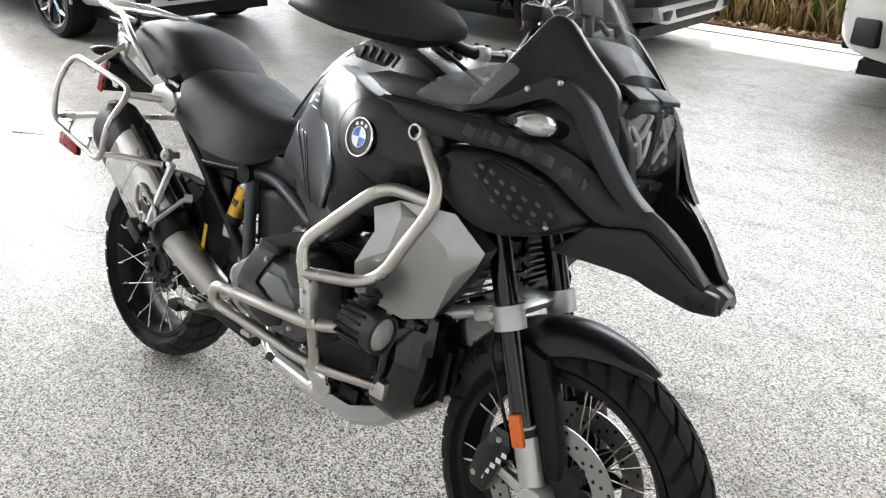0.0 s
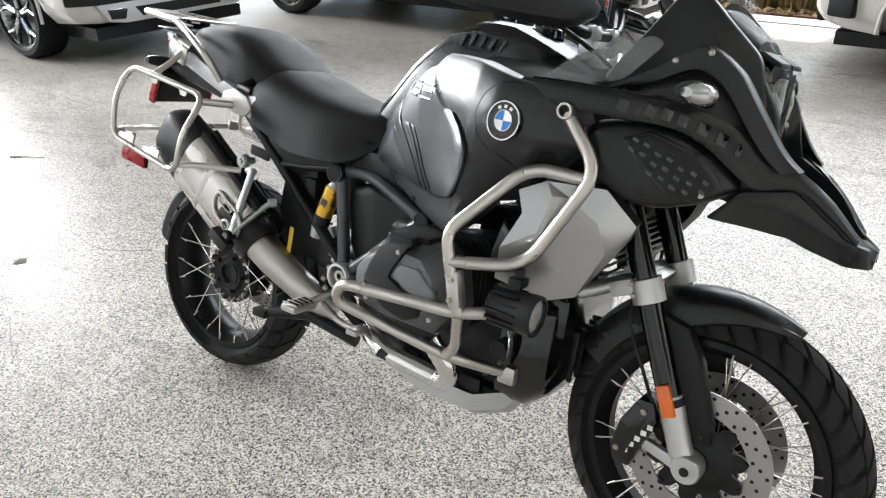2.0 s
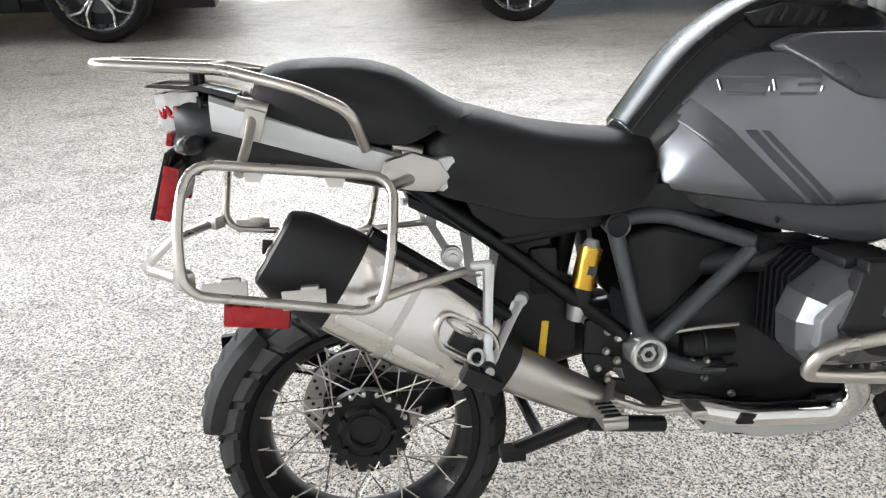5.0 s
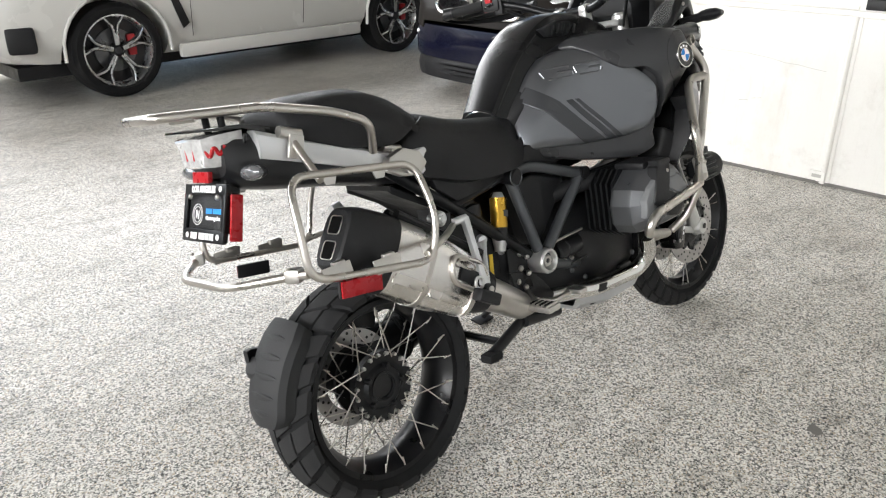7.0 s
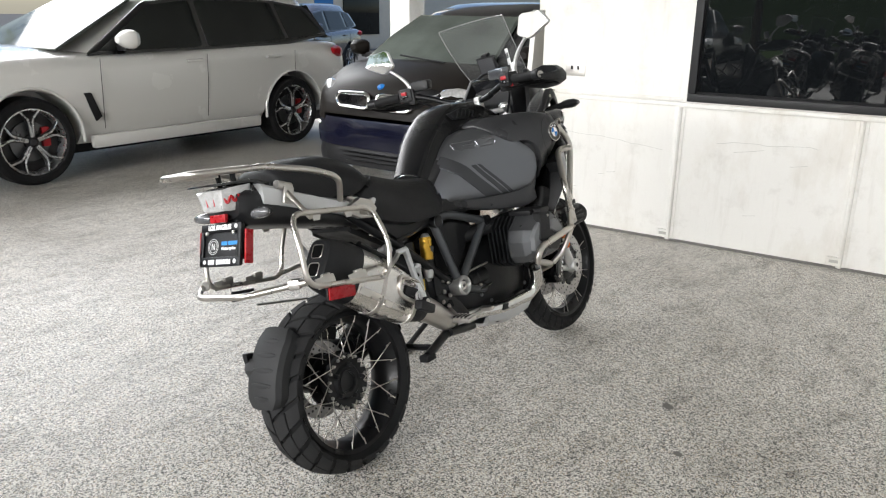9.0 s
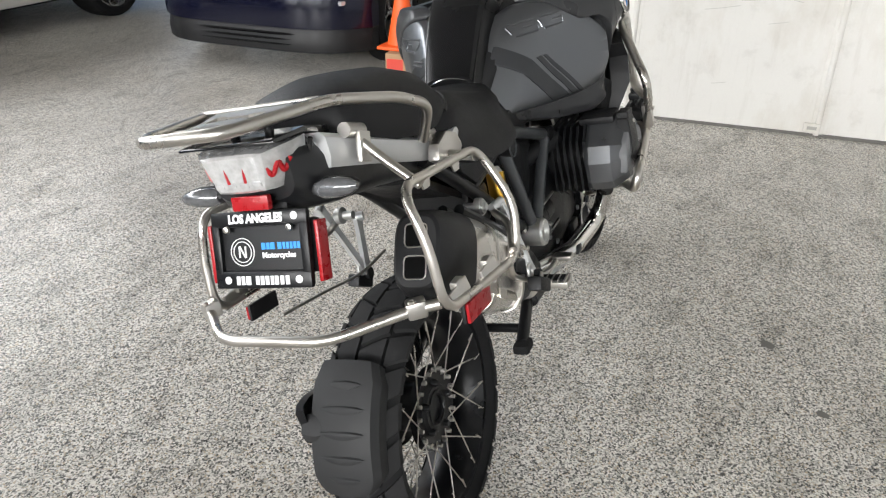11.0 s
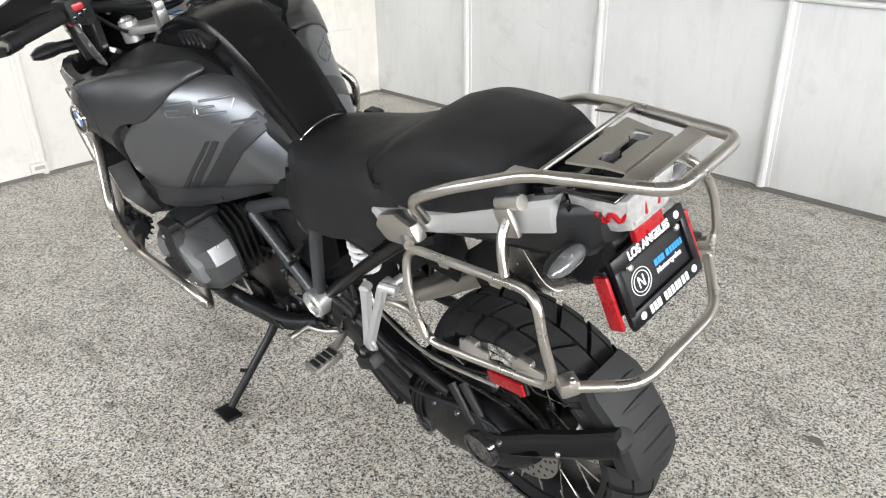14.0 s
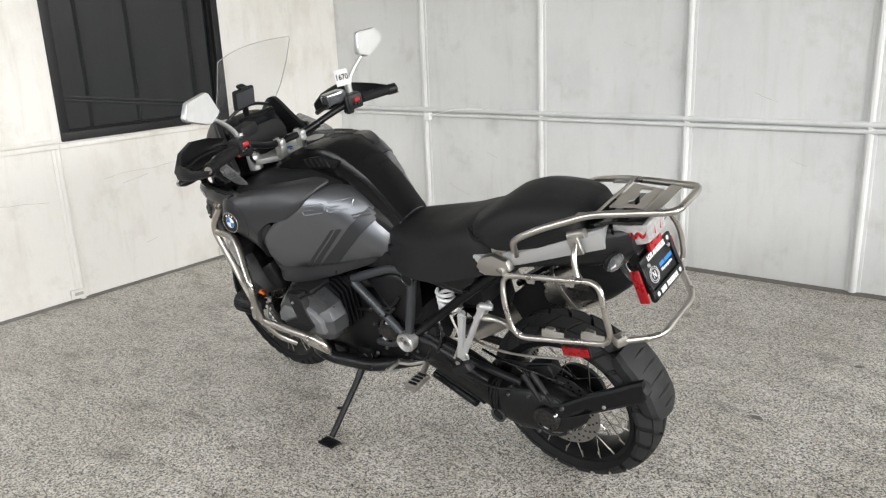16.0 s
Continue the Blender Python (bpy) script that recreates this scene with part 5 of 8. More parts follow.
# structure under the panels, so that no gap shows through
add("tank_core", loft([super_ring(x, 0, zc, float(np.interp(x, bx, by)) * 0.80, hz, 3.2, 24) for x, zc, hz in ((0.58, 0.83, 0.055), (0.66, 0.88, 0.09), (0.78, 0.91, 0.14), (0.9, 0.92, 0.16), (1.02, 0.93, 0.15), (1.14, 0.94, 0.12), (1.24, 0.94, 0.09))]), BLACK, "black tank body under the covers", None, 50)
tank_panels = panel("tank_panel", [(0.602, 0.788), (0.598, 0.872), (0.640, 0.934), (0.690, 0.992), (0.735, 1.026), (0.785, 1.042), (0.818, 1.030), (0.862, 0.984), (0.890, 0.968), (0.918, 0.968), (0.960, 0.932), (0.987, 0.893), (0.984, 0.835), (0.955, 0.779), (0.885, 0.766), (0.776, 0.767)],
                    STORM, "satin storm-grey metallic tank panel", 0.03, 0.006, 0.006, 0.018)
panel("tank_band", [(0.634, 0.921), (0.664, 0.957), (0.745, 0.866), (0.833, 0.770), (0.777, 0.771), (0.705, 0.845)], STORM_DARK, "dark diagonal band", 0.004, 0.0012, 0.0082, 0.003, None, tank_panels)
panel("tank_stripe", [(0.731, 0.902), (0.749, 0.903), (0.860, 0.770), (0.842, 0.770)], STORM_DARK, "dark diagonal stripe", 0.004, 0.001, 0.0082, 0.002, None, tank_panels)
panel("tank_stripe", [(0.757, 0.902), (0.769, 0.901), (0.879, 0.770), (0.867, 0.770)], STORM_DARK, "dark diagonal stripe", 0.004, 0.001, 0.0082, 0.002, None, tank_panels)
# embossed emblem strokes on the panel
for i, s in enumerate((-1, 1)):
    bm = bmesh.new()
    strokes = []
    for k, x0 in enumerate((0.712, 0.782)):
        strokes += [((x0, 0.996), (x0 + 0.056, 0.996)), ((x0 - 0.006, 0.990), (x0 - 0.006, 0.972)), ((x0, 0.966), (x0 + 0.050, 0.966)), ((x0 + 0.024, 0.982), (x0 + 0.054, 0.982)), ((x0 + 0.058, 0.979), (x0 + 0.056, 0.970))]
    for a, b in strokes:
        pts = [(a[0] + (b[0] - a[0]) * t / 4, 0, a[1] + (b[1] - a[1]) * t / 4) for t in range(5)]
        tube([(x, s * (skin(x, z) + 0.0040), z) for x, _, z in pts], 0.0034, 0, n=8, bm=bm)
    part("embossed_mark", bm, STORM, tank_panels[i], "raised embossed strokes")
    bm = bmesh.new()
    for zz, x0, x1 in ((0.944, 0.66, 0.70), (0.934, 0.655, 0.695)):
        if s > 0:
            tube([(x, s * (skin(x, zz) + 0.0085), zz) for x in (x0, (x0 + x1) / 2, x1)], 0.0028, 0, n=6, bm=bm)
    if s > 0:
        part("small_mark", bm, DARK_LETTER, tank_panels[i])
    else:
        bm.free()

panel("lower_tank_trim", [(0.585, 0.800), (0.60, 0.782), (0.75, 0.768), (0.885, 0.755), (0.945, 0.770), (1.008, 0.888), (0.97, 0.975), (1.03, 0.98), (1.06, 0.90), (1.04, 0.79), (0.985, 0.715), (0.93, 0.695), (0.80, 0.715), (0.66, 0.755)][::-1],
      WING_GREY, "matt charcoal trim under the tank panel", 0.035, 0.010, -0.010, 0.02, lambda x, z: skin(x, max(z, 0.76)) + 0.004)
wing = panel("side_wing", [(0.797, 1.048), (0.835, 1.069), (0.90, 1.069), (0.985, 1.066), (1.09, 1.045), (1.185, 1.035), (1.235, 1.0), (1.225, 0.93), (1.16, 0.865), (1.09, 0.80), (1.035, 0.79), (1.018, 0.87), (0.988, 0.928), (0.950, 0.957), (0.891, 0.960), (0.849, 0.990)],
             WING_GREY, "matt charcoal side wing carrying a round blue and white badge", 0.05, 0.007, 0.013, 0.014)
for s in (-1, 1):
    c, n_ = V((1.090, s * (skin(1.09, 0.965) + 0.012), 0.965)), V((-0.10, s, 0.10)).normalized()
    M = Matrix.Translation(c) @ n_.to_track_quat("Z", "Y").to_matrix().to_4x4()
    rd = part("badge", moved(lathe([(0, 0.004), (0.030, 0.004), (0.0312, 0.0055), (0.0345, 0.0055), (0.037, 0.003), (0.037, -0.01), (0, -0.01)], axis="z", n=40), M), BLACK_GLOSS, wing[0 if s < 0 else 1], "round badge with blue and white quarters")
    part("badge_ring", moved(lathe([(0.0345, 0.006), (0.037, 0.006), (0.0375, 0.003), (0.0345, 0.003)], axis="z", n=40, caps=True), M), CHROME, rd)
    part("badge_ring", moved(lathe([(0.0188, 0.0055), (0.0202, 0.0055), (0.0202, 0.003), (0.0188, 0.003)], axis="z", n=40, caps=True), M), CHROME, rd)
    for q in range(4):
        pts = [(0, 0)] + [(0.0188 * math.cos(radians(90 * q + a)), 0.0188 * math.sin(radians(90 * q + a))) for a in range(0, 91, 10)]
        part("badge_quarter", moved(prism(pts, 0.0035, 0.0052, "z"), M), BLUE if q % 2 else WHITE, rd)
    gap = [(1.09 + 0.072 * math.cos(radians(a)), 0.965 + 0.072 * math.sin(radians(a))) for a in range(75, 256, 15)] + [(1.115, 0.868), (1.155, 0.835)]
    part("panel_gap", tube([(x, s * (skin(x, z) + 0.0115), z) for x, z in gap], 0.0022, 0.01, n=6), BLACK, wing[0 if s < 0 else 1], "dark joint round the badge panel")
for s in (-1, 1):
    c, n_ = V((1.090, s * (skin(1.09, 0.965) + 0.012), 0.965)), V((-0.10, s, 0.10)).normalized()
    M = Matrix.Translation(c) @ n_.to_track_quat("Z", "Y").to_matrix().to_4x4()
    for a in (60, 90, 120):
        part("badge_bar", moved(box((0.0262 * math.cos(radians(a)), 0.0262 * math.sin(radians(a)), 0.0045), (0.006, 0.006, 0.002), 0, (0, 0, a - 90)), M), WHITE, wing[0 if s < 0 else 1], "pale bar on the badge rim")
    bolt((0.795, s * (skin(0.795, 0.76) + 0.006), 0.735), 0.006, 0.003, "y", s, BLACK_METAL)
    bolt((1.055, s * (skin(1.055, 0.80) + 0.010), 0.815), 0.006, 0.003, "y", s, STEEL_DULL)

# -- glossy tank spine --
SP = ((0.553, 0.914, 0.070), (0.604, 0.978, 0.076), (0.650, 1.033, 0.080), (0.684, 1.064, 0.082), (0.718, 1.090, 0.084), (0.752, 1.112, 0.085), (0.786, 1.131, 0.087), (0.825, 1.146, 0.089), (0.87, 1.152, 0.093), (0.93, 1.148, 0.104), (1.00, 1.126, 0.118), (1.07, 1.098, 0.120), (1.12, 1.072, 0.112))
rings = []
for x, z, hw in SP:
    half = [(0, z + 0.001), (hw * 0.55, z), (hw * 0.84, z - 0.007), (hw * 0.95, z - 0.020), (hw, z - 0.040), (hw + 0.006, z - 0.072), (hw + 0.012, z - 0.112)]
    ring = [V((x + 0.42 * (z - zz) * min(1, max(0, (0.72 - x) / 0.1)), y, zz)) for y, zz in half]
    ring += [V((x + 0.05 * (x < 0.7), hw * 0.7, z - 0.135)), V((x + 0.05 * (x < 0.7), -hw * 0.7, z - 0.135))]
    ring += [V((p.x, -p.y, p.z)) for p in ring[6:0:-1]]
    rings.append(ring)
spine = loft(rings)
bmesh.ops.recalc_face_normals(spine, faces=spine.faces)
for f in spine.faces:
    f.material_index = 1 if f.normal.z < -0.3 else 0
add("tank_spine", spine, (SPINE_BLACK, PANEL_BLACK), "glossy black tank spine running up from the seat", None, 28)
both("spine_edge", lambda s: tube([(x + 0.008, s * (hw * 0.95), z - 0.019) for x, z, hw in SP[:8]], 0.0022, 0.03, n=8), BLACK_GLOSS)
add("spine_foot", tube([(0.553 + 2.6 * y * y, y, 0.914 - 5.0 * y * y) for y in (-0.068, -0.04, 0, 0.04, 0.068)], 0.0018, 0.02, n=8), CHROME, "bright edge trim at the foot of the spine")
for s in (-1, 1):
    vent = add("air_vent", prism([(0.770, 1.108), (0.840, 1.124), (0.930, 1.112), (0.975, 1.086), (0.91, 1.076), (0.79, 1.084)], s * 0.070, s * 0.102, bevel=0.003), BLACK, "slatted black air vent beside the tank spine")
    for k in range(5):
        part("vent_slat", box((0.812 + 0.026 * k, s * 0.1025, 1.104 - 0.003 * abs(k - 1)), (0.009, 0.010, 0.030), 0.003, (0, 28, 0)), PANEL_BLACK, vent)
add("fuel_cap", lathe([(0, 0.012), (0.034, 0.012), (0.040, 0.008), (0.042, -0.01), (0, -0.01)], (0.965, 0, 1.138), "z", 32), BLACK_GLOSS)

# -- seat --
def seat_loft(st):
    rings = []
    for x, zt, zb, hw, hb in smooth_stations(st, 3):
        half = [(0, zt + 0.004), (hw * 0.45, zt + 0.002), (hw * 0.80, zt - 0.012), (hw * 0.97, zt - 0.040), (hw, zt - 0.068), ((hw + hb) / 2 + 0.004, (zt + zb) / 2 - 0.02), (hb, zb + 0.01), (hb * 0.7, zb)]
        ring = [V((x, y, z)) for y, z in half]
        ring += [V((x, -y, z)) for y, z in half[:0:-1]]
        rings.append(ring)
    return loft(rings)


add("passenger_seat", seat_loft([(-0.150, 0.960, 0.945, 0.086, 0.082), (-0.146, 1.010, 0.938, 0.108, 0.094), (-0.130, 1.036, 0.930, 0.119, 0.104), (-0.08, 1.050, 0.922, 0.130, 0.118), (0.00, 1.052, 0.910, 0.137, 0.132), (0.06, 1.046, 0.900, 0.142, 0.142), (0.115, 1.030, 0.896, 0.147, 0.150), (0.16, 1.004, 0.912, 0.149, 0.150), (0.20, 0.978, 0.930, 0.142, 0.142), (0.232, 0.962, 0.938, 0.120, 0.120), (0.248, 0.952, 0.940, 0.09, 0.095)]),
    SEAT, "textured black pillion seat", None, 50)
add("rider_seat", seat_loft([(0.14, 0.90, 0.83, 0.12, 0.13), (0.18, 0.945, 0.80, 0.150, 0.156), (0.23, 0.957, 0.785, 0.157, 0.162), (0.29, 0.944, 0.766, 0.158, 0.168), (0.36, 0.922, 0.752, 0.158, 0.180), (0.45, 0.905, 0.750, 0.154, 0.182), (0.53, 0.894, 0.755, 0.137, 0.165), (0.585, 0.892, 0.785, 0.108, 0.130), (0.618, 0.885, 0.82, 0.085, 0.10)]),
    SEAT, "textured black rider seat", None, 50)
both("seat_seam", lambda s: tube([(-0.12, s * 0.120, 0.972), (0.05, s * 0.141, 0.962), (0.13, s * 0.149, 0.940), (0.18, s * 0.148, 0.934)], 0.0018, 0.05, n=6), BLACK)
# side cover under the seat
both("seat_side_cover", lambda s: prism([(0.20, 0.845), (0.31, 0.775), (0.52, 0.762), (0.50, 0.735), (0.30, 0.715), (0.235, 0.765)], s * 0.108, s * 0.134, bevel=0.008), BLACK)
both("silver_side_cover", lambda s: joined(prism([(0.112, 0.870), (0.20, 0.884), (0.264, 0.824), (0.266, 0.804), (0.250, 0.798), (0.14, 0.826)], s * 0.100, s * 0.158, bevel=0.010)), RAIL_SILVER, "silver painted side cover below the pillion seat")

# -- tail --
def rail_at(x):
    return 0.845 + (x - 0.16) * (0.996 - 0.845) / (-0.29 - 0.16)


for s in (-1, 1):
    R_ = [V((x, s * (0.118 - 0.03 * max(0, -x) / 0.3), rail_at(x))) for x in (0.16, 0.03, -0.10, -0.218)]
    rings = []
    for p, hz in zip(R_, (0.022, 0.024, 0.026, 0.030)):
        rings.append([p + V((0, s * a, b)) for a, b in ((-0.02, -hz), (0.012, -hz), (0.018, -hz * 0.4), (0.016, hz * 0.7), (0.008, hz), (-0.02, hz))])
    rail = add("tail_rail", loft(rings), RAIL_SILVER, "bright silver painted tail rail")
    for x in (-0.145, 0.12):
        part("rail_strap", joined(tube([(x + 0.026, s * 0.120, rail_at(x) + 0.026), (x - 0.026, s * 0.120, rail_at(x) + 0.042)], 0.013, 0, n=14), box((x, s * 0.134, rail_at(x) + 0.004), (0.036, 0.010, 0.052), 0.003, (0, 18, 0))), STEEL_DULL, rail, "steel clamp on the rail")
        bolt((x, s * 0.110, rail_at(x) + 0.032), 0.007, 0.005, "z", 1, BLACK_METAL, rail)
    rings = [[V((-0.256 - 0.006 * u, s * (0.098 + 0.078 * u), 0.920 + 0.003 * u)) + V((math.cos(a) * 0.017 * q, 0, math.sin(a) * 0.0165 * q)) for a in [2 * math.pi * j / 14 for j in range(14)]] for u, q in ((0, 0.7), (0.2, 1.0), (0.55, 1.0), (0.85, 0.75), (1.0, 0.3))]
    sg = add("rear_indicator", loft(rings), INDICATOR_LENS, "grey-lensed rear indicator")
    part("indicator_shell", moved(loft([[v.copy() for v in r] for r in rings]), Matrix.Translation((0.009, 0, 0))), BLACK, sg, "black indicator housing")
    part("indicator_stalk", tube([(-0.240, s * 0.05, 0.918), (-0.256, s * 0.105, 0.920)], 0.011, 0, n=10), BLACK, sg)
    part("plate_side_reflector", box((-0.306, s * 0.106 - 0.005, 0.836), (0.027, 0.008, 0.098), 0.003, (0, 16, 0)), RED_LENS, bike, "red side reflector beside the plate")
add("tail_body", loft([super_ring(x, 0, z, hy, hz, 3.4, 22) for x, z, hy, hz in ((0.15, 0.835, 0.10, 0.042), (-0.02, 0.882, 0.106, 0.048), (-0.18, 0.926, 0.110, 0.062), (-0.255, 0.945, 0.098, 0.062), (-0.285, 0.960, 0.080, 0.045))]), PANEL_BLACK, "black tail tray")
tl = add("tail_light", loft([[V((x - 0.10 * w * (0.5 + w / 0.08), y * 0.84 * (1 + 5.0 * w), 0.974 + w)) for y, w in ((-hy, -hz), (-hy * 0.5, -hz * 1.06), (hy * 0.5, -hz * 1.06), (hy, -hz), (hy * 1.04, 0), (hy, hz), (hy * 0.5, hz * 1.05), (-hy * 0.5, hz * 1.05), (-hy, hz), (-hy * 1.04, 0))] for x, hy, hz in ((-0.235, 0.092, 0.034), (-0.270, 0.090, 0.034), (-0.298, 0.078, 0.033), (-0.316, 0.062, 0.030), (-0.320, 0.052, 0.026))]), CLEAR_LENS, "clear-lensed tail light with red elements", None, 24)
for s in (-1, 1):
    swirl = [(-0.3130, s * 0.040, 0.962), (-0.3110, s * 0.052, 0.988), (-0.3030, s * 0.056, 0.960), (-0.2960, s * 0.069, 0.988), (-0.2860, s * 0.068, 0.962), (-0.2740, s * 0.077, 0.984)]
    part("lamp_element", tube([(x - 0.002, y * 1.03, z) for x, y, z in swirl], 0.0046, 0.012, n=8), RED_LENS, tl, "curled red lamp element")
for s in (-1, 1):
    curl = [(-0.3190, s * 0.016, 0.960), (-0.3180, s * 0.018, 0.984)]
    part("lamp_element", tube(curl, 0.0036, 0.010, n=8), RED_LENS, tl, "curled red lamp element")
for y in (-0.036, -0.012, 0.012, 0.036):
    part("lamp_block", box((-0.3185, y, 0.9565), (0.005, 0.017, 0.010), 0.002), CLEAR_LENS, tl, "pale lamp block")
for s in (-1, 1):
    part("lamp_housing_edge", tube([(-0.240, s * 0.074, 0.940), (-0.236, s * 0.098, 1.000)], 0.004, 0, n=8), BLACK_GLOSS, tl, "black edge of the lamp housing")
add("tail_cover", prism([(-0.17, 1.002), (-0.235, 1.020), (-0.322, 1.024), (-0.324, 1.019), (-0.235, 1.010), (-0.17, 0.985)], -0.092, 0.092, bevel=0.002), BLACK_GLOSS, "glossy dark cover over the tail light")
add("tail_light_gap", loft([super_ring(x, 0, z, hy, hz, 3.6, 24) for x, z, hy, hz in ((-0.214, 0.966, 0.092, 0.038), (-0.232, 0.970, 0.090, 0.036))]), BLACK_GLOSS)
add("rear_reflector", box((-0.306, -0.003, 0.922), (0.012, 0.072, 0.024), 0.003, (0, 12, 0)), RED_LENS, "red reflector under the tail light")

# -- number plate holder with dealer insert --
PM = Matrix.Translation((-0.315, -0.005, 0.845)) @ Matrix.Rotation(radians(19), 4, "Y") @ Matrix.Rotation(radians(-90), 4, "Z") @ Matrix.Rotation(radians(90), 4, "X") @ Matrix.Diagonal((0.88, 0.84, 1, 1))
plate = add("plate_holder", moved(box((0, 0, 0), (0.212, 0.142, 0.006), 0.003), PM), BLACK, "black dealer plate frame with white lettering")
fr = []
for c, sz in (((0, 0.060, 0.006), (0.216, 0.030, 0.010)), ((0, -0.058, 0.006), (0.216, 0.034, 0.010)), ((-0.099, 0, 0.006), (0.018, 0.10, 0.010)), ((0.099, 0, 0.006), (0.018, 0.10, 0.010))):
    fr.append(box(c, sz, 0.004))
part("plate_frame", moved(joined(*fr), PM), BLACK_SATIN, plate)
part("upper_lettering", lettering("LOS ANGELES", 0.0235, PM @ Matrix.Translation((-0.004, 0.060, 0.0115)), 0.0005, 0.0011, 0.122), WHITE, plate, "white lettering")
for x0, w in ((-0.066, 0.008), (-0.055, 0.008), (-0.043, 0.011), (-0.022, 0.008), (-0.011, 0.008), (0.0, 0.008), (0.011, 0.007), (0.021, 0.008), (0.033, 0.008), (0.045, 0.008)):
    part("name_bar", moved(box((x0 + 0.012, -0.059, 0.0115), (w, 0.017, 0.001)), PM), WHITE, plate, "white bar of the dealer name")
part("insert_lettering", lettering("Motorcycles", 0.0145, PM @ Matrix.Translation((0.036, -0.012, 0.0036)), 0.0004, 0.0005, 0.074), WHITE, plate)
for x0, w in ((0.006, 0.009), (0.016, 0.007), (0.026, 0.010), (0.042, 0.009), (0.052, 0.006), (0.060, 0.006), (0.068, 0.006), (0.076, 0.006), (0.084, 0.006)):
    part("name_bar", moved(box((x0 - 0.003, 0.006, 0.0036), (w, 0.013, 0.001)), PM), LETTER_BLUE, plate, "blue bar of the dealer name")
rings = [lathe([(r, 0.0042), (r + 0.0015, 0.0042), (r + 0.0015, 0.003), (r, 0.003)], (-0.046, -0.004, 0), "z", 36, caps=True) for r in (0.026, 0.0195)]
strokes = [box((x, -0.004, 0.0036), (0.003, h, 0.0012), 0, (0, 0, r)) for x, h, r in ((-0.053, 0.022, 0), (-0.046, 0.026, 28), (-0.039, 0.022, 0))]
part("insert_ring", moved(joined(*rings, *strokes), PM), WHITE, plate, "round white emblem")
for x, y in ((-0.071, 0.041), (0.071, 0.041)):
    part("plate_bolt", moved(lathe([(0, 0.006), (0.006, 0.005), (0.0075, 0.001), (0, 0.0)], (x, y, 0.010), "z", 14), PM), STEEL, plate)
for x, y in ((-0.078, -0.058), (0.082, -0.058), (0.082, 0.062)):
    part("frame_emblem", moved(lathe([(0, 0.0118), (0.0075, 0.0118), (0.0075, 0.0105), (0, 0.0105)], (x, y, 0), "z", 18), PM), WHITE, plate)
add("plate_arm", joined(box((-0.262, 0, 0.90), (0.04, 0.10, 0.09), 0.012, (0, 20, 0)), box((-0.297, -0.005, 0.842), (0.016, 0.195, 0.088), 0.006, (0, 17, 0))), BLACK, "black plate bracket")

# -- luggage rack --
rack = add("luggage_rack", tube([(x, -y, z) for x, y, z in ((0.046, 0.150, 0.900), (0.022, 0.190, 0.972), (-0.060, 0.172, 1.010), (-0.192, 0.121, 1.046), (-0.412, 0.080, 1.062))] + [(x, y, z) for x, y, z in ((-0.412, 0.080, 1.062), (-0.192, 0.121, 1.046), (-0.060, 0.172, 1.010), (0.022, 0.190, 0.972), (0.046, 0.150, 0.900))], 0.0098, 0.032, n=14), STEEL, "brushed steel luggage rack loop")
part("rack_plate", cut(prism([(-0.318, -0.060), (-0.318, 0.060), (-0.285, 0.062), (-0.226, 0.076), (-0.226, -0.076), (-0.285, -0.062)], 1.050, 1.0545, "z"),
                       [prism([(-0.260, -0.050), (-0.260, -0.030), (-0.269, -0.020), (-0.269, 0.020), (-0.260, 0.030), (-0.260, 0.050), (-0.292, 0.050), (-0.292, 0.030), (-0.285, 0.020), (-0.285, -0.020), (-0.292, -0.030), (-0.292, -0.050)], 1.03, 1.07, "z")]), STEEL, rack, "steel rack plate with a dumbbell cut-out")
part("rack_plate_fold", box((-0.319, 0, 1.046), (0.004, 0.120, 0.012), 0.001), STEEL, rack)
part("rack_cross_plate", box((-0.343, 0, 1.0535), (0.034, 0.180, 0.005), 0.001), STEEL, rack, "flat cross strap")
part("rack_cross_tube", tube([(-0.212, -0.118, 1.054), (-0.212, 0.118, 1.054)], 0.0042, 0, n=8), STEEL, rack)
for s in (-1, 1):
    part("rack_gusset", joined(box((-0.175, s * 0.112, 1.040), (0.060, 0.024, 0.004), 0.001, (0, 6, 0))), STEEL_DULL, rack)
    part("rack_post", tube([(-0.25, s * 0.035, 1.05), (-0.25, s * 0.035, 1.0)], 0.008, 0, n=10), BLACK, rack)

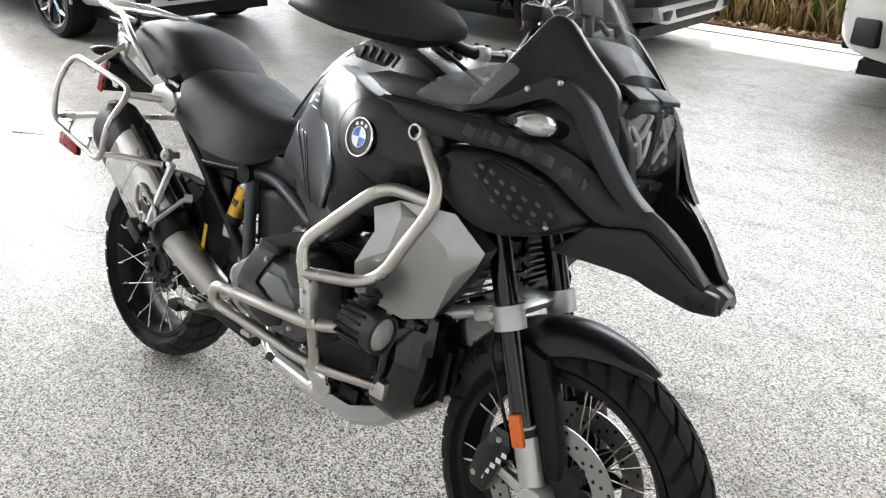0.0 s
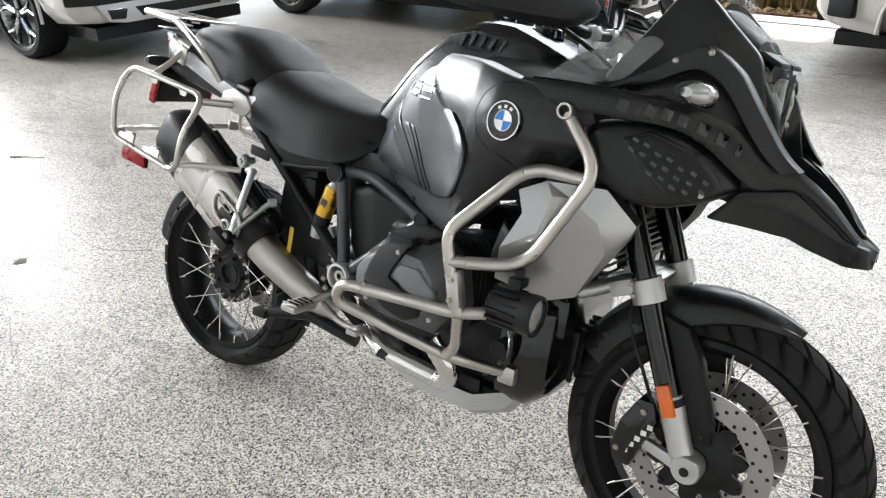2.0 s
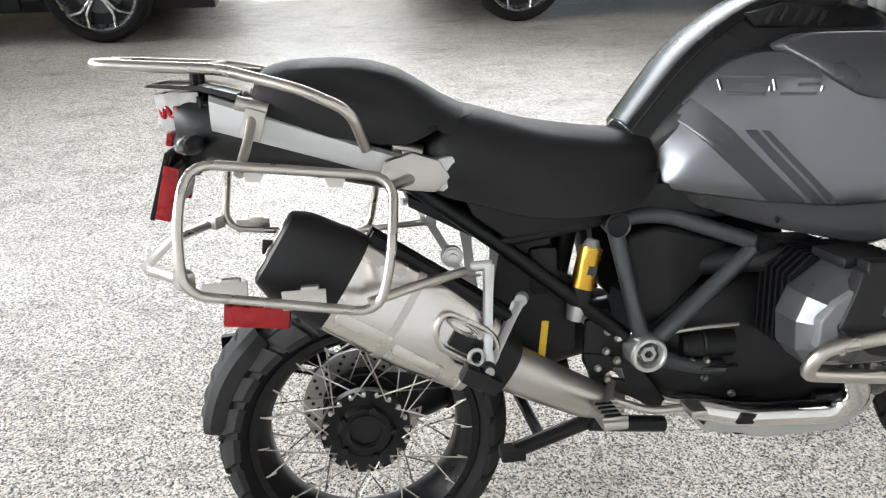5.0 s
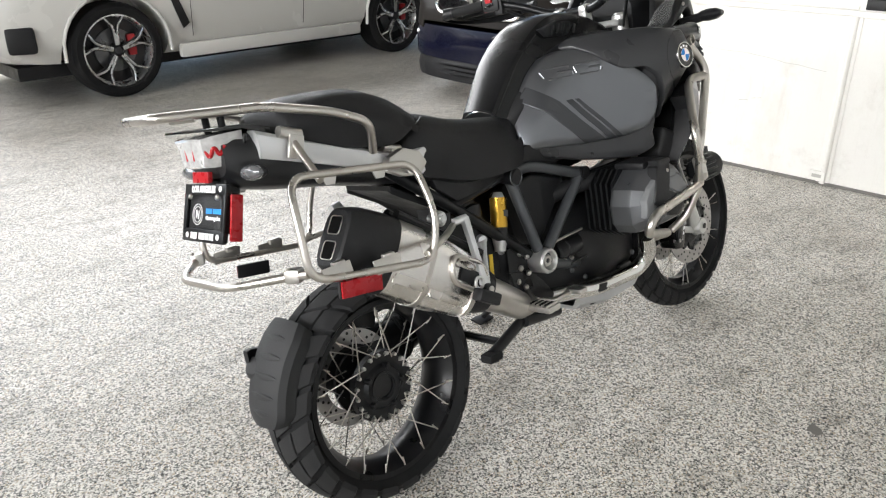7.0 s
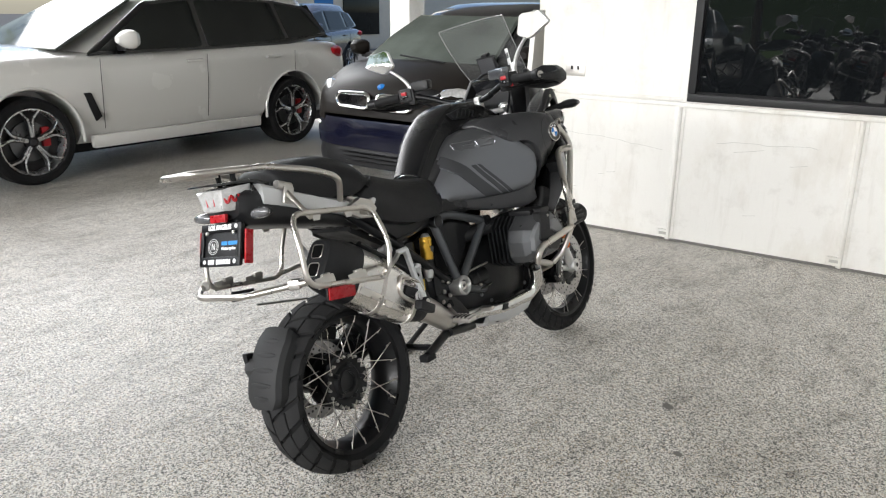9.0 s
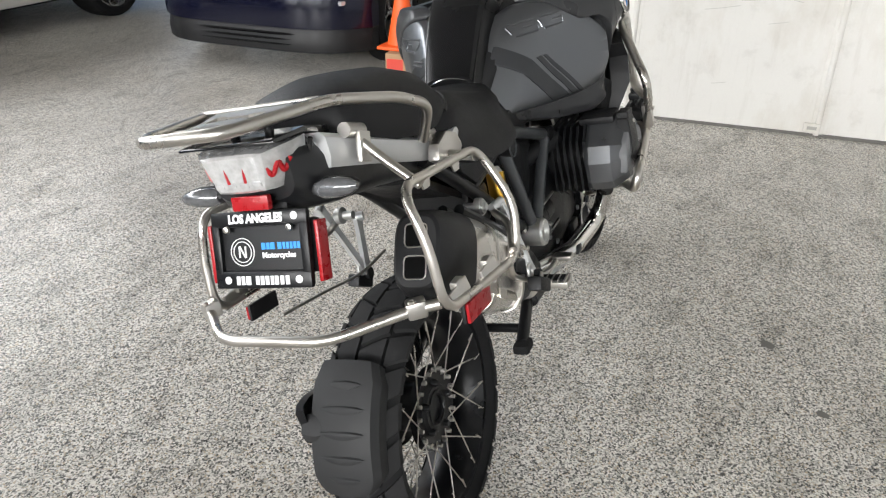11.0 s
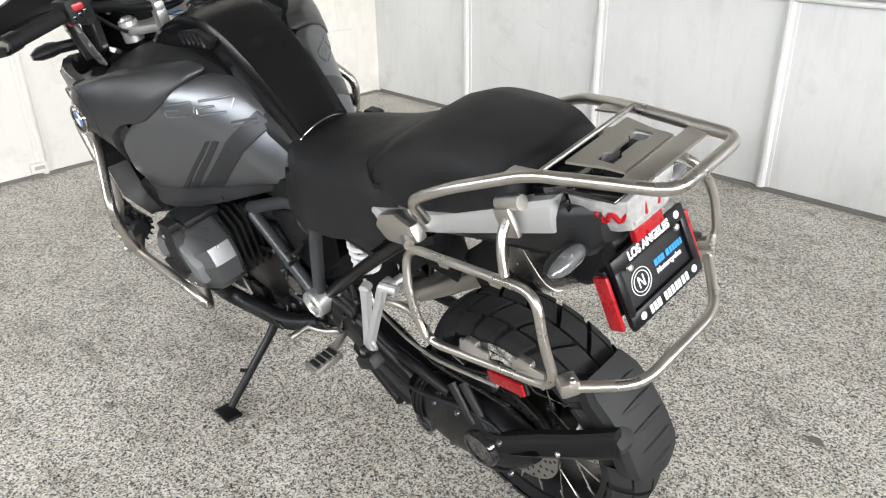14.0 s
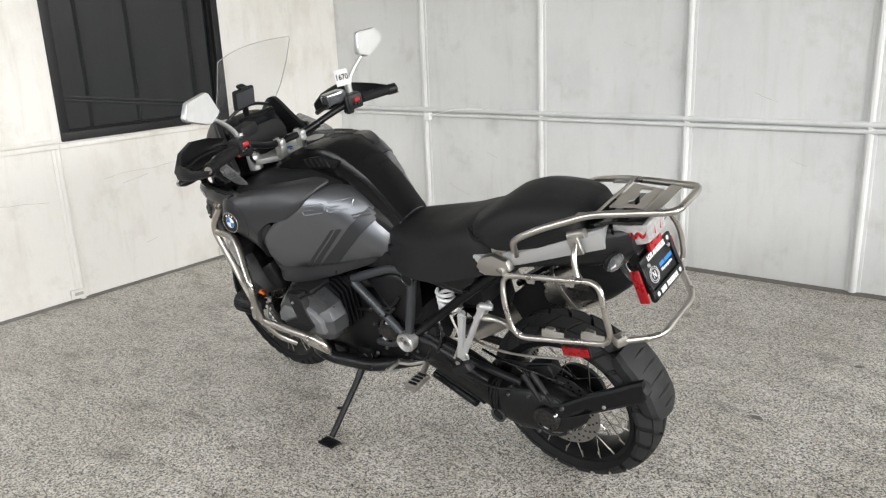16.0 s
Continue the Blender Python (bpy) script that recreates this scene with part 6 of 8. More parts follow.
# -- pannier hoops --
HR = dict(ur=(-0.242, -0.236, 0.906), um=(-0.264, -0.272, 0.822), dr=(-0.267, -0.278, 0.700), df=(0.048, -0.293, 0.648), fm=(0.072, -0.298, 0.752), uf=(0.086, -0.236, 0.864))
HL = dict(ur=(-0.232, 0.180, 0.880), um=(-0.246, 0.195, 0.80), dr=(-0.262, 0.194, 0.699), df=(0.050, 0.212, 0.657), fm=(0.074, 0.208, 0.76), uf=(0.090, 0.176, 0.842))
for H, s in ((HR, -1), (HL, 1)):
    hoop = add("pannier_hoop", tube([H["ur"], H["um"], H["dr"], H["df"], H["fm"], H["uf"]], 0.0085, 0.045, True, n=14), STEEL, "bent steel pannier hoop")
    yo = H["ur"][1]
    ym = (H["dr"][1] + H["df"][1]) / 2
    part("hoop_strut", tube([(-0.165, yo * 0.985, 0.882), (-0.150, s * 0.16, 0.935), (-0.145, s * 0.128, 0.965)], 0.0085, 0.03, n=12), STEEL, hoop)
    part("hoop_strut", joined(prism([(0.062, 0.850), (0.078, 0.880), (0.125, 0.893), (0.172, 0.876), (0.192, 0.845), (0.165, 0.818), (0.11, 0.826)], min(s * 0.140, s * 0.166), max(s * 0.140, s * 0.166), bevel=0.007), tube([(0.078, H["uf"][1], 0.848), (0.125, s * 0.15, 0.845)], 0.010, 0, n=10)), STEEL_DULL, hoop)
    part("hoop_strut", tube([(0.030, H["df"][1], 0.668), (0.12, s * (abs(H["df"][1]) - 0.03), 0.682), (0.205, s * 0.20, 0.680)], 0.0085, 0.04, n=12), STEEL, hoop)
    for x in (-0.20, -0.075):
        t = (x - H["dr"][0]) / (H["df"][0] - H["dr"][0])
        c = V(H["dr"]).lerp(V(H["df"]), t)
        part("pannier_latch", joined(box(c + V((0, s * -0.004, 0.010)), (0.072, 0.006, 0.032), 0.002, (14 * s, 0, 0)), box(c + V((0.01, s * -0.012, 0.024)), (0.030, 0.014, 0.014), 0.003)), STEEL_DULL, hoop)
    for t in (0.3, 0.7):
        c = V(H["ur"]).lerp(V(H["uf"]), t)
        part("pannier_tab", prism([(c.x - 0.02, c.z), (c.x + 0.022, c.z - 0.004), (c.x + 0.012, c.z - 0.026), (c.x - 0.01, c.z - 0.024)], c.y - s * 0.006 - 0.002, c.y - s * 0.006 + 0.002), STEEL_DULL, hoop)
    c = V(H["dr"]).lerp(V(H["df"]), 0.33)
    part("side_reflector", box(c + V((0.01, -0.002, -0.028) if s < 0 else (0.018, -0.003, -0.041)), (0.105, 0.007, 0.036) if s < 0 else (0.085, 0.006, 0.028), 0.003, (0, 7.5, 0)), RED_LENS, hoop, "red rectangular reflector under the hoop")
    part("reflector_back", box(c + V((0.01, 0.006, -0.028) if s < 0 else (0.018, -0.010, -0.040)), (0.108, 0.008, 0.038) if s < 0 else (0.090, 0.007, 0.034), 0.003, (0, 7.5, 0)), BLACK, hoop, "black reflector holder")
ub = add("rear_hoop_bar", tube([(-0.262, -0.270, 0.714), (-0.272, -0.234, 0.711), (-0.365, -0.107, 0.701), (-0.362, 0.107, 0.698), (-0.280, 0.19, 0.714), (-0.272, 0.195, 0.712)], 0.0095, 0.04, n=14), STEEL, "bent steel bar joining the pannier hoops")
for c in ((-0.272, -0.230, 0.711), (-0.279, 0.186, 0.715)):
    part("bar_clamp", box(c, (0.030, 0.034, 0.030), 0.006, (0, 0, 30 if c[1] < 0 else -30)), STEEL_DULL, ub)
    bolt((c[0] - 0.012, c[1], c[2] + 0.014), 0.006, 0.005, "z", 1, STEEL, ub)

# -- silencer on the right --
def along(p0, p1, t):
    return V(p0).lerp(V(p1), t)


E0, E1 = (0.282, -0.178, 0.480), (-0.116, -0.173, 0.738)
ED = (V(E1) - V(E0)).normalized()
EU = V((0, 1, 0)).cross(ED).normalized()
if EU.z < 0:
    EU = -EU


def muffler_ring(t, hy, hz, p=3.0, n=26, dy=0.0, dz=0.0):
    c = along(E0, E1, t) + V((0, dy, 0)) + EU * dz
    out = []
    for j in range(n):
        a = 2 * math.pi * j / n
        ca, sa = math.cos(a), math.sin(a)
        out.append(c + V((0, math.copysign(abs(ca) ** (2 / p), ca) * hy, 0)) + EU * math.copysign(abs(sa) ** (2 / p), sa) * hz)
    return out


muf = add("silencer", loft([muffler_ring(0.10, 0.046, 0.052), muffler_ring(0.16, 0.054, 0.082), muffler_ring(0.4, 0.058, 0.094), muffler_ring(0.76, 0.059, 0.092)]), SILENCER, "satin steel silencer with embossed heat shield")
part("end_cap", loft([muffler_ring(0.735, 0.0595, 0.093), muffler_ring(0.80, 0.060, 0.092), muffler_ring(0.96, 0.055, 0.082, 3.4), muffler_ring(1.02, 0.046, 0.070, 3.6), muffler_ring(1.03, 0.040, 0.064, 3.6)]), BLACK, muf, "black silencer end cap")
XM = Matrix.Translation(along(E0, E1, 1.031)) @ Matrix([[ED.x, 0, EU.x, 0], [ED.y, 1, EU.y, 0], [ED.z, 0, EU.z, 0], [0, 0, 0, 1]])
for dz in (-0.029, 0.029):
    ring = [(0.001, y, z + dz) for y, z in ((-0.022, -0.021), (0.022, -0.021), (0.022, 0.021), (-0.022, 0.021))]
    part("outlet_rim", moved(tube(ring, 0.0013, 0.010, True, n=8), XM), STEEL, muf)
    # solid block: the shade of the open bore is its colour
    part("outlet", moved(box((-0.003, 0, dz), (0.010, 0.040, 0.038), 0.004), XM), BORE_DARK, muf, "exhaust outlet with the bore's darkness painted black")
# shield: raised plates on the outer face
SM = Matrix([[ED.x, 0, EU.x, 0], [ED.y, 1, EU.y, 0], [ED.z, 0, EU.z, 0], [0, 0, 0, 1]])
for t, du, sz in ((0.60, -0.045, (0.110, 0.006, 0.024)), (0.36, -0.052, (0.10, 0.006, 0.020))):
    c = along(E0, E1, t) + V((0, -0.0555, 0)) + EU * du
    part("shield_pad", moved(box((0, 0, 0), sz, 0.003), Matrix.Translation(c) @ SM), STEEL, muf)
sc_ = along(E0, E1, 0.235) + V((0, -0.060, 0)) + EU * 0.024
part("shield_frame", moved(tube([(x, 0, z) for x, z in ((-0.062, -0.034), (0.040, -0.034), (0.064, -0.006), (0.064, 0.030), (-0.030, 0.036), (-0.062, 0.010))], 0.006, 0.02, True, n=8), Matrix.Translation(sc_) @ SM), STEEL, muf, "raised frame of the heat shield")
part("shield_slot", moved(box((-0.012, 0, -0.006), (0.082, 0.006, 0.034), 0.003), Matrix.Translation(sc_ + V((0, 0.001, 0))) @ SM), BLACK, muf, "dark slot in the heat shield")
part("shield_eye", moved(tube([(0.020 + 0.030 * math.cos(t), -0.003, 0.018 + 0.009 * math.sin(t)) for t in [2 * math.pi * k / 16 for k in range(16)]], 0.0028, 0, True, n=6), Matrix.Translation(sc_) @ SM), STEEL, muf)
part("band_clamp", loft([muffler_ring(0.135, 0.056, 0.080), muffler_ring(0.165, 0.057, 0.084)]), STEEL_DULL, muf)
part("band_clamp", loft([muffler_ring(0.485, 0.0592, 0.0950), muffler_ring(0.515, 0.0592, 0.0950)]), STEEL_DULL, muf)
for dy in (-0.020, 0.016):
    part("edge_strip", tube([along(E0, E1, 0.10) + EU * 0.090 + V((0, dy, 0)), along(E0, E1, 0.74) + EU * 0.099 + V((0, dy, 0))], 0.012, 0, n=8), BLACK_SATIN, muf)
part("inner_shield", prism([tuple((along(E0, E1, t) + EU * d).xz) for t, d in ((0.0, -0.05), (0.02, 0.07), (0.36, 0.088), (0.46, -0.088), (0.35, -0.086))], -0.124, -0.120), BLACK, muf, "black inner heat shield")
part("heat_guard", loft([muffler_ring(0.0, 0.052, 0.056, 2.6), muffler_ring(0.06, 0.056, 0.064, 2.8), muffler_ring(0.125, 0.055, 0.064, 2.8)]), BLACK, muf, "black clamp guard")
add("link_pipe", tube([along(E0, E1, 0.02), (0.36, -0.168, 0.434), (0.46, -0.140, 0.372), (0.52, -0.11, 0.345)], (0.047, 0.036), 0.10, n=20), STEEL_DULL, "satin steel link pipe")
for s in (-1, 1):
    y = s * 0.105
    # left pipe is chrome too; black metal paints in its shade
    add("header_pipe", tube([(0.93, s * 0.27, 0.45), (0.98, s * 0.24, 0.375), (0.95, s * 0.21, 0.328), (0.76, s * 0.19, 0.330), (0.69, s * 0.16, 0.338), (0.60, s * 0.09, 0.338)], 0.0245, 0.06, n=16), CHROME if s < 0 else BLACK_METAL, "exhaust header pipe")
    add("header_shield", prism([(0.74, 0.322), (0.93, 0.308), (0.97, 0.322), (0.93, 0.332), (0.75, 0.345)], s * 0.165, s * 0.215, bevel=0.006), BLACK_METAL)

# -- engine --
add("crankcase", joined(loft([super_ring(x, 0, z, hy, hz, 4, 24) for x, z, hy, hz in ((0.58, 0.44, 0.10, 0.10), (0.66, 0.45, 0.135, 0.15), (0.85, 0.46, 0.15, 0.18), (1.03, 0.46, 0.145, 0.17), (1.10, 0.45, 0.12, 0.12))])), BLACK_METAL, "black cast engine case", None, 50)
add("front_cover", joined(loft([super_ring(x, 0, z, hy, hz, 4.5, 24) for x, z, hy, hz in ((1.05, 0.44, 0.16, 0.15), (1.12, 0.45, 0.165, 0.155), (1.17, 0.47, 0.15, 0.13), (1.195, 0.49, 0.11, 0.09))]), box((1.15, -0.10, 0.545), (0.09, 0.08, 0.10), 0.012), box((1.15, 0.10, 0.545), (0.09, 0.08, 0.10), 0.012)), BLACK_GLOSS, "black engine front cover")
for k in range(5):
    add("cooling_fin", box((1.199, -0.08 + 0.04 * k, 0.44), (0.012, 0.007, 0.12), 0.002), BLACK_METAL)
for s in (-1, 1):
    cyl = new("cylinder")
    cyl.parent = bike
    tagged(cyl, label="boxer cylinder with black fins and grey head cover")
    for k in range(6):
        y = 0.165 + 0.019 * k
        part("cylinder_fin", prism([(0.80, 0.515), (0.80, 0.655), (0.84, 0.69), (0.99, 0.69), (1.03, 0.65), (1.03, 0.52), (1.0, 0.49), (0.84, 0.49)], s * (y - 0.0035), s * (y + 0.0035)), BLACK_METAL, cyl)
    part("barrel", tube([(0.915, s * 0.14, 0.585), (0.915, s * 0.29, 0.585)], 0.085, 0, n=24), BLACK_METAL, cyl)
    o = [(0.776, 0.540), (0.772, 0.595), (0.790, 0.640), (0.844, 0.678), (0.880, 0.702), (0.975, 0.692), (1.020, 0.650), (1.036, 0.572), (0.985, 0.502), (0.860, 0.502), (0.798, 0.512)]
    ox, oz = 0.908, 0.598
    fy = lambda x, z: 0.386 - 0.9 * (x - 0.912) ** 2 - 1.8 * (z - 0.598) ** 2
    rings = [[V((ox + (x - ox) * k, s * y, oz + (z - oz) * k)) for x, z in densify(o, 0.03)] for k, y in ((0.96, 0.262), (1.0, 0.272), (1.0, 0.318), (0.985, 0.332))]
    rings += [[V((ox + (x - ox) * k, s * (fy(ox + (x - ox) * k, oz + (z - oz) * k) - d), oz + (z - oz) * k)) for x, z in densify(o, 0.03)] for k, d in ((0.80, 0.006), (0.74, 0.0), (0.5, 0.0), (0.2, 0.0))]
    head = part("head_cover", loft(rings), GUNMETAL, cyl, "faceted grey cylinder head cover", 22)
    part("cover_inlay", shell([(0.896, 0.622), (0.914, 0.650), (0.960, 0.650), (1.006, 0.610), (1.010, 0.575), (0.978, 0.582)], fy, s, 0.02, 0.004, 0.02, 0.004, 0.008), GREY_COVER, head, "lighter grey inlay")
    part("cover_inlay", shell([(0.792, 0.556), (0.792, 0.608), (0.814, 0.638), (0.862, 0.668), (0.816, 0.594), (0.826, 0.562)], fy, s, 0.02, 0.004, 0.02, 0.002, 0.006), GREY_COVER, head, "lighter grey inlay")
    for q in ([(0.868, 0.708), (0.930, 0.706), (0.938, 0.690), (0.868, 0.676)], [(0.862, 0.692), (0.928, 0.690), (0.896, 0.630), (0.884, 0.586), (0.819, 0.594), (0.832, 0.628)], [(0.819, 0.597), (0.890, 0.618), (0.978, 0.576), (0.974, 0.548), (0.937, 0.530), (0.884, 0.543)]):
        part("cover_brace", shell(q, lambda x, z: fy(x, min(z, 0.69)) + 0.002, s, 0.03, 0.003, 0.015, 0.005, 0.006), BLACK, head, "black cover brace")
    for c in ((0.905, 0.672), (0.832, 0.552), (1.000, 0.552)):
        bolt((c[0], s * (fy(*c) + 0.004), c[1]), 0.006, 0.005, "y", s, STEEL_DULL, head)
    cyl.matrix_basis = pose(-0.012, -0.030, 0) if s > 0 else pose(-0.006, 0, -0.012)
    part("plug_cover", box((0.90, s * 0.29, 0.695), (0.10, 0.10, 0.022), 0.010), BLACK, cyl)
    part("intake", tube([(0.84, s * 0.17, 0.66), (0.74, s * 0.12, 0.65), (0.64, s * 0.08, 0.63)], 0.026, 0.06, n=14), BLACK, cyl)
    add("starter_cover", tube([(0.645, s * 0.06, 0.455), (0.80, s * 0.10, 0.47)], 0.040, 0, n=20), BLACK_METAL)
    add("engine_hose", tube([(0.66, s * 0.11, 0.53), (0.72, s * 0.125, 0.535), (0.79, s * 0.13, 0.52), (0.83, s * 0.14, 0.47)], 0.008, 0.04, n=8), BLACK)
    add("engine_hose", tube([(1.06, s * 0.17, 0.36), (1.10, s * 0.18, 0.46), (1.06, s * 0.19, 0.56)], 0.009, 0.04, n=8), BLACK_GLOSS)
    for c in ((0.70, 0.40), (0.76, 0.36), (1.02, 0.36), (1.06, 0.42)):
        bolt((c[0], s * 0.148, c[1]), 0.008, 0.007, "y", s, GUNMETAL)
    add("drain_plug", tube([(1.06, s * 0.15, 0.44), (1.06, s * 0.185, 0.44)], 0.022, 0, n=18), BLACK_METAL)
add("skid_plate", joined(loft([[V((x, y * w, z + 0.02 * (abs(y) > 0.9))) for y in (-1, -0.8, -0.3, 0.3, 0.8, 1)] + [V((x, y * w, z + 0.012 + 0.05 * (abs(y) > 0.9))) for y in (1, 0.8, 0.3, -0.3, -0.8, -1)] for x, z, w in ((0.72, 0.262, 0.15), (0.85, 0.238, 0.165), (1.0, 0.236, 0.160), (1.08, 0.268, 0.145), (1.135, 0.345, 0.12))])), ALU, "silver aluminium skid plate")
both("skid_mount", lambda s: box((0.98, s * 0.14, 0.30), (0.06, 0.02, 0.07), 0.006), BLACK_METAL)
both("skid_mount", lambda s: box((0.80, s * 0.14, 0.30), (0.05, 0.02, 0.08), 0.006), BLACK_METAL)

# -- frame tubes --
CARRIERS = {-1: ((0.250, 0.200, 0.688), (0.310, 0.186, 0.612), (0.234, 0.252, 0.512)), 1: ((0.160, 0.208, 0.735), (0.270, 0.186, 0.664), (0.288, 0.212, 0.502))}  # upper ends and foot of the pillion footrest carriers
for s in (-1, 1):
    fr_ = new("frame_side")
    fr_.parent = bike
    tagged(fr_, label="dark grey tubular trellis frame side")
    a, b, c = (0.568, s * 0.155, 0.474), (0.506, s * 0.128, 0.738), (0.796, s * 0.152, 0.676)
    part("frame_tube", tube([a, b], 0.0165, 0, n=14), FRAME_GREY, fr_)
    part("frame_tube", tube([b, (0.60, s * 0.125, 0.745), c], 0.0165, 0.06, n=14), FRAME_GREY, fr_)
    part("frame_tube", tube([a, c], 0.0165, 0, n=14), FRAME_GREY, fr_)
    part("frame_tube", tube([a, (0.66, s * 0.15, 0.432), (0.74, s * 0.14, 0.415)], 0.0165, 0.03, n=14), FRAME_GREY, fr_)
    part("tube_socket", tube([(0.506, s * 0.10, 0.740), (0.506, s * 0.158, 0.732)], 0.0245, 0, n=22), BLACK_SATIN, fr_)
    part("socket_bore", tube([(0.506, s * 0.150, 0.734), (0.506, s * 0.1595, 0.7325)], 0.0195, 0, n=22), BLACK, fr_)
    part("socket_rim", tube([(0.506 + 0.0235 * math.cos(t), s * 0.158, 0.7325 + 0.0235 * math.sin(t)) for t in [2 * math.pi * k / 20 for k in range(20)]], 0.0022, 0, True, n=6), FRAME_GREY, fr_)
    part("tube_socket", tube([(0.800, s * 0.12, 0.676), (0.800, s * 0.172, 0.676)], 0.021, 0, n=20), BLACK_SATIN, fr_)
    part("socket_bore", tube([(0.800, s * 0.168, 0.676), (0.800, s * 0.1735, 0.676)], 0.016, 0, n=20), BLACK, fr_)
    # swing-arm pivot cap
    cap = part("pivot_cap", lathe([(0.0, s * 0.160), (0.019, s * 0.162), (0.0255, s * 0.174), (0.0265, s * 0.182), (0.029, s * 0.185), (0.034, s * 0.184), (0.037, s * 0.178), (0.037, s * 0.13), (0, s * 0.13)], (0.568, 0, 0.474), n=36), ALU_CAST, fr_, "pale dished pivot cap", 25)
    part("pivot_nut", lathe([(0.0085, s * 0.176), (0.0165, s * 0.176), (0.018, s * 0.173), (0.018, s * 0.16), (0.0085, s * 0.16)], (0.568, 0, 0.474), n=6, caps=True), STEEL_DULL, cap, "", 15)
    part("pivot_bore", lathe([(0, s * 0.168), (0.009, s * 0.168), (0.009, s * 0.16), (0, s * 0.16)], (0.568, 0, 0.474), n=16), BLACK, cap)
    part("rear_frame_tube", tube([(0.10, s * 0.11, 0.845), (0.30, s * 0.125, 0.692), (0.535, s * 0.135, 0.500)], 0.0155, 0.02, n=12), BLACK_SATIN, fr_)
    part("rear_frame_tube", tube([(0.506, s * 0.125, 0.742), (0.40, s * 0.122, 0.722), (0.27, s * 0.125, 0.708)], 0.011, 0.03, n=12), BLACK_SATIN, fr_)
    part("gusset", prism([(0.455, 0.535), (0.50, 0.555), (0.545, 0.50), (0.53, 0.44), (0.475, 0.40), (0.45, 0.45)], s * 0.118, s * 0.130, bevel=0.003), BLACK_METAL, fr_)
    for c in ((0.50, 0.512), (0.497, 0.47), (0.48, 0.435)):
        bolt((c[0], s * 0.131, c[1]), 0.0085, 0.007, "y", s, STEEL_DULL, fr_)
    part("knob_washer", lathe([(0, s * 0.012), (0.008, s * 0.012), (0.009, s * 0.006), (0.0155, s * 0.006), (0.0165, s * 0.002), (0.019, s * 0.002), (0.020, -s * 0.004), (0.020, -s * 0.012), (0.010, -s * 0.016), (0.010, -s * 0.04), (0, -s * 0.04)], (0.187, s * 0.180, 0.702), n=24), ALU_CAST, fr_, "round pannier mount knob", 20)
    # side covers of the airbox
    add("airbox_cover", shell([(0.528, 0.700), (0.60, 0.722), (0.765, 0.676), (0.70, 0.61), (0.585, 0.505), (0.552, 0.54)], lambda x, z: 0.134 - 0.1 * abs(x - 0.63), s, 0.05, 0.012, 0.02, 0, 0.02), BLACK, "black side cover inside the frame triangle")
    # passenger foot-rest carriers
    def flat_bar(pts):
        return loft([[V((x + dx * w, s * (y + dy), z + 0.25 * dx * w)) for dx, dy in ((-1, -0.007), (-0.8, 0.006), (-0.2, 0.008), (0.2, 0.008), (0.8, 0.006), (1, -0.007))] for x, y, z, w in pts])
    ca, cb_, cf = CARRIERS[s]
    pc = add("footrest_carrier", joined(flat_bar([(*V(ca).lerp(V(cf), t), w) for t, w in ((0, 0.011), (0.3, 0.009), (0.8, 0.009), (1.0, 0.013))]),
                                        flat_bar([(*V(cb_).lerp(V(cf), t), w) for t, w in ((0, 0.014), (0.3, 0.011), (0.8, 0.012), (1.0, 0.014))]),
                                        tube([(ca[0] - 0.03, s * (ca[1] - 0.012), ca[2] - 0.004), (ca[0] + 0.006, s * ca[1], ca[2])], 0.010, 0, n=12),
                                        tube([(cb_[0] + 0.008, s * (cb_[1] - 0.014), cb_[2]), (cb_[0], s * (cb_[1] + 0.004), cb_[2])], 0.012, 0, n=12)), RAIL_SILVER, "pale cast pillion footrest carrier")
    part("carrier_eye", tube([(cf[0] - 0.020 + 0.013 * math.cos(t), s * cf[1], cf[2] + 0.022 + 0.015 * math.sin(t)) for t in [2 * math.pi * k / 14 for k in range(14)]], 0.0042, 0, True, n=7), ALU_CAST, pc)
    part("folded_peg", joined(box((cf[0] - 0.016, s * (cf[1] + 0.014), cf[2] - 0.014), (0.074, 0.034, 0.032), 0.007, (0, 30, 0)), tube([(cf[0], s * (cf[1] - 0.012), cf[2]), (cf[0], s * (cf[1] + 0.016), cf[2])], 0.015, 0, n=14)), BLACK, pc)
    part("peg_pivot", tube([(cf[0], s * (cf[1] + 0.014), cf[2]), (cf[0], s * (cf[1] + 0.019), cf[2])], 0.009, 0, n=12), STEEL_DULL, pc)
    # rider foot-rest
    px_, py_ = (0.475, 0.215) if s < 0 else (0.488, 0.238)
    pg = add("rider_footrest", joined(box((px_, s * py_, 0.372), (0.05, 0.085, 0.018), 0.005), tube([(0.51, s * 0.13, 0.40), (px_ + 0.003, s * (py_ - 0.025), 0.374)], 0.010, 0.01, n=10)), STEEL_DULL, "toothed steel footrest")
    part("peg_rubber", box((px_, s * py_, 0.380), (0.034, 0.070, 0.012), 0.003), RUBBER, pg, "black rubber pad")
    for k in range(5):
        part("peg_tooth", box((px_, s * (py_ - 0.034 + 0.017 * k), 0.383), (0.051, 0.004, 0.009), 0.001), STEEL_DULL, pg)
    add("footrest_plate", cut(prism([(0.45, 0.47), (0.53, 0.455), (0.585, 0.405), (0.63, 0.345), (0.61, 0.33), (0.54, 0.37), (0.47, 0.395)], s * 0.118, s * 0.134, bevel=0.002), [prism([(0.49, 0.44), (0.53, 0.43), (0.54, 0.40), (0.50, 0.41)], -0.3, 0.3)]), BLACK_METAL, "black footrest plate")
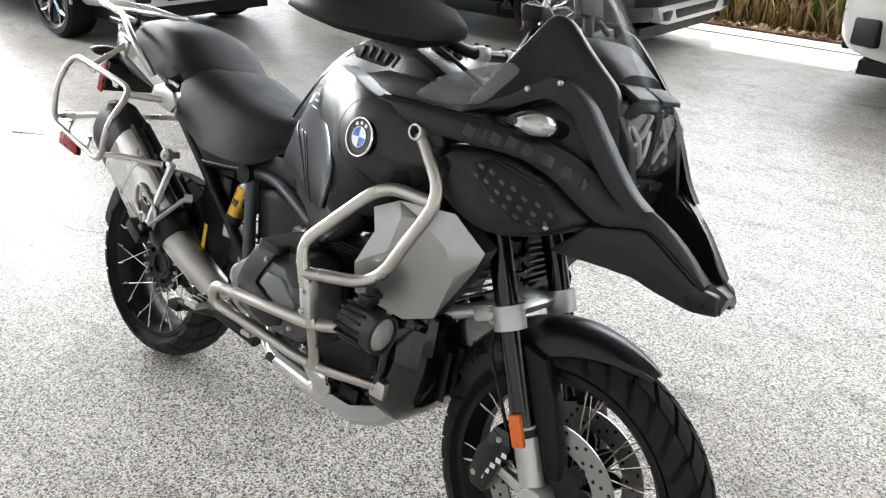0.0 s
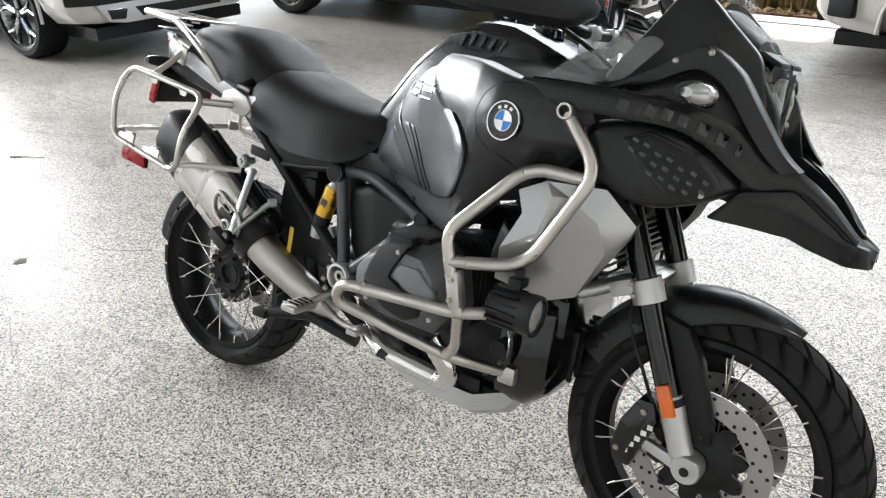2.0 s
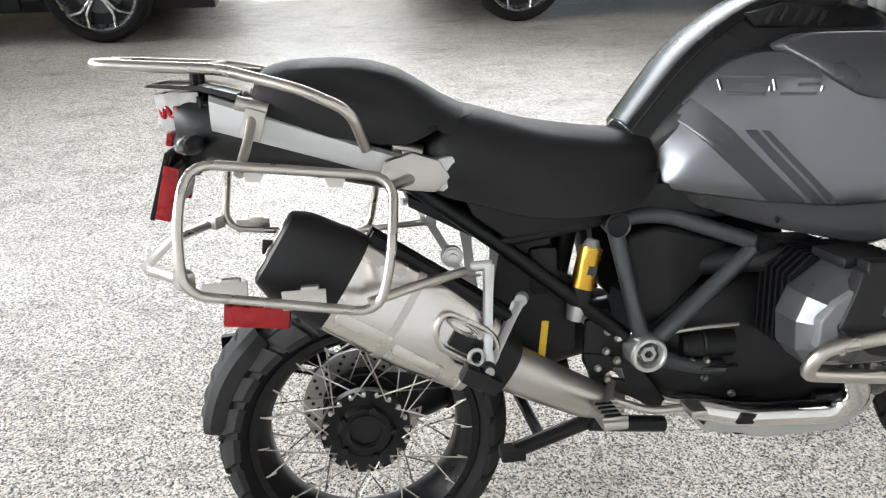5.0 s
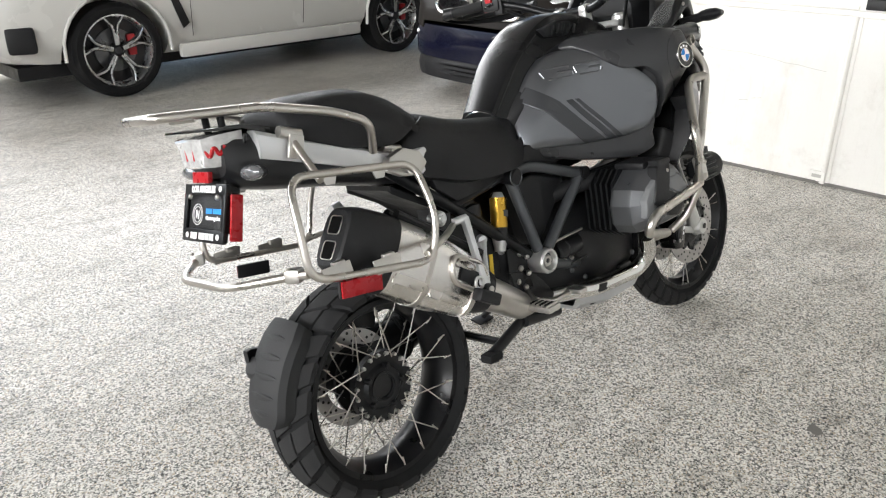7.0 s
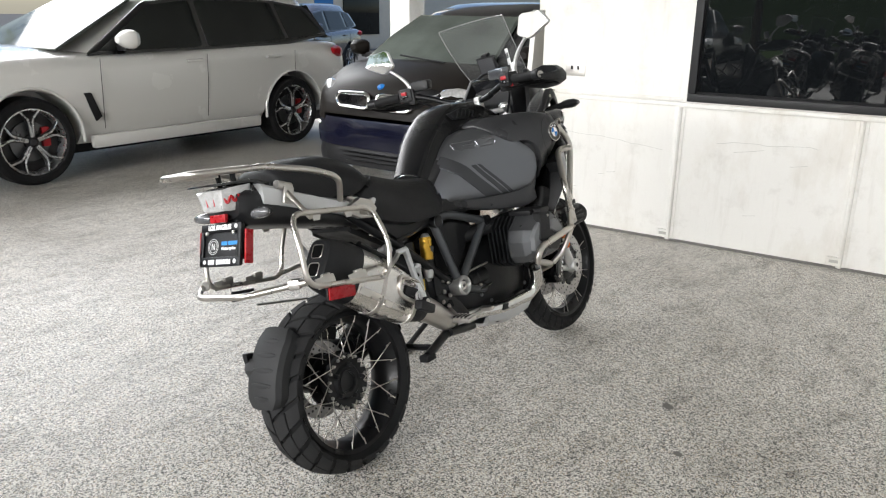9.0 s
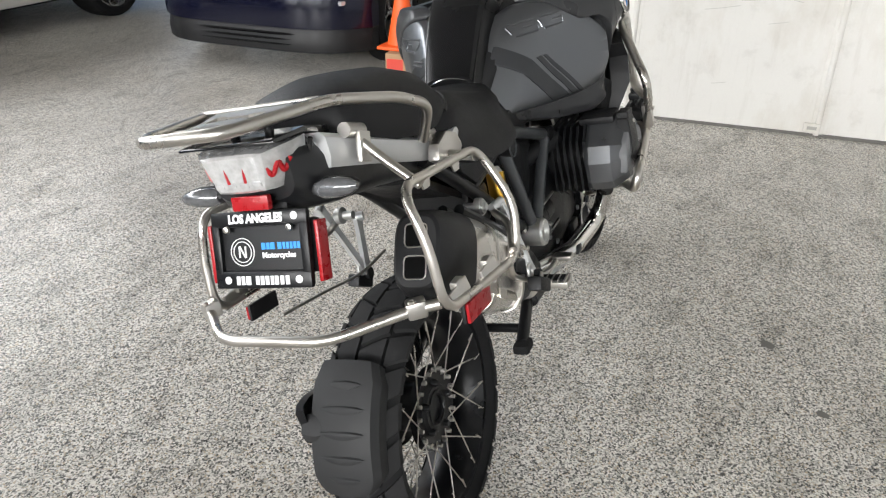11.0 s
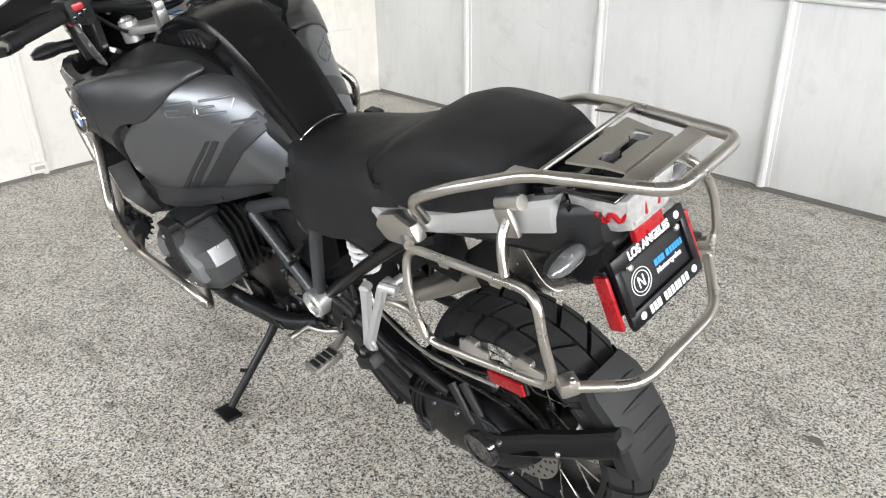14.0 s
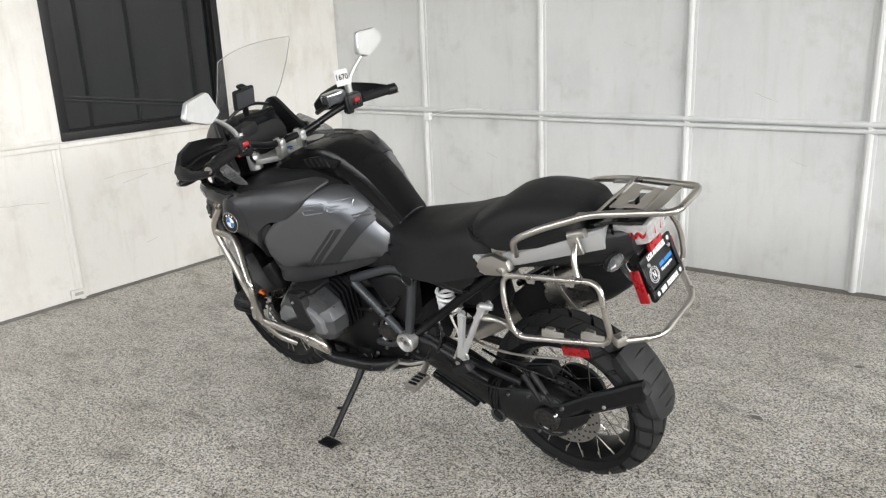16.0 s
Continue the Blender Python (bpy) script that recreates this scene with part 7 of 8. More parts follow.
for c in ((0.518, 0.500), (0.516, 0.452), (0.497, 0.415)):
    bolt((c[0], -0.140, c[1]), 0.0085, 0.008, "y", -1, STEEL_DULL)
for c in ((0.640, 0.452), (0.668, 0.442), (0.70, 0.44)):
    bolt((c[0], -0.150, c[1]), 0.007, 0.010, "y", -1, STEEL)
add("starter_motor", lathe([(0, -0.05), (0.030, -0.05), (0.034, -0.044), (0.034, -0.01), (0.031, -0.006), (0.034, -0.002), (0.034, 0.06), (0, 0.06)], (0.70, -0.125, 0.468), "x", 24), BLACK_METAL, "black starter motor beside the cylinder")
add("engine_cable", tube([(0.62, -0.14, 0.50), (0.68, -0.155, 0.512), (0.76, -0.16, 0.515)], 0.004, 0.03, n=8), STEEL_DULL)
add("engine_cable", tube([(0.60, -0.14, 0.43), (0.68, -0.16, 0.425), (0.76, -0.165, 0.43)], 0.0045, 0.03, n=8), BLACK_GLOSS)
add("brake_pedal", joined(tube([(0.50, -0.15, 0.375), (0.58, -0.165, 0.345), (0.655, -0.175, 0.352)], 0.008, 0.03, n=10), box((0.66, -0.19, 0.356), (0.035, 0.055, 0.014), 0.004)), STEEL_DULL, "steel brake pedal")
add("gear_lever", joined(tube([(0.50, 0.15, 0.40), (0.56, 0.180, 0.385), (0.612, 0.195, 0.390)], 0.007, 0.03, n=10), tube([(0.612, 0.188, 0.390), (0.612, 0.252, 0.392)], 0.009, 0, n=12)), STEEL_DULL, "steel gear lever")
# centre stand
add("centre_stand", joined(tube([(0.50, -0.13, 0.33), (0.30, -0.165, 0.29)], 0.016, 0, n=12), tube([(0.50, 0.13, 0.33), (0.30, 0.165, 0.29)], 0.016, 0, n=12), tube([(0.62, -0.14, 0.30), (0.46, -0.15, 0.325)], 0.017, 0, n=12), tube([(0.36, -0.155, 0.30), (0.36, 0.155, 0.30)], 0.012, 0, n=10)), BLACK_SATIN, "black folded centre stand")
add("stand_pad", box((0.295, -0.168, 0.288), (0.05, 0.04, 0.024), 0.006), RUBBER)
# side stand
sst = add("side_stand", tube([(0.822, 0.150, 0.345), (0.824, 0.205, 0.285), (0.838, 0.405, 0.126)], (0.016, 0.0115), 0.05, n=14), BLACK_SATIN, "black side stand leg")
part("stand_foot", moved(box((0, 0, 0), (0.075, 0.05, 0.010), 0.004), Matrix.Translation((0.842, 0.420, 0.1095)) @ Matrix.Rotation(radians(13.6), 4, "X")), BLACK_SATIN, sst)
part("stand_lug", tube([(0.82, 0.31, 0.20), (0.85, 0.335, 0.205)], 0.006, 0, n=8), BLACK_METAL, sst)
part("stand_pivot", joined(box((0.818, 0.142, 0.348), (0.06, 0.045, 0.06), 0.008), tube([(0.822, 0.150, 0.332), (0.824, 0.182, 0.326)], 0.019, 0, n=16)), BLACK_METAL, sst)
part("stand_spring", tube([(0.785 + 0.014 * k / 6 + 0.007 * math.cos(k), 0.155 + 0.012 * k / 6, 0.35 - 0.016 * k / 6 + 0.007 * math.sin(k)) for k in range(30)], 0.002, 0, n=5), STEEL_DULL, sst)

# -- swing arm and final drive on the left --
add("swing_arm", loft([[V((x, y + math.copysign(abs(math.cos(a)) ** 0.7, math.cos(a)) * hy, z + math.copysign(abs(math.sin(a)) ** 0.7, math.sin(a)) * hz)) for a in [2 * math.pi * j / 20 for j in range(20)]] for x, y, z, hy, hz in
                       ((0.60, 0.105, 0.442, 0.042, 0.058), (0.48, 0.112, 0.424, 0.046, 0.068), (0.34, 0.120, 0.384, 0.049, 0.072), (0.235, 0.126, 0.344, 0.050, 0.066))]), BLACK_SATIN, "black cast single-sided swing arm", None, 45)
drive = add("final_drive", loft([[V((x, y + math.copysign(abs(math.cos(a)) ** 0.75, math.cos(a)) * hy, z + math.copysign(abs(math.sin(a)) ** 0.75, math.sin(a)) * hz)) for a in [2 * math.pi * j / 24 for j in range(24)]] for x, y, z, hy, hz in
                                 ((0.222, 0.126, 0.326, 0.044, 0.052), (0.205, 0.126, 0.322, 0.046, 0.062), (0.165, 0.126, 0.318, 0.050, 0.076), (0.12, 0.126, 0.322, 0.052, 0.090), (0.04, 0.124, 0.332, 0.050, 0.088), (-0.03, 0.122, 0.336, 0.046, 0.072), (-0.075, 0.118, 0.340, 0.034, 0.050), (-0.098, 0.116, 0.342, 0.018, 0.028))]), BLACK_METAL, "black cast final drive housing", None, 40)
part("drive_rim", tube([(0.020 + 0.088 * math.cos(t), 0.160 - 0.012 * abs(math.cos(t)), 0.334 + 0.080 * math.sin(t)) for t in [2 * math.pi * k / 30 for k in range(30)]], 0.005, 0, True, n=8), BLACK_METAL, drive, "raised casting rim")
for q in range(5):
    part("boot_fold", tube([(0.232 - 0.007 * q + 0.0, 0.127 + (0.050 + 0.004 * (q % 2)) * math.cos(t), 0.329 - 0.001 * q + (0.058 + 0.004 * (q % 2) + 0.002 * q) * math.sin(t)) for t in [2 * math.pi * k / 26 for k in range(26)]], 0.0042, 0, True, n=6), RUBBER, drive, "rubber boot fold")
for p0, p1 in (((0.093, 0.150, 0.462), (0.030, 0.166, 0.388)), ((0.068, 0.140, 0.468), (-0.004, 0.158, 0.392)), ((0.150, 0.150, 0.402), (0.105, 0.166, 0.345))):
    part("drive_rib", tube([p0, p1], (0.012, 0.008), 0, n=10), BLACK_METAL, drive, "cast strengthening rib")
for x0, x1, dz in ((0.47, 0.26, 0.036), (0.47, 0.26, -0.030)):
    add("arm_rib", tube([(x0, 0.152, 0.400 + dz), (x1, 0.170, 0.337 + dz)], 0.006, 0, n=8), BLACK_METAL)
for c in ((0.075, 0.395), (-0.045, 0.385), (-0.062, 0.300), (0.055, 0.262), (0.125, 0.262), (0.155, 0.375)):
    bolt((c[0], 0.164, c[1]), 0.007, 0.009, "y", 1, GUNMETAL, drive)
for c, r, y in (((0.012, 0.333), 0.046, 0.184), ((0.209, 0.276), 0.027, 0.170)):
    cap_ = part("drive_cap", lathe([(0, y - 0.004), (r * 0.70, y - 0.003), (r * 0.78, y), (r * 0.92, y), (r, y - 0.006), (r * 1.02, y - 0.05), (0, y - 0.05)], (c[0], 0, c[1]), n=30), BLACK_GLOSS if r > 0.04 else BLACK_METAL, drive, "round final drive cap")
part("drive_plug", lathe([(0.022, 0.177), (0.028, 0.177), (0.028, 0.165), (0.022, 0.165)], (0.209, 0, 0.276), n=24, caps=True), GUNMETAL, drive, "worn grey plug ring")
for pts, r, m_ in ((((0.30, 0.150, 0.56), (0.20, 0.165, 0.545), (0.08, 0.185, 0.565), (-0.10, 0.185, 0.600)), 0.004, STEEL_DULL), (((0.26, 0.130, 0.50), (0.15, 0.150, 0.490), (0.04, 0.135, 0.470), (-0.03, 0.110, 0.430)), 0.0045, BLACK_GLOSS), (((0.22, 0.120, 0.47), (0.10, 0.120, 0.480), (0.0, 0.105, 0.500), (-0.05, 0.090, 0.455)), 0.0035, BLACK)):
    add("brake_hose", tube(pts, r, 0.05, n=8), m_)
add("torque_arm", tube([(0.10, 0.155, 0.43), (0.30, 0.15, 0.455), (0.53, 0.12, 0.50)], 0.013, 0, n=12), BLACK_METAL)
cal = add("rear_caliper", box((0.06, 0.085, 0.452), (0.10, 0.06, 0.05), 0.012, (0, 20, 0)), BLACK_METAL, "rear brake caliper")
for pts, r, m_ in ((((0.60, 0.150, 0.60), (0.66, 0.165, 0.55), (0.70, 0.160, 0.49), (0.68, 0.150, 0.42)), 0.007, BLACK_GLOSS), (((0.58, 0.140, 0.64), (0.63, 0.150, 0.585), (0.72, 0.160, 0.57), (0.79, 0.165, 0.56)), 0.006, BLACK), (((0.47, 0.150, 0.47), (0.50, 0.160, 0.41), (0.57, 0.165, 0.39), (0.64, 0.155, 0.37)), 0.006, BLACK_GLOSS), (((0.44, 0.128, 0.60), (0.41, 0.140, 0.53), (0.44, 0.150, 0.46), (0.50, 0.150, 0.42)), 0.006, BLACK_GLOSS), (((0.38, 0.120, 0.60), (0.34, 0.135, 0.52), (0.36, 0.165, 0.46)), 0.0045, STEEL_DULL)):
    add("control_hose", tube(pts, r, 0.05, n=8), m_)
    for t in (1, -2):
        add("hose_clip", tube([V(pts[t]) - V((0.004, 0, 0.004)), V(pts[t]) + V((0.004, 0, 0.004))], r + 0.003, 0, n=10), BLACK_METAL)
for c in ((0.62, 0.53), (0.66, 0.44), (0.73, 0.50), (0.71, 0.44), (0.60, 0.40), (0.54, 0.43)):
    bolt((c[0], 0.150, c[1]), 0.006, 0.008, "y", 1, GUNMETAL)
add("gearbox_cover", lathe([(0, 0.166), (0.030, 0.166), (0.036, 0.162), (0.040, 0.166), (0.048, 0.160), (0.050, 0.12), (0, 0.12)], (0.665, 0, 0.485), n=28), BLACK_GLOSS, "round black gearbox cover")
add("sensor_cable", tube([(0.52, 0.12, 0.46), (0.35, 0.18, 0.43), (0.2, 0.185, 0.40), (0.05, 0.16, 0.42)], 0.004, 0.04, n=8), BLACK)
# hugger behind the rear wheel
ARM = ((0.03, 0.158, 0.345, 0.030), (-0.04, 0.156, 0.366, 0.030), (-0.09, 0.142, 0.388, 0.033), (-0.135, 0.130, 0.409, 0.036), (-0.20, 0.110, 0.435, 0.036), (-0.255, 0.084, 0.452, 0.038), (-0.275, 0.070, 0.456, 0.038))
harm = add("hugger_arm", cut(loft([[V((x, y + dy, z + dz)) for dy, dz in ((-0.010, -h), (0.006, -h), (0.011, -h * 0.7), (0.006, 0), (0.011, h * 0.75), (0.006, h), (-0.010, h))] for x, y, z, h in ARM]),
                             [prism([(-0.062, 0.352), (-0.075, 0.372), (-0.122, 0.392), (-0.136, 0.384), (-0.118, 0.372)], 0.05, 0.25)]), BLACK_SATIN, "black plastic hugger arm with a slot")
bolt((-0.171, 0.128, 0.405), 0.006, 0.005, "y", 1, STEEL, harm)
HG = (RWX, RWY + 0.004, RWZ, 0.327)
rings = []
for k in range(25):
    a = radians(129 + 45 * k / 24)
    hw = 0.074 - 0.022 * (max(0, k - 20) / 4) ** 2 - 0.014 * (max(0, 4 - k) / 4)
    o = [(-hw, -0.045), (-hw, -0.018), (-hw * 0.86, -0.003), (-hw * 0.4, 0.004), (0, 0.006), (hw * 0.4, 0.004), (hw * 0.86, -0.003), (hw, -0.018), (hw, -0.045)]
    i_ = [(y * 0.94, d - 0.007) for y, d in o[::-1]]
    rings.append([V((HG[0] + (HG[3] + d) * math.cos(a), HG[1] + y, HG[2] + (HG[3] + d) * math.sin(a))) for y, d in o + i_])
hugger = add("rear_hugger", loft(rings), HUGGER_GREY, "ribbed matt black rear splash guard", None, 25)
for deg, half in ((137, 0.036), (145, 0.046), (153, 0.048), (161, 0.046), (168, 0.034)):
    rings = []
    for q in range(-6, 7):
        u = q / 6
        y, swell = half * u - 0.006, max(0.04, 1 - u * u)
        r0 = HG[3] + 0.0045 - 0.010 * abs((y) / 0.074) ** 4
        rings.append([V((HG[0] + (r0 + dr * swell) * math.cos(radians(deg + da * swell)), HG[1] + y, HG[2] + (r0 + dr * swell) * math.sin(radians(deg + da * swell)))) for da, dr in ((-1.6, -0.003), (-0.6, 0.0045), (0.3, 0.005), (1.9, 0.001), (1.9, -0.004))])
    part("guard_rib", loft(rings), HUGGER_GREY, hugger, "lens-shaped raised rib")
a = radians(152)
part("guard_bulge", loft([[V((HG[0] + (HG[3] + d * q - 0.008) * math.cos(a + w * q), HG[1] + y, HG[2] + (HG[3] + d * q - 0.008) * math.sin(a + w * q))) for d, w in ((-0.02, -0.09), (0.006, -0.08), (0.013, -0.03), (0.013, 0.04), (0.005, 0.08), (-0.02, 0.09))] for y, q in ((0.030, 0.6), (0.050, 1.0), (0.072, 1.0), (0.083, 0.8))]), HUGGER_GREY, hugger, "side bulge of the splash guard")
add("inner_mudguard", loft([[V((x, y, z)) for y, z in ((-w, z0 - 0.02), (-w, z0), (w, z0), (w, z0 - 0.02), (w - 0.01, z0 - 0.012), (-w + 0.01, z0 - 0.012))] for x, z0, w in ((0.42, 0.60, 0.08), (0.30, 0.70, 0.09), (0.12, 0.80, 0.09))]), BLACK, "black inner mudguard")
add("inner_guard", prism([(0.29, 0.70), (0.44, 0.62), (0.44, 0.47), (0.33, 0.46), (0.27, 0.58)], -0.108, -0.100), BLACK, "black plastic wall between shock and silencer")
# shock absorber
sh0, sh1 = V((0.455, 0.0, 0.715)), V((0.40, 0.02, 0.43))
add("shock_body", joined(tube([sh0, sh0.lerp(sh1, 0.5)], 0.026, 0, n=18)), BLACK_METAL, "rear shock body")
add("shock_spring", tube([V((0.420, 0.080, 0.665 - 0.080 * k / 40)) + V((0.030 * math.cos(k * 0.62), 0.026 * math.sin(k * 0.62), 0)) for k in range(41)], 0.0065, 0, n=7), WHITE, "white coil spring")
ra, rb = V((0.470, -0.112, 0.682)), V((0.445, -0.122, 0.590))
res = add("shock_reservoir", tube([ra, rb], 0.0235, 0, n=20), GOLD, "gold anodised shock reservoir")
part("reservoir_cap", tube([ra + (ra - rb) * 0.16, ra], (0.012, 0.019), 0, n=14), ALU_CAST, res)
part("reservoir_band", tube([ra.lerp(rb, 0.86), ra.lerp(rb, 1.16)], 0.0242, 0, n=20), BLACK_METAL, res)
part("reservoir_foot", tube([ra.lerp(rb, 1.16), ra.lerp(rb, 1.55)], (0.022, 0.015), 0, n=16), ALU_CAST, res)
part("reservoir_mark", box(ra.lerp(rb, 0.45) + V((0.004, -0.0235, 0)), (0.017, 0.001, 0.020), 0, (0, 15, 0)), DARK_LETTER, res)
add("fluid_bottle", tube([(0.455, -0.10, 0.565), (0.475, -0.10, 0.53)], 0.020, 0.01, n=14), ALU, "pale brake fluid bottle")
add("seat_tray", box((0.47, 0.0, 0.765), (0.20, 0.21, 0.06), 0.012), BLACK)
add("battery_box", box((0.345, -0.03, 0.66), (0.10, 0.14, 0.13), 0.015), BLACK)
add("canister", box((0.375, -0.085, 0.640), (0.06, 0.06, 0.10), 0.018), BLACK_SATIN)
add("warning_tag", box((0.362, -0.152, 0.503), (0.014, 0.0025, 0.10), 0.0008, (0, 6, 0)), YELLOW, "yellow hang tag")
# -- crash bars --
CB = dict(top=(1.195, -0.314, 0.994), b1=(1.279, -0.326, 0.904), m1=(1.172, -0.344, 0.697), tee=(1.040, -0.407, 0.684), b2=(1.144, -0.332, 0.888), b3=(1.027, -0.408, 0.742), dn=(1.066, -0.386, 0.578),
          lo1=(0.772, -0.408, 0.562), lo2=(0.750, -0.393, 0.512), lo3=(1.001, -0.309, 0.442), lo4=(1.075, -0.165, 0.385), en=(1.17, -0.30, 0.600))


def cb(s, *names):
    return [(CB[n][0], -s * (CB[n][1] + (0.030 if s > 0 and n in ("lo1", "lo2", "lo3") else 0)), CB[n][2]) for n in names]


for s in (-1, 1):
    bar = new("crash_bar")
    bar.parent = bike
    tagged(bar, label="brushed steel tubular crash bar")
    S = lambda x, y, z: (x, s * y, z)
    part("upper_tube", tube(cb(s, "top", "b1", "m1", "tee"), 0.0128, 0.05, n=18), STEEL, bar)
    part("upper_tube", tube([S(1.268, 0.326, 0.884)] + cb(s, "b2", "b3", "tee", "dn"), 0.0128, 0.05, n=18), STEEL, bar)
    part("lower_tube", tube(cb(s, "lo4", "lo3", "lo2", "lo1", "dn") + [S(1.13, 0.345, 0.590), S(1.17, 0.30, 0.600)], 0.0128, 0.055, n=18), STEEL, bar)
    part("link_tube", tube([S(1.064, 0.384, 0.572), S(1.045, 0.345, 0.485), S(1.005, 0.311, 0.447)], 0.012, 0.03, n=16), STEEL, bar)
    part("tube_lug", lathe([(0.011, s * 0.016), (0.015, s * 0.016), (0.0165, s * 0.012), (0.0165, -s * 0.02), (0.011, -s * 0.02)], S(1.195, 0.318, 1.000), n=24, caps=True), STEEL, bar, "open eyelet at the top of the bar")
    part("lug_bore", lathe([(0, s * 0.006), (0.012, s * 0.006), (0.012, -s * 0.02), (0, -s * 0.02)], S(1.195, 0.318, 1.000), n=20), BLACK, bar)
    part("lug_bracket", prism([(1.19, 1.02), (1.235, 1.02), (1.25, 0.985), (1.22, 0.975), (1.19, 0.985)], s * 0.29, s * 0.312, bevel=0.004), BLACK_METAL, bar)
    cl = part("bar_clamp", joined(box(S(1.058, 0.397, 0.630), (0.030, 0.030, 0.075), 0.008, (0, -14, 0))), STEEL_DULL, bar)
    for dz in (-0.02, 0.02):
        bolt(S(1.056, 0.412, 0.630 + dz), 0.006, 0.006, "y", s, STEEL, cl)
    part("bar_foot", box(S(1.085, 0.155, 0.385), (0.05, 0.05, 0.045), 0.01), STEEL_DULL, bar)
    # fog lamp on the bar
    fog = new("fog_lamp")
    fog.parent = bike
    tagged(fog, label="ribbed black round fog lamp")
    fc = V(S(1.165, 0.345, 0.608))
    part("lamp_body", lathe([(0, -0.055), (0.022, -0.055), (0.032, -0.045), (0.037, -0.02), (0.039, 0.02), (0.042, 0.035), (0.042, 0.052), (0.036, 0.054), (0.034, 0.046), (0, 0.046)], fc, "x", 30), BLACK, fog)
    for k in range(14):
        a = 2 * math.pi * k / 14
        part("lamp_fin", box(fc + V((-0.012, math.cos(a) * 0.038, math.sin(a) * 0.038)), (0.065, 0.006, 0.010), 0.002, (math.degrees(a) - 90, 0, 0)), BLACK_METAL, fog)
    part("lamp_lens", lathe([(0, 0.052), (0.018, 0.051), (0.033, 0.047), (0.033, 0.04), (0, 0.04)], fc, "x", 26), CLEAR_LENS, fog)
    part("lamp_mount", joined(tube([S(1.165, 0.345, 0.645), S(1.165, 0.343, 0.690)], 0.010, 0, n=10), box(S(1.165, 0.345, 0.665), (0.03, 0.035, 0.02), 0.005)), BLACK_METAL, fog)

    # silver radiator shroud
    fs = lambda x, z: float(np.interp(x, (1.06, 1.14, 1.22, 1.33), (0.305, 0.335, 0.30, 0.225))) - 0.18 * max(0, 0.70 - z)
    edge = [(1.130, 0.335, 0.840), (1.180, 0.322, 0.866), (1.285, 0.285, 0.868), (1.340, 0.245, 0.805), (1.325, 0.243, 0.765), (1.232, 0.216, 0.626), (1.180, 0.250, 0.610), (1.090, 0.305, 0.645), (1.112, 0.345, 0.722), (1.148, 0.342, 0.798)]
    crest = [(1.200, 0.334, 0.842), (1.182, 0.336, 0.768), (1.226, 0.312, 0.842), (1.202, 0.310, 0.740), (1.282, 0.292, 0.802), (1.300, 0.274, 0.745)]
    bm = bmesh.new()
    vs = [bm.verts.new(S(*p)) for p in edge + crest + [(x - 0.01, y - 0.055, z) for x, y, z in edge]]
    for f in ((0, 1, 10), (0, 10, 9), (9, 10, 11), (9, 11, 8), (10, 1, 12), (10, 12, 13, 11), (1, 2, 14), (1, 14, 12), (12, 14, 15), (12, 15, 13), (2, 3, 14), (3, 4, 15), (3, 15, 14), (4, 5, 15), (15, 5, 13), (5, 6, 13), (6, 7, 13), (7, 8, 13), (8, 11, 13)):
        bm.faces.new([vs[i] for i in f])
    for i in range(10):
        k = (i + 1) % 10
        bm.faces.new((vs[i], vs[16 + i], vs[16 + k], vs[k])).material_index = 1
    bm.faces.new([vs[16 + i] for i in range(10)]).material_index = 1
    bmesh.ops.bevel(bm, geom=[e for e in bm.edges if e.calc_length() > 0.02 and e.is_manifold and e.calc_face_angle(0) > 0.2], offset=0.004, segments=2, profile=0.6, affect="EDGES")
    sh = add("radiator_shroud", bm, (ALU, BLACK), "silver painted faceted radiator shroud", None, 30)
    part("shroud_duct", shell([(1.05, 0.68), (1.075, 0.76), (1.115, 0.735), (1.155, 0.655), (1.12, 0.625), (1.06, 0.64)], lambda x, z: fs(x, z) - 0.03, s, 0.08, 0.01, 0.02, 0, 0.01), BLACK, sh)
    rad = add("radiator", box(S(1.235, 0.135, 0.76), (0.03, 0.17, 0.20), 0.004, (0, 14, 0)), BLACK_METAL, "black radiator core")
    for k in range(12):
        part("radiator_fin", box(S(1.252 - 0.0035 * (k - 6), 0.135, 0.68 + 0.0145 * k), (0.004, 0.155, 0.005), 0), FRAME_GREY, rad)

    # vented side pod and upper fairing
    fp = lambda x, z: float(np.interp(x, (1.18, 1.25, 1.33, 1.40, 1.48), (0.285, 0.304, 0.285, 0.245, 0.178))) - 2.2 * (z - 0.92) ** 2
    pod = add("fairing_pod", shell([(1.205, 0.945), (1.222, 0.985), (1.285, 1.002), (1.373, 0.996), (1.439, 0.962), (1.481, 0.919), (1.487, 0.897), (1.44, 0.866), (1.356, 0.843), (1.300, 0.857), (1.245, 0.895)], fp, s, 0.09, 0.020, 0.02, 0, 0.03), PANEL_BLACK, "black fairing pod with vent mesh", None, 40)
    part("vent_rim", shell([(1.292, 0.968), (1.34, 0.988), (1.424, 0.958), (1.470, 0.895), (1.432, 0.869), (1.380, 0.873)], fp, s, 0.012, 0.006, 0.02, 0.003, 0.008), PANEL_BLACK, pod, "raised rim of the vent")
    part("vent_recess", shell([(1.303, 0.966), (1.34, 0.981), (1.418, 0.953), (1.459, 0.897), (1.430, 0.877), (1.386, 0.880)], fp, s, 0.012, 0.003, 0.02, 0.0042, 0.006), BLACK, pod, "dark vent recess")
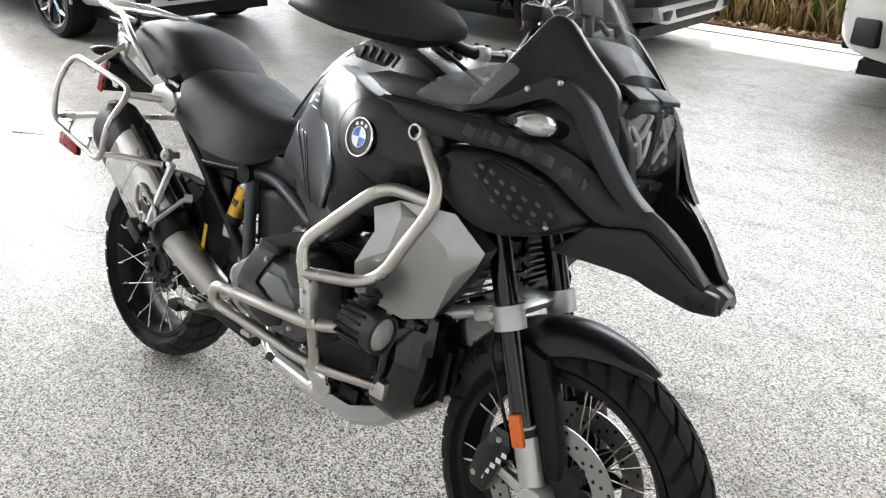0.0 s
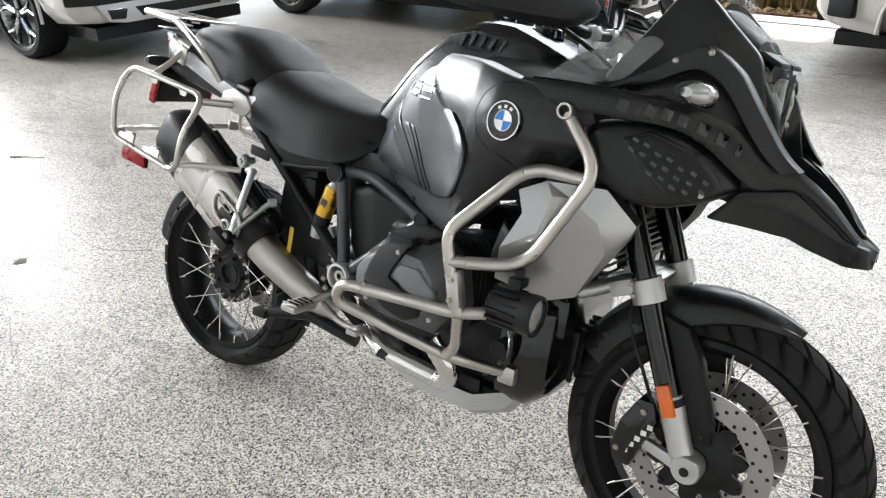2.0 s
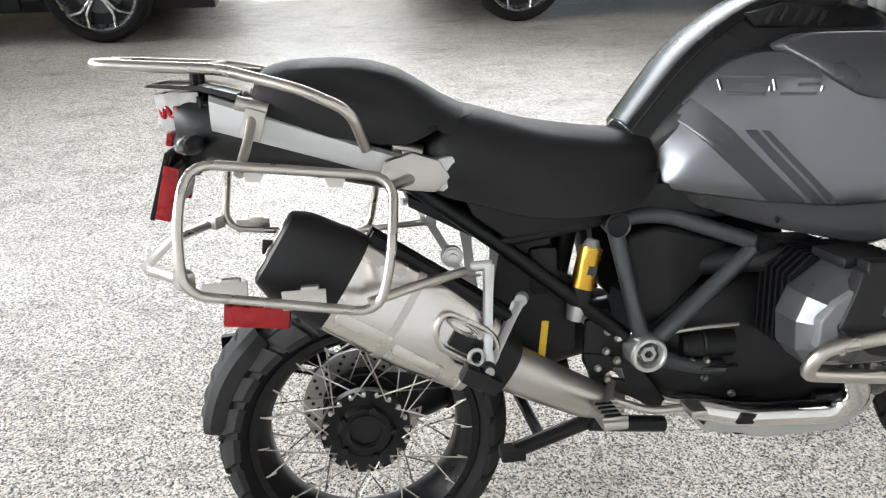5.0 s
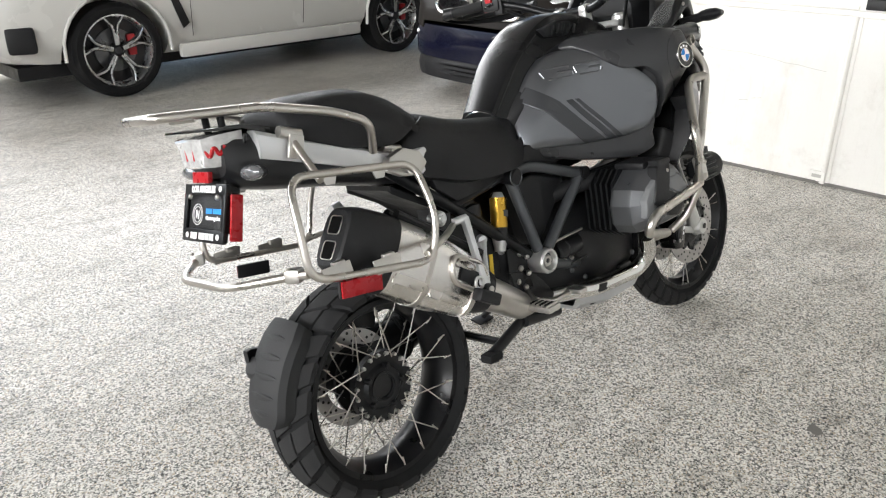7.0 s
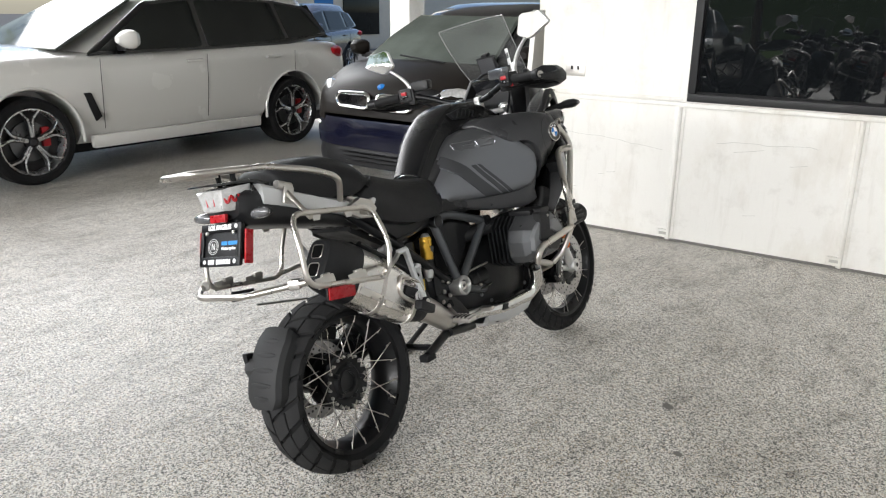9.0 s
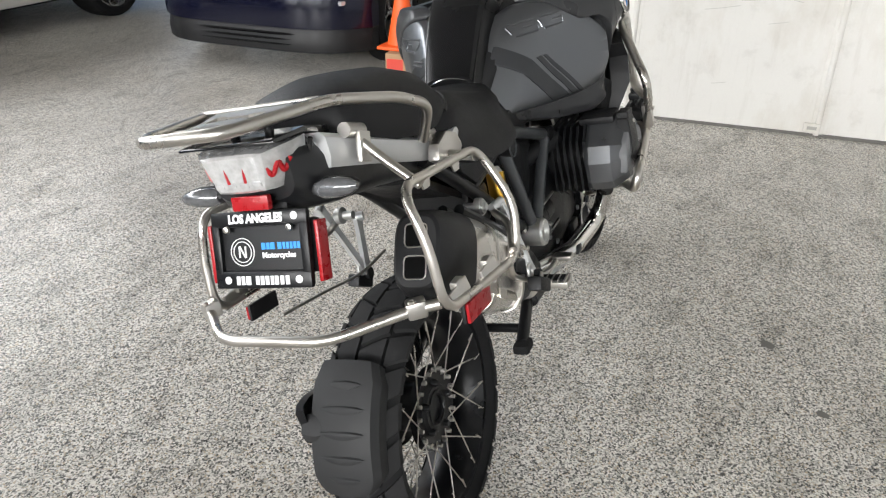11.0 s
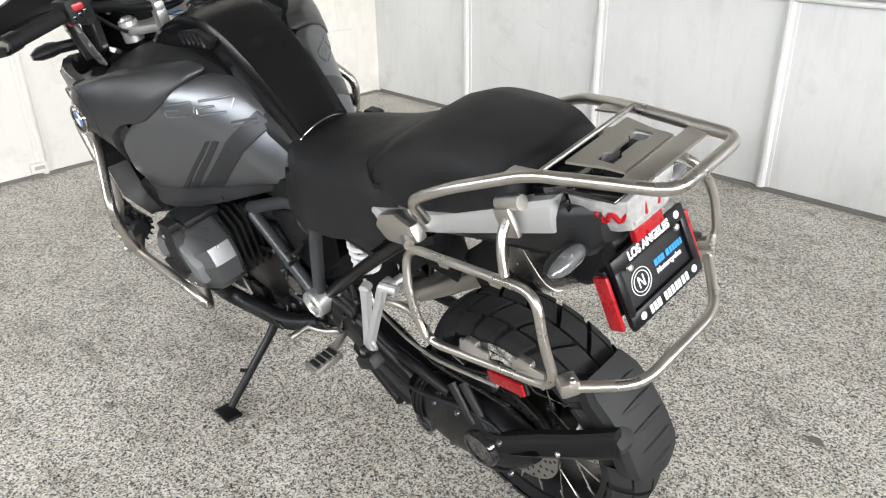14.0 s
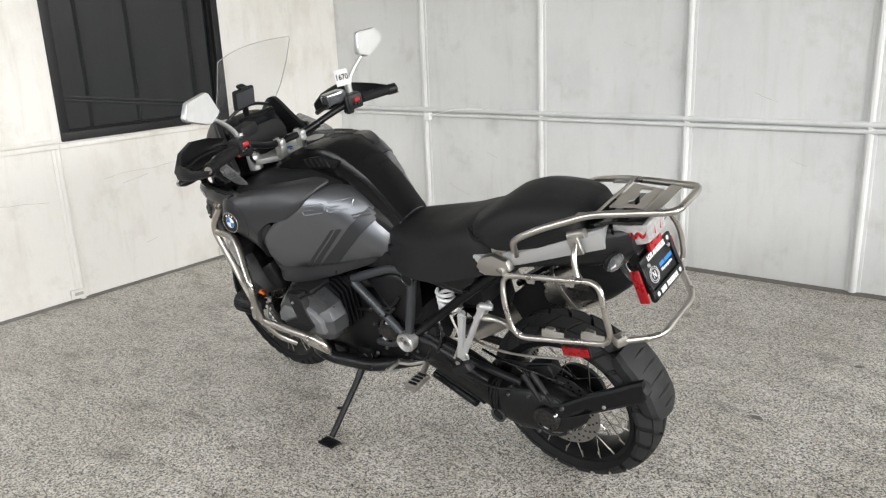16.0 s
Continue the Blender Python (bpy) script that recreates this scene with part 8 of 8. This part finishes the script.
    for k in range(7):
        for j in range(4):
            x, z = 1.322 + 0.0195 * k - 0.004 * j, 0.968 - 0.0100 * k - 0.0175 * j + 0.004 * (k % 2)
            if 0.884 + 0.9 * max(0, 1.385 - x) < z < 0.978 - 0.9 * max(0, x - 1.40):
                part("vent_rib", box((x, s * (fp(x, z) + 0.0055), z), (0.013, 0.005, 0.0075), 0.002, (0, 24, 0)), FRAME_GREY, pod)
    bolt((1.436, s * (fp(1.436, 0.884) + 0.004), 0.884), 0.006, 0.004, "y", s, STEEL, pod)
    # long upper blade that carries the lettering and runs down into the beak
    bd = lambda x: float(np.interp(x, (1.10, 1.20, 1.30, 1.40, 1.48, 1.54, 1.62, 1.70, 1.73), (0.333, 0.322, 0.297, 0.247, 0.190, 0.134, 0.092, 0.057, 0.042)))
    rings = []
    for x, zt, zb in smooth_stations([(1.10, 1.050, 1.032), (1.17, 1.052, 1.004), (1.274, 1.049, 1.000), (1.374, 1.040, 0.994), (1.430, 1.026, 0.968), (1.475, 1.004, 0.930), (1.515, 0.976, 0.903), (1.574, 0.948, 0.912), (1.635, 0.902, 0.870), (1.690, 0.842, 0.828)], 3):
        y, h = bd(x), zt - zb
        rings.append([V((x, s * yy, zz)) for yy, zz in ((y - 0.030, zt - 0.004), (y - 0.008, zt), (y - 0.001, zt - 0.08 * h - 0.002), (y + 0.004, zt - 0.3 * h), (y + 0.004, zb + 0.25 * h), (y - 0.001, zb + 0.05 * h), (y - 0.010, zb), (y - 0.030, zb))])
    blade = add("fairing_blade", loft(rings), PANEL_BLACK, "black upper fairing blade with embossed lettering bars", None, 35)
    for k, (x, w) in enumerate(((1.292, 0.022), (1.318, 0.008), (1.336, 0.020), (1.362, 0.020), (1.388, 0.020), (1.420, 0.024), (1.450, 0.022), (1.478, 0.012))):
        y, z = bd(x), float(np.interp(x, (1.27, 1.37, 1.43, 1.48), (1.026, 1.018, 0.999, 0.972)))
        turn = math.degrees(math.atan((bd(x + 0.02) - bd(x - 0.02)) / 0.04))
        part("model_bar", box((x, s * (y + 0.0035), z), (w, 0.004, 0.022), 0.003, (0, 16, s * turn)), BLACK_GLOSS, blade, "glossy black lettering bar on the blade")
    part("blade_edge", tube([(x, s * (bd(x) - 0.006), z) for x, z in ((1.12, 1.051), (1.20, 1.052), (1.274, 1.050), (1.35, 1.044))], 0.0018, 0.03, n=6), BLACK_GLOSS, blade)
    lamp = [[V((1.415 + dx, s * (0.255 + 0.075 * u), 1.062 + 0.002 * u)) + V((math.cos(a) * 0.026 * q, 0, math.sin(a) * 0.020 * q)) for a in [2 * math.pi * j / 14 for j in range(14)]] for u, q, dx in ((0, 0.8, 0.0), (0.3, 1.0, 0.004), (0.7, 0.9, 0.0), (1.0, 0.4, -0.01))]
    ind = add("front_indicator", loft(lamp), CLEAR_LENS, "clear-lensed front indicator")
    part("indicator_shell", moved(loft(lamp), Matrix.Translation((-0.012, 0, 0.001))), BLACK, ind, "black indicator housing")
    part("indicator_stalk", tube([S(1.40, 0.17, 1.05), S(1.412, 0.265, 1.062)], 0.016, 0, n=10), BLACK, ind)
    # cockpit side and screen arms
    add("cockpit_side", shell([(1.20, 1.060), (1.26, 1.155), (1.318, 1.25), (1.350, 1.242), (1.467, 1.136), (1.485, 1.085), (1.50, 1.02), (1.46, 0.98), (1.38, 1.01), (1.29, 1.04)], lambda x, z: float(np.interp(x, (1.20, 1.3, 1.4, 1.5), (0.21, 0.205, 0.185, 0.135))) - 0.25 * max(0, z - 1.05), s, 0.02, 0.006, 0.02, 0, 0.02), PANEL_BLACK, "black cockpit side panel", None, 40)
    add("wind_deflector", shell([(1.095, 1.052), (1.16, 1.102), (1.295, 1.152), (1.318, 1.140), (1.255, 1.066), (1.17, 1.048)], lambda x, z: 0.240 - 0.12 * max(0, x - 1.15), s, 0.004, 0.0015, 0.02, 0, 0.02), SCREEN_DARK, "smoked clear hand wind deflector")
    # bent flat strut over the indicator, down beside the headlight to the beak
    st_y = lambda x: float(np.interp(x, (1.20, 1.25, 1.40, 1.487, 1.548, 1.62), (0.252, 0.238, 0.216, 0.186, 0.148, 0.105)))
    rings = []
    for x0, z0, x1, z1 in smooth_stations([(1.225, 1.050, 1.235, 1.044), (1.307, 1.094, 1.312, 1.068), (1.356, 1.127, 1.352, 1.088), (1.395, 1.146, 1.386, 1.098), (1.448, 1.114, 1.420, 1.084), (1.480, 1.074, 1.446, 1.056), (1.541, 0.984, 1.506, 0.976), (1.578, 0.948, 1.545, 0.940)], 3):
        o, i_ = V((x0, 0, z0)), V((x1, 0, z1))
        ring = []
        for k, dy in ((0.0, -0.030), (0.0, -0.006), (0.10, 0.002), (0.5, 0.004), (0.90, 0.001), (1.0, -0.008), (1.0, -0.030)):
            p = o.lerp(i_, k)
            ring.append(V((p.x, s * (st_y(p.x) + dy), p.z)))
        rings.append(ring)
    strut = add("fairing_strut", loft(rings), PANEL_BLACK, "satin black bent fairing strut beside the headlight", None, 35)
    for x, z in ((1.345, 1.112), (1.402, 1.133)):
        bolt((x, s * (st_y(x) + 0.003), z), 0.006, 0.005, "y", s, STEEL, strut)
    # hand guard, grip, lever, mirror
    hb = new("handlebar_end")
    hb.parent = bike
    hb.matrix_basis = pose(-0.004, 0.036, -0.013) if s < 0 else pose(0.008, 0, 0.010)
    tagged(hb, label="handlebar end with grip, switches and hand guard")
    part("grip", tube([S(0.948, 0.436, 1.207), S(0.985, 0.318, 1.212)], 0.0172, 0, n=18), RUBBER, hb, "black rubber grip")
    part("bar_end", joined(tube([S(0.938, 0.462, 1.206), S(0.950, 0.432, 1.207)], 0.0205, 0, n=18)), BLACK_METAL, hb)
    part("bar_end_ring", tube([S(0.9365, 0.466, 1.206), S(0.940, 0.4585, 1.206)], 0.0125, 0, n=18), STEEL_DULL, hb)
    part("switch_block", joined(box(S(1.000, 0.285, 1.214), (0.055, 0.062, 0.058), 0.012, (0, 0, s * 18)), box(S(1.008, 0.262, 1.206), (0.04, 0.03, 0.07), 0.008, (0, 0, s * 18))), BLACK, hb, "black switch block")
    part("red_switch", joined(box(S(0.976, 0.280, 1.222), (0.018, 0.026, 0.016), 0.004), box(S(0.985, 0.305, 1.200), (0.012, 0.012, 0.03), 0.003)), RED_PLASTIC, hb, "red switch")
    for k in range(3):
        part("switch_button", box(S(0.972, 0.268 + 0.014 * k, 1.208 - 0.004 * k), (0.010, 0.010, 0.010), 0.002), BLACK_GLOSS, hb)
    part("fluid_reservoir", joined(box(S(1.035, 0.225, 1.245), (0.055, 0.085, 0.042), 0.010, (0, 0, s * 12))), SMOKE_LENS if s < 0 else BLACK, hb)
    part("lever", tube([S(1.035, 0.24, 1.205), S(1.055, 0.31, 1.198), S(1.030, 0.40, 1.192), S(1.020, 0.452, 1.190)], 0.0065, 0.04, n=10, flat=1.3), BLACK_SATIN, hb, "black hand lever")
    gr = []
    for x, y, z, h in ((0.930, 0.468, 1.196, 0.010), (1.00, 0.488, 1.190, 0.018), (1.075, 0.480, 1.188, 0.030), (1.130, 0.430, 1.192, 0.044), (1.162, 0.360, 1.196, 0.052), (1.175, 0.290, 1.198, 0.036), (1.165, 0.235, 1.196, 0.016)):
        gr.append([V(S(x + a, y + b, z + c)) for a, b, c in ((0, 0, -h * 0.8), (0.014, 0.010, -h * 0.5), (0.018, 0.012, h * 0.3), (0.006, 0.004, h), (-0.006, -0.004, h), (0.004, 0.0, h * 0.3), (0.002, 0.0, -h * 0.5), (-0.008, -0.006, -h * 0.8))])
    part("hand_guard", loft(gr), BLACK, hb, "black plastic hand guard", 40)
    part("guard_bar", tube([S(0.945, 0.450, 1.206), S(0.990, 0.480, 1.192), S(1.10, 0.47, 1.182), S(1.165, 0.34, 1.188), S(1.12, 0.20, 1.19)], 0.009, 0.05, n=10), BLACK_METAL, hb)
    mr = new("mirror")
    mr.parent = bike
    tagged(mr, label="rear-view mirror on a silver arm")
    mc, mn = V(S(0.985, 0.392, 1.386)), V((-1.0, -0.15 if s > 0 else 0.03, 0.05)).normalized()
    MM = Matrix.Translation(mc) @ mn.to_track_quat("Z", "Y").to_matrix().to_4x4()
    o = [(-0.066, -0.022), (-0.048, 0.034), (-0.036, 0.041), (0.042, 0.036), (0.072, 0.000), (0.066, -0.010), (-0.004, -0.042), (-0.022, -0.044), (-0.056, -0.030)]
    o = [(x * (-s) * 1.06, y * 1.18) for x, y in o]
    part("mirror_shell", moved(prism(o, -0.022, 0.0, "z", bevel=0.008), MM), ALU, mr, "silver mirror shell")
    part("mirror_glass", moved(prism([(x * 0.93, y * 0.93) for x, y in o], -0.004, 0.0015, "z"), MM), MIRROR, mr, "bright mirror glass")
    part("mirror_arm", tube([S(1.020, 0.265, 1.225), S(1.022, 0.275, 1.265), S(1.015, 0.300, 1.300), S(0.996, 0.372, 1.362)], (0.010, 0.006), 0.03, n=12), ALU_CAST, mr, "silver mirror arm")
    part("arm_foot", tube([S(1.020, 0.265, 1.215), S(1.020, 0.265, 1.262)], 0.013, 0, n=14), ALU_CAST, mr)
# stock tag on the right mirror arm
TM = Matrix.Translation((1.022, -0.246, 1.290)) @ Matrix.Rotation(radians(-46), 4, "Z") @ Matrix.Rotation(radians(-6), 4, "Y")
tag = add("stock_tag", moved(box((0, 0, 0), (0.002, 0.050, 0.064), 0.001), TM), WHITE, "white paper stock tag tied to the mirror arm")
part("tag_number", lettering("1670", 0.030, TM @ Matrix.Translation((-0.0016, 0, 0.002)) @ Matrix.Rotation(radians(-90), 4, "Z") @ Matrix.Rotation(radians(90), 4, "X"), 0.0004, 0.0006, 0.044), BLACK, tag, "black handwritten number")

# -- handlebar and top clamp --
add("handlebar", tube([(0.951, -0.394, 1.193), (0.996, -0.254, 1.201), (1.041, -0.160, 1.176), (1.084, -0.065, 1.143), (1.090, 0.105, 1.149), (1.050, 0.20, 1.196), (1.008, 0.29, 1.224), (0.963, 0.43, 1.216)], 0.0125, 0.06, n=14), BLACK_SATIN, "black handlebar")
tc = add("top_clamp", joined(prism([(1.085, -0.045), (1.085, 0.045), (1.135, 0.075), (1.175, 0.118), (1.225, 0.120), (1.235, 0.085), (1.20, 0.05), (1.205, -0.05), (1.235, -0.085), (1.225, -0.120), (1.175, -0.118), (1.135, -0.075)], 1.070, 1.092, "z", 0.005)), ALU_CAST, "cast silver top clamp with a small round badge")
for s in (-1, 1):
    part("fork_cap", lathe([(0, 0.022), (0.014, 0.022), (0.018, 0.016), (0.024, 0.014), (0.026, 0.0), (0.026, -0.04), (0, -0.04)], (1.212, s * 0.098, 1.090), "z", 24), ALU_CAST, tc)
    riser = part("bar_riser", joined(box((1.097, s * 0.05, 1.108), (0.036, 0.030, 0.052), 0.008, (0, -8, 0)), box((1.098, s * 0.05, 1.139), (0.046, 0.030, 0.034), 0.012, (0, -8, 0))), ALU_CAST, tc)
    for dx in (-0.014, 0.014):
        bolt((1.098 + dx, s * 0.05, 1.156), 0.0055, 0.004, "z", 1, BLACK_METAL, riser)
part("clamp_badge", lathe([(0, 0.005), (0.016, 0.005), (0.019, 0.002), (0.019, -0.004), (0, -0.004)], (1.122, 0.0, 1.094), "z", 26), BLUE, tc)
part("clamp_badge_ring", lathe([(0.017, 0.0058), (0.020, 0.005), (0.020, -0.004), (0.017, -0.004)], (1.122, 0.0, 1.094), "z", 26, caps=True), CHROME, tc)
for k, pts in enumerate((((1.02, -0.24, 1.19), (1.12, -0.16, 1.13), (1.22, -0.07, 1.05)), ((1.02, 0.24, 1.19), (1.14, 0.17, 1.12), (1.23, 0.07, 1.04)), ((1.05, 0.20, 1.18), (1.18, 0.13, 1.16), (1.28, 0.05, 1.12)))):
    add("control_cable", tube(pts, 0.005, 0.05, n=8), BLACK)
tc.matrix_basis = pose(-0.012, 0.018, 0.008)
add("ignition_cover", box((1.045, 0.0, 1.080), (0.06, 0.10, 0.03), 0.012), BLACK)

# -- cockpit, display, screen --
add("cockpit_body", loft([super_ring(x, 0, z, hy, hz, 3.4, 24) for x, z, hy, hz in ((1.245, 1.10, 0.10, 0.09), (1.30, 1.11, 0.13, 0.11), (1.38, 1.10, 0.13, 0.12), (1.45, 1.07, 0.115, 0.10))]), BLACK, "black cockpit body")
dsp = add("display", box((1.262, 0.012, 1.196), (0.024, 0.160, 0.090), 0.010, (0, -30, 0)), BLACK_GLOSS, "black instrument display")
part("display_glass", box((1.2495, 0.012, 1.190), (0.004, 0.146, 0.076), 0.002, (0, -30, 0)), DISPLAY, dsp)
nav = add("device_cradle", box((1.284, 0.021, 1.295), (0.018, 0.094, 0.078), 0.007, (0, -18, 0)), BLACK, "small black device cradle above the display")
part("cradle_face", box((1.2745, 0.021, 1.292), (0.004, 0.078, 0.064), 0.003, (0, -18, 0)), DARK_LETTER, nav, "grey cradle face")
part("cradle_hook", box((1.276, 0.021, 1.338), (0.030, 0.030, 0.012), 0.004, (0, -18, 0)), BLACK, nav)
part("cradle_stem", joined(tube([(1.292, 0.021, 1.262), (1.310, 0.016, 1.205)], 0.012, 0, n=10), tube([(1.300, -0.085, 1.235), (1.288, -0.02, 1.262), (1.288, 0.06, 1.262), (1.300, 0.105, 1.235)], 0.0065, 0.03, n=8)), BLACK_SATIN, nav)
SC = ((1.492, 1.118, 0.060, 0.25), (1.462, 1.165, 0.105, 0.35), (1.415, 1.225, 0.145, 0.40), (1.345, 1.305, 0.158, 0.40), (1.275, 1.390, 0.164, 0.35), (1.215, 1.470, 0.168, 0.28), (1.206, 1.482, 0.166, 0.26))
rings = []
for x, z, hw, c in SC:
    pts = [(x - c * 0.17 * (k / 6) ** 2, hw * k / 6, z - 0.012 * (k / 6) ** 2) for k in range(-6, 7)]
    rings.append([V(p) for p in pts] + [V((p[0] - 0.003, p[1], p[2] - 0.003)) for p in pts[::-1]])
scr = add("windscreen", loft(rings), SCREEN, "clear plastic windscreen with bright cut edges", None, 60)
scr.visible_shadow = False
both("screen_edge", lambda s: tube([(x - c * 0.17 - 0.001, s * hw, z - 0.013) for x, z, hw, c in SC], 0.0014, 0.02, n=6), CLEAR_LENS)
add("screen_edge", tube([(x - c * 0.17 * u * u - 0.001, hw * u, z + 0.001 - 0.012 * u * u) for x, z, hw, c in SC[-1:] for u in [k / 6 for k in range(-6, 7)]], 0.0014, 0.02, n=6), CLEAR_LENS)

# -- headlight and beak --
hl = add("headlight", loft([super_ring(x, 0, z, hy, hz, 3.0, 28) for x, z, hy, hz in ((1.38, 1.05, 0.12, 0.075), (1.44, 1.058, 0.128, 0.082), (1.475, 1.058, 0.130, 0.083), (1.482, 1.058, 0.124, 0.077), (1.462, 1.058, 0.116, 0.070))]), BLACK_GLOSS, "twin-lens headlight in a black housing")
for s in (-1, 1):
    bowl = part("reflector_bowl", loft([super_ring(x, s * 0.060, 1.052, 0.052 * q, 0.056 * q, 2.5, 26) for x, q in ((1.492, 1.0), (1.498, 0.97), (1.484, 0.88), (1.464, 0.66), (1.456, 0.35))]), HEADLAMP, hl, "bright headlight reflector bowl")
    part("lens_bulb", loft([super_ring(x, s * 0.058, 1.056, 0.020 * q, 0.018 * q, 2.2, 18) for x, q in ((1.458, 1.0), (1.478, 0.95), (1.486, 0.55))]), SMOKE_LENS, hl)
    part("light_guide", joined(tube([(1.494, s * 0.020, 1.102), (1.500, s * 0.052, 1.062), (1.490, s * 0.100, 1.030)], 0.0045, 0.02, n=8), tube([(1.486, s * 0.104, 1.090), (1.500, s * 0.064, 1.058), (1.496, s * 0.028, 1.012)], 0.0045, 0.02, n=8)), ALU, hl, "pale crossed light guide")
    part("headlight_brow", prism([(1.40, 1.150), (1.46, 1.150), (1.496, 1.132), (1.498, 1.122), (1.485, 1.124), (1.46, 1.134), (1.40, 1.128)], s * 0.008, s * 0.098, bevel=0.005), BLACK, hl)
    part("headlight_cheek", shell([(1.40, 1.10), (1.475, 1.105), (1.510, 1.05), (1.528, 0.985), (1.545, 0.94), (1.515, 0.925), (1.46, 0.97), (1.42, 1.03)], lambda x, z: 0.140 - 0.35 * max(0, x - 1.46), s, 0.022, 0.006, 0.02, 0, 0.015), BLACK, hl, "black headlight surround")
lens = part("lens", loft([super_ring(x, 0.0, z, hy, hz, 2.9, 30) for x, z, hy, hz in ((1.480, 1.056, 0.122, 0.076), (1.500, 1.054, 0.118, 0.072), (1.514, 1.052, 0.100, 0.060), (1.520, 1.050, 0.070, 0.042))]), SCREEN, hl, "clear headlight lens")
lens.visible_shadow = False
part("lens_divider", box((1.490, 0, 1.056), (0.034, 0.012, 0.120), 0.004), BLACK_GLOSS, hl)
part("lower_lamp", joined(box((1.495, -0.05, 0.966), (0.03, 0.06, 0.018), 0.006), box((1.495, 0.05, 0.966), (0.03, 0.06, 0.018), 0.006)), SMOKE_LENS, hl)
add("chin", loft([super_ring(x, 0, z, hy, hz, 3.0, 20) for x, z, hy, hz in ((1.34, 0.94, 0.12, 0.05), (1.44, 0.945, 0.115, 0.045), (1.50, 0.950, 0.095, 0.03))]), BLACK)
# beak: two raised ridges round a deep dark hollow, closing in a blunt flat tip
rings = []
for x, w, zt, zb, sink in smooth_stations([(1.40, 0.160, 0.990, 0.880, 0.05), (1.47, 0.150, 0.985, 0.866, 0.075), (1.54, 0.122, 0.958, 0.850, 0.085), (1.60, 0.096, 0.925, 0.836, 0.075), (1.645, 0.078, 0.888, 0.816, 0.050), (1.680, 0.063, 0.850, 0.800, 0.020), (1.700, 0.054, 0.834, 0.792, 0.003), (1.722, 0.043, 0.820, 0.786, 0.0)], 3):
    ridge = 0.72 if x < 1.62 else 0.72 - 0.3 * min(1, (x - 1.62) / 0.08)
    half = [(0, zt - sink), (w * ridge * 0.86, zt - sink * 0.95), (w * ridge, zt - 0.003), (w * (ridge + 0.10), zt), (w * 0.97, zt - 0.014), (w, (zt + zb) / 2), (w * 0.93, zb + 0.004), (w * 0.6, zb + 0.012), (0, zb + 0.018)]
    rings.append([V((x, y, z)) for y, z in half] + [V((x, -y, z)) for y, z in half[-2:0:-1]])
beak = add("beak", loft(rings), PANEL_BLACK, "satin black front beak with a deep hollow between two ridges", None, 28)
for s in (-1, 1):
    part("beak_side", shell([(1.45, 0.846), (1.49, 0.898), (1.574, 0.912), (1.655, 0.851), (1.672, 0.836), (1.712, 0.824), (1.722, 0.789), (1.681, 0.790), (1.616, 0.812), (1.581, 0.828), (1.513, 0.838)], lambda x, z: float(np.interp(x, (1.44, 1.48, 1.54, 1.62, 1.70, 1.73), (0.205, 0.180, 0.134, 0.093, 0.058, 0.043))) + 0.55 * max(0, 0.88 - 0.5 * max(0, x - 1.56) - z), s, 0.03, 0.005, 0.015, 0.0, 0.008), PANEL_BLACK, beak, "black lower beak side plate")

# -- other motorcycles parked in a row at the street side of the bay --
for y, turn, words in ((0.62, 182, "black adventure motorcycle parked in a row by the street"), (-0.25, 176, "dark grey adventure motorcycle parked in a row by the street"), (-1.3, 184, "black touring motorcycle parked in a row by the street")):
    other = copy_thing(bike, pose(-3.62, y, 0.004, -13.63, 0, turn))
    tagged(other, words, "motorcycle", "parked motorcycles")
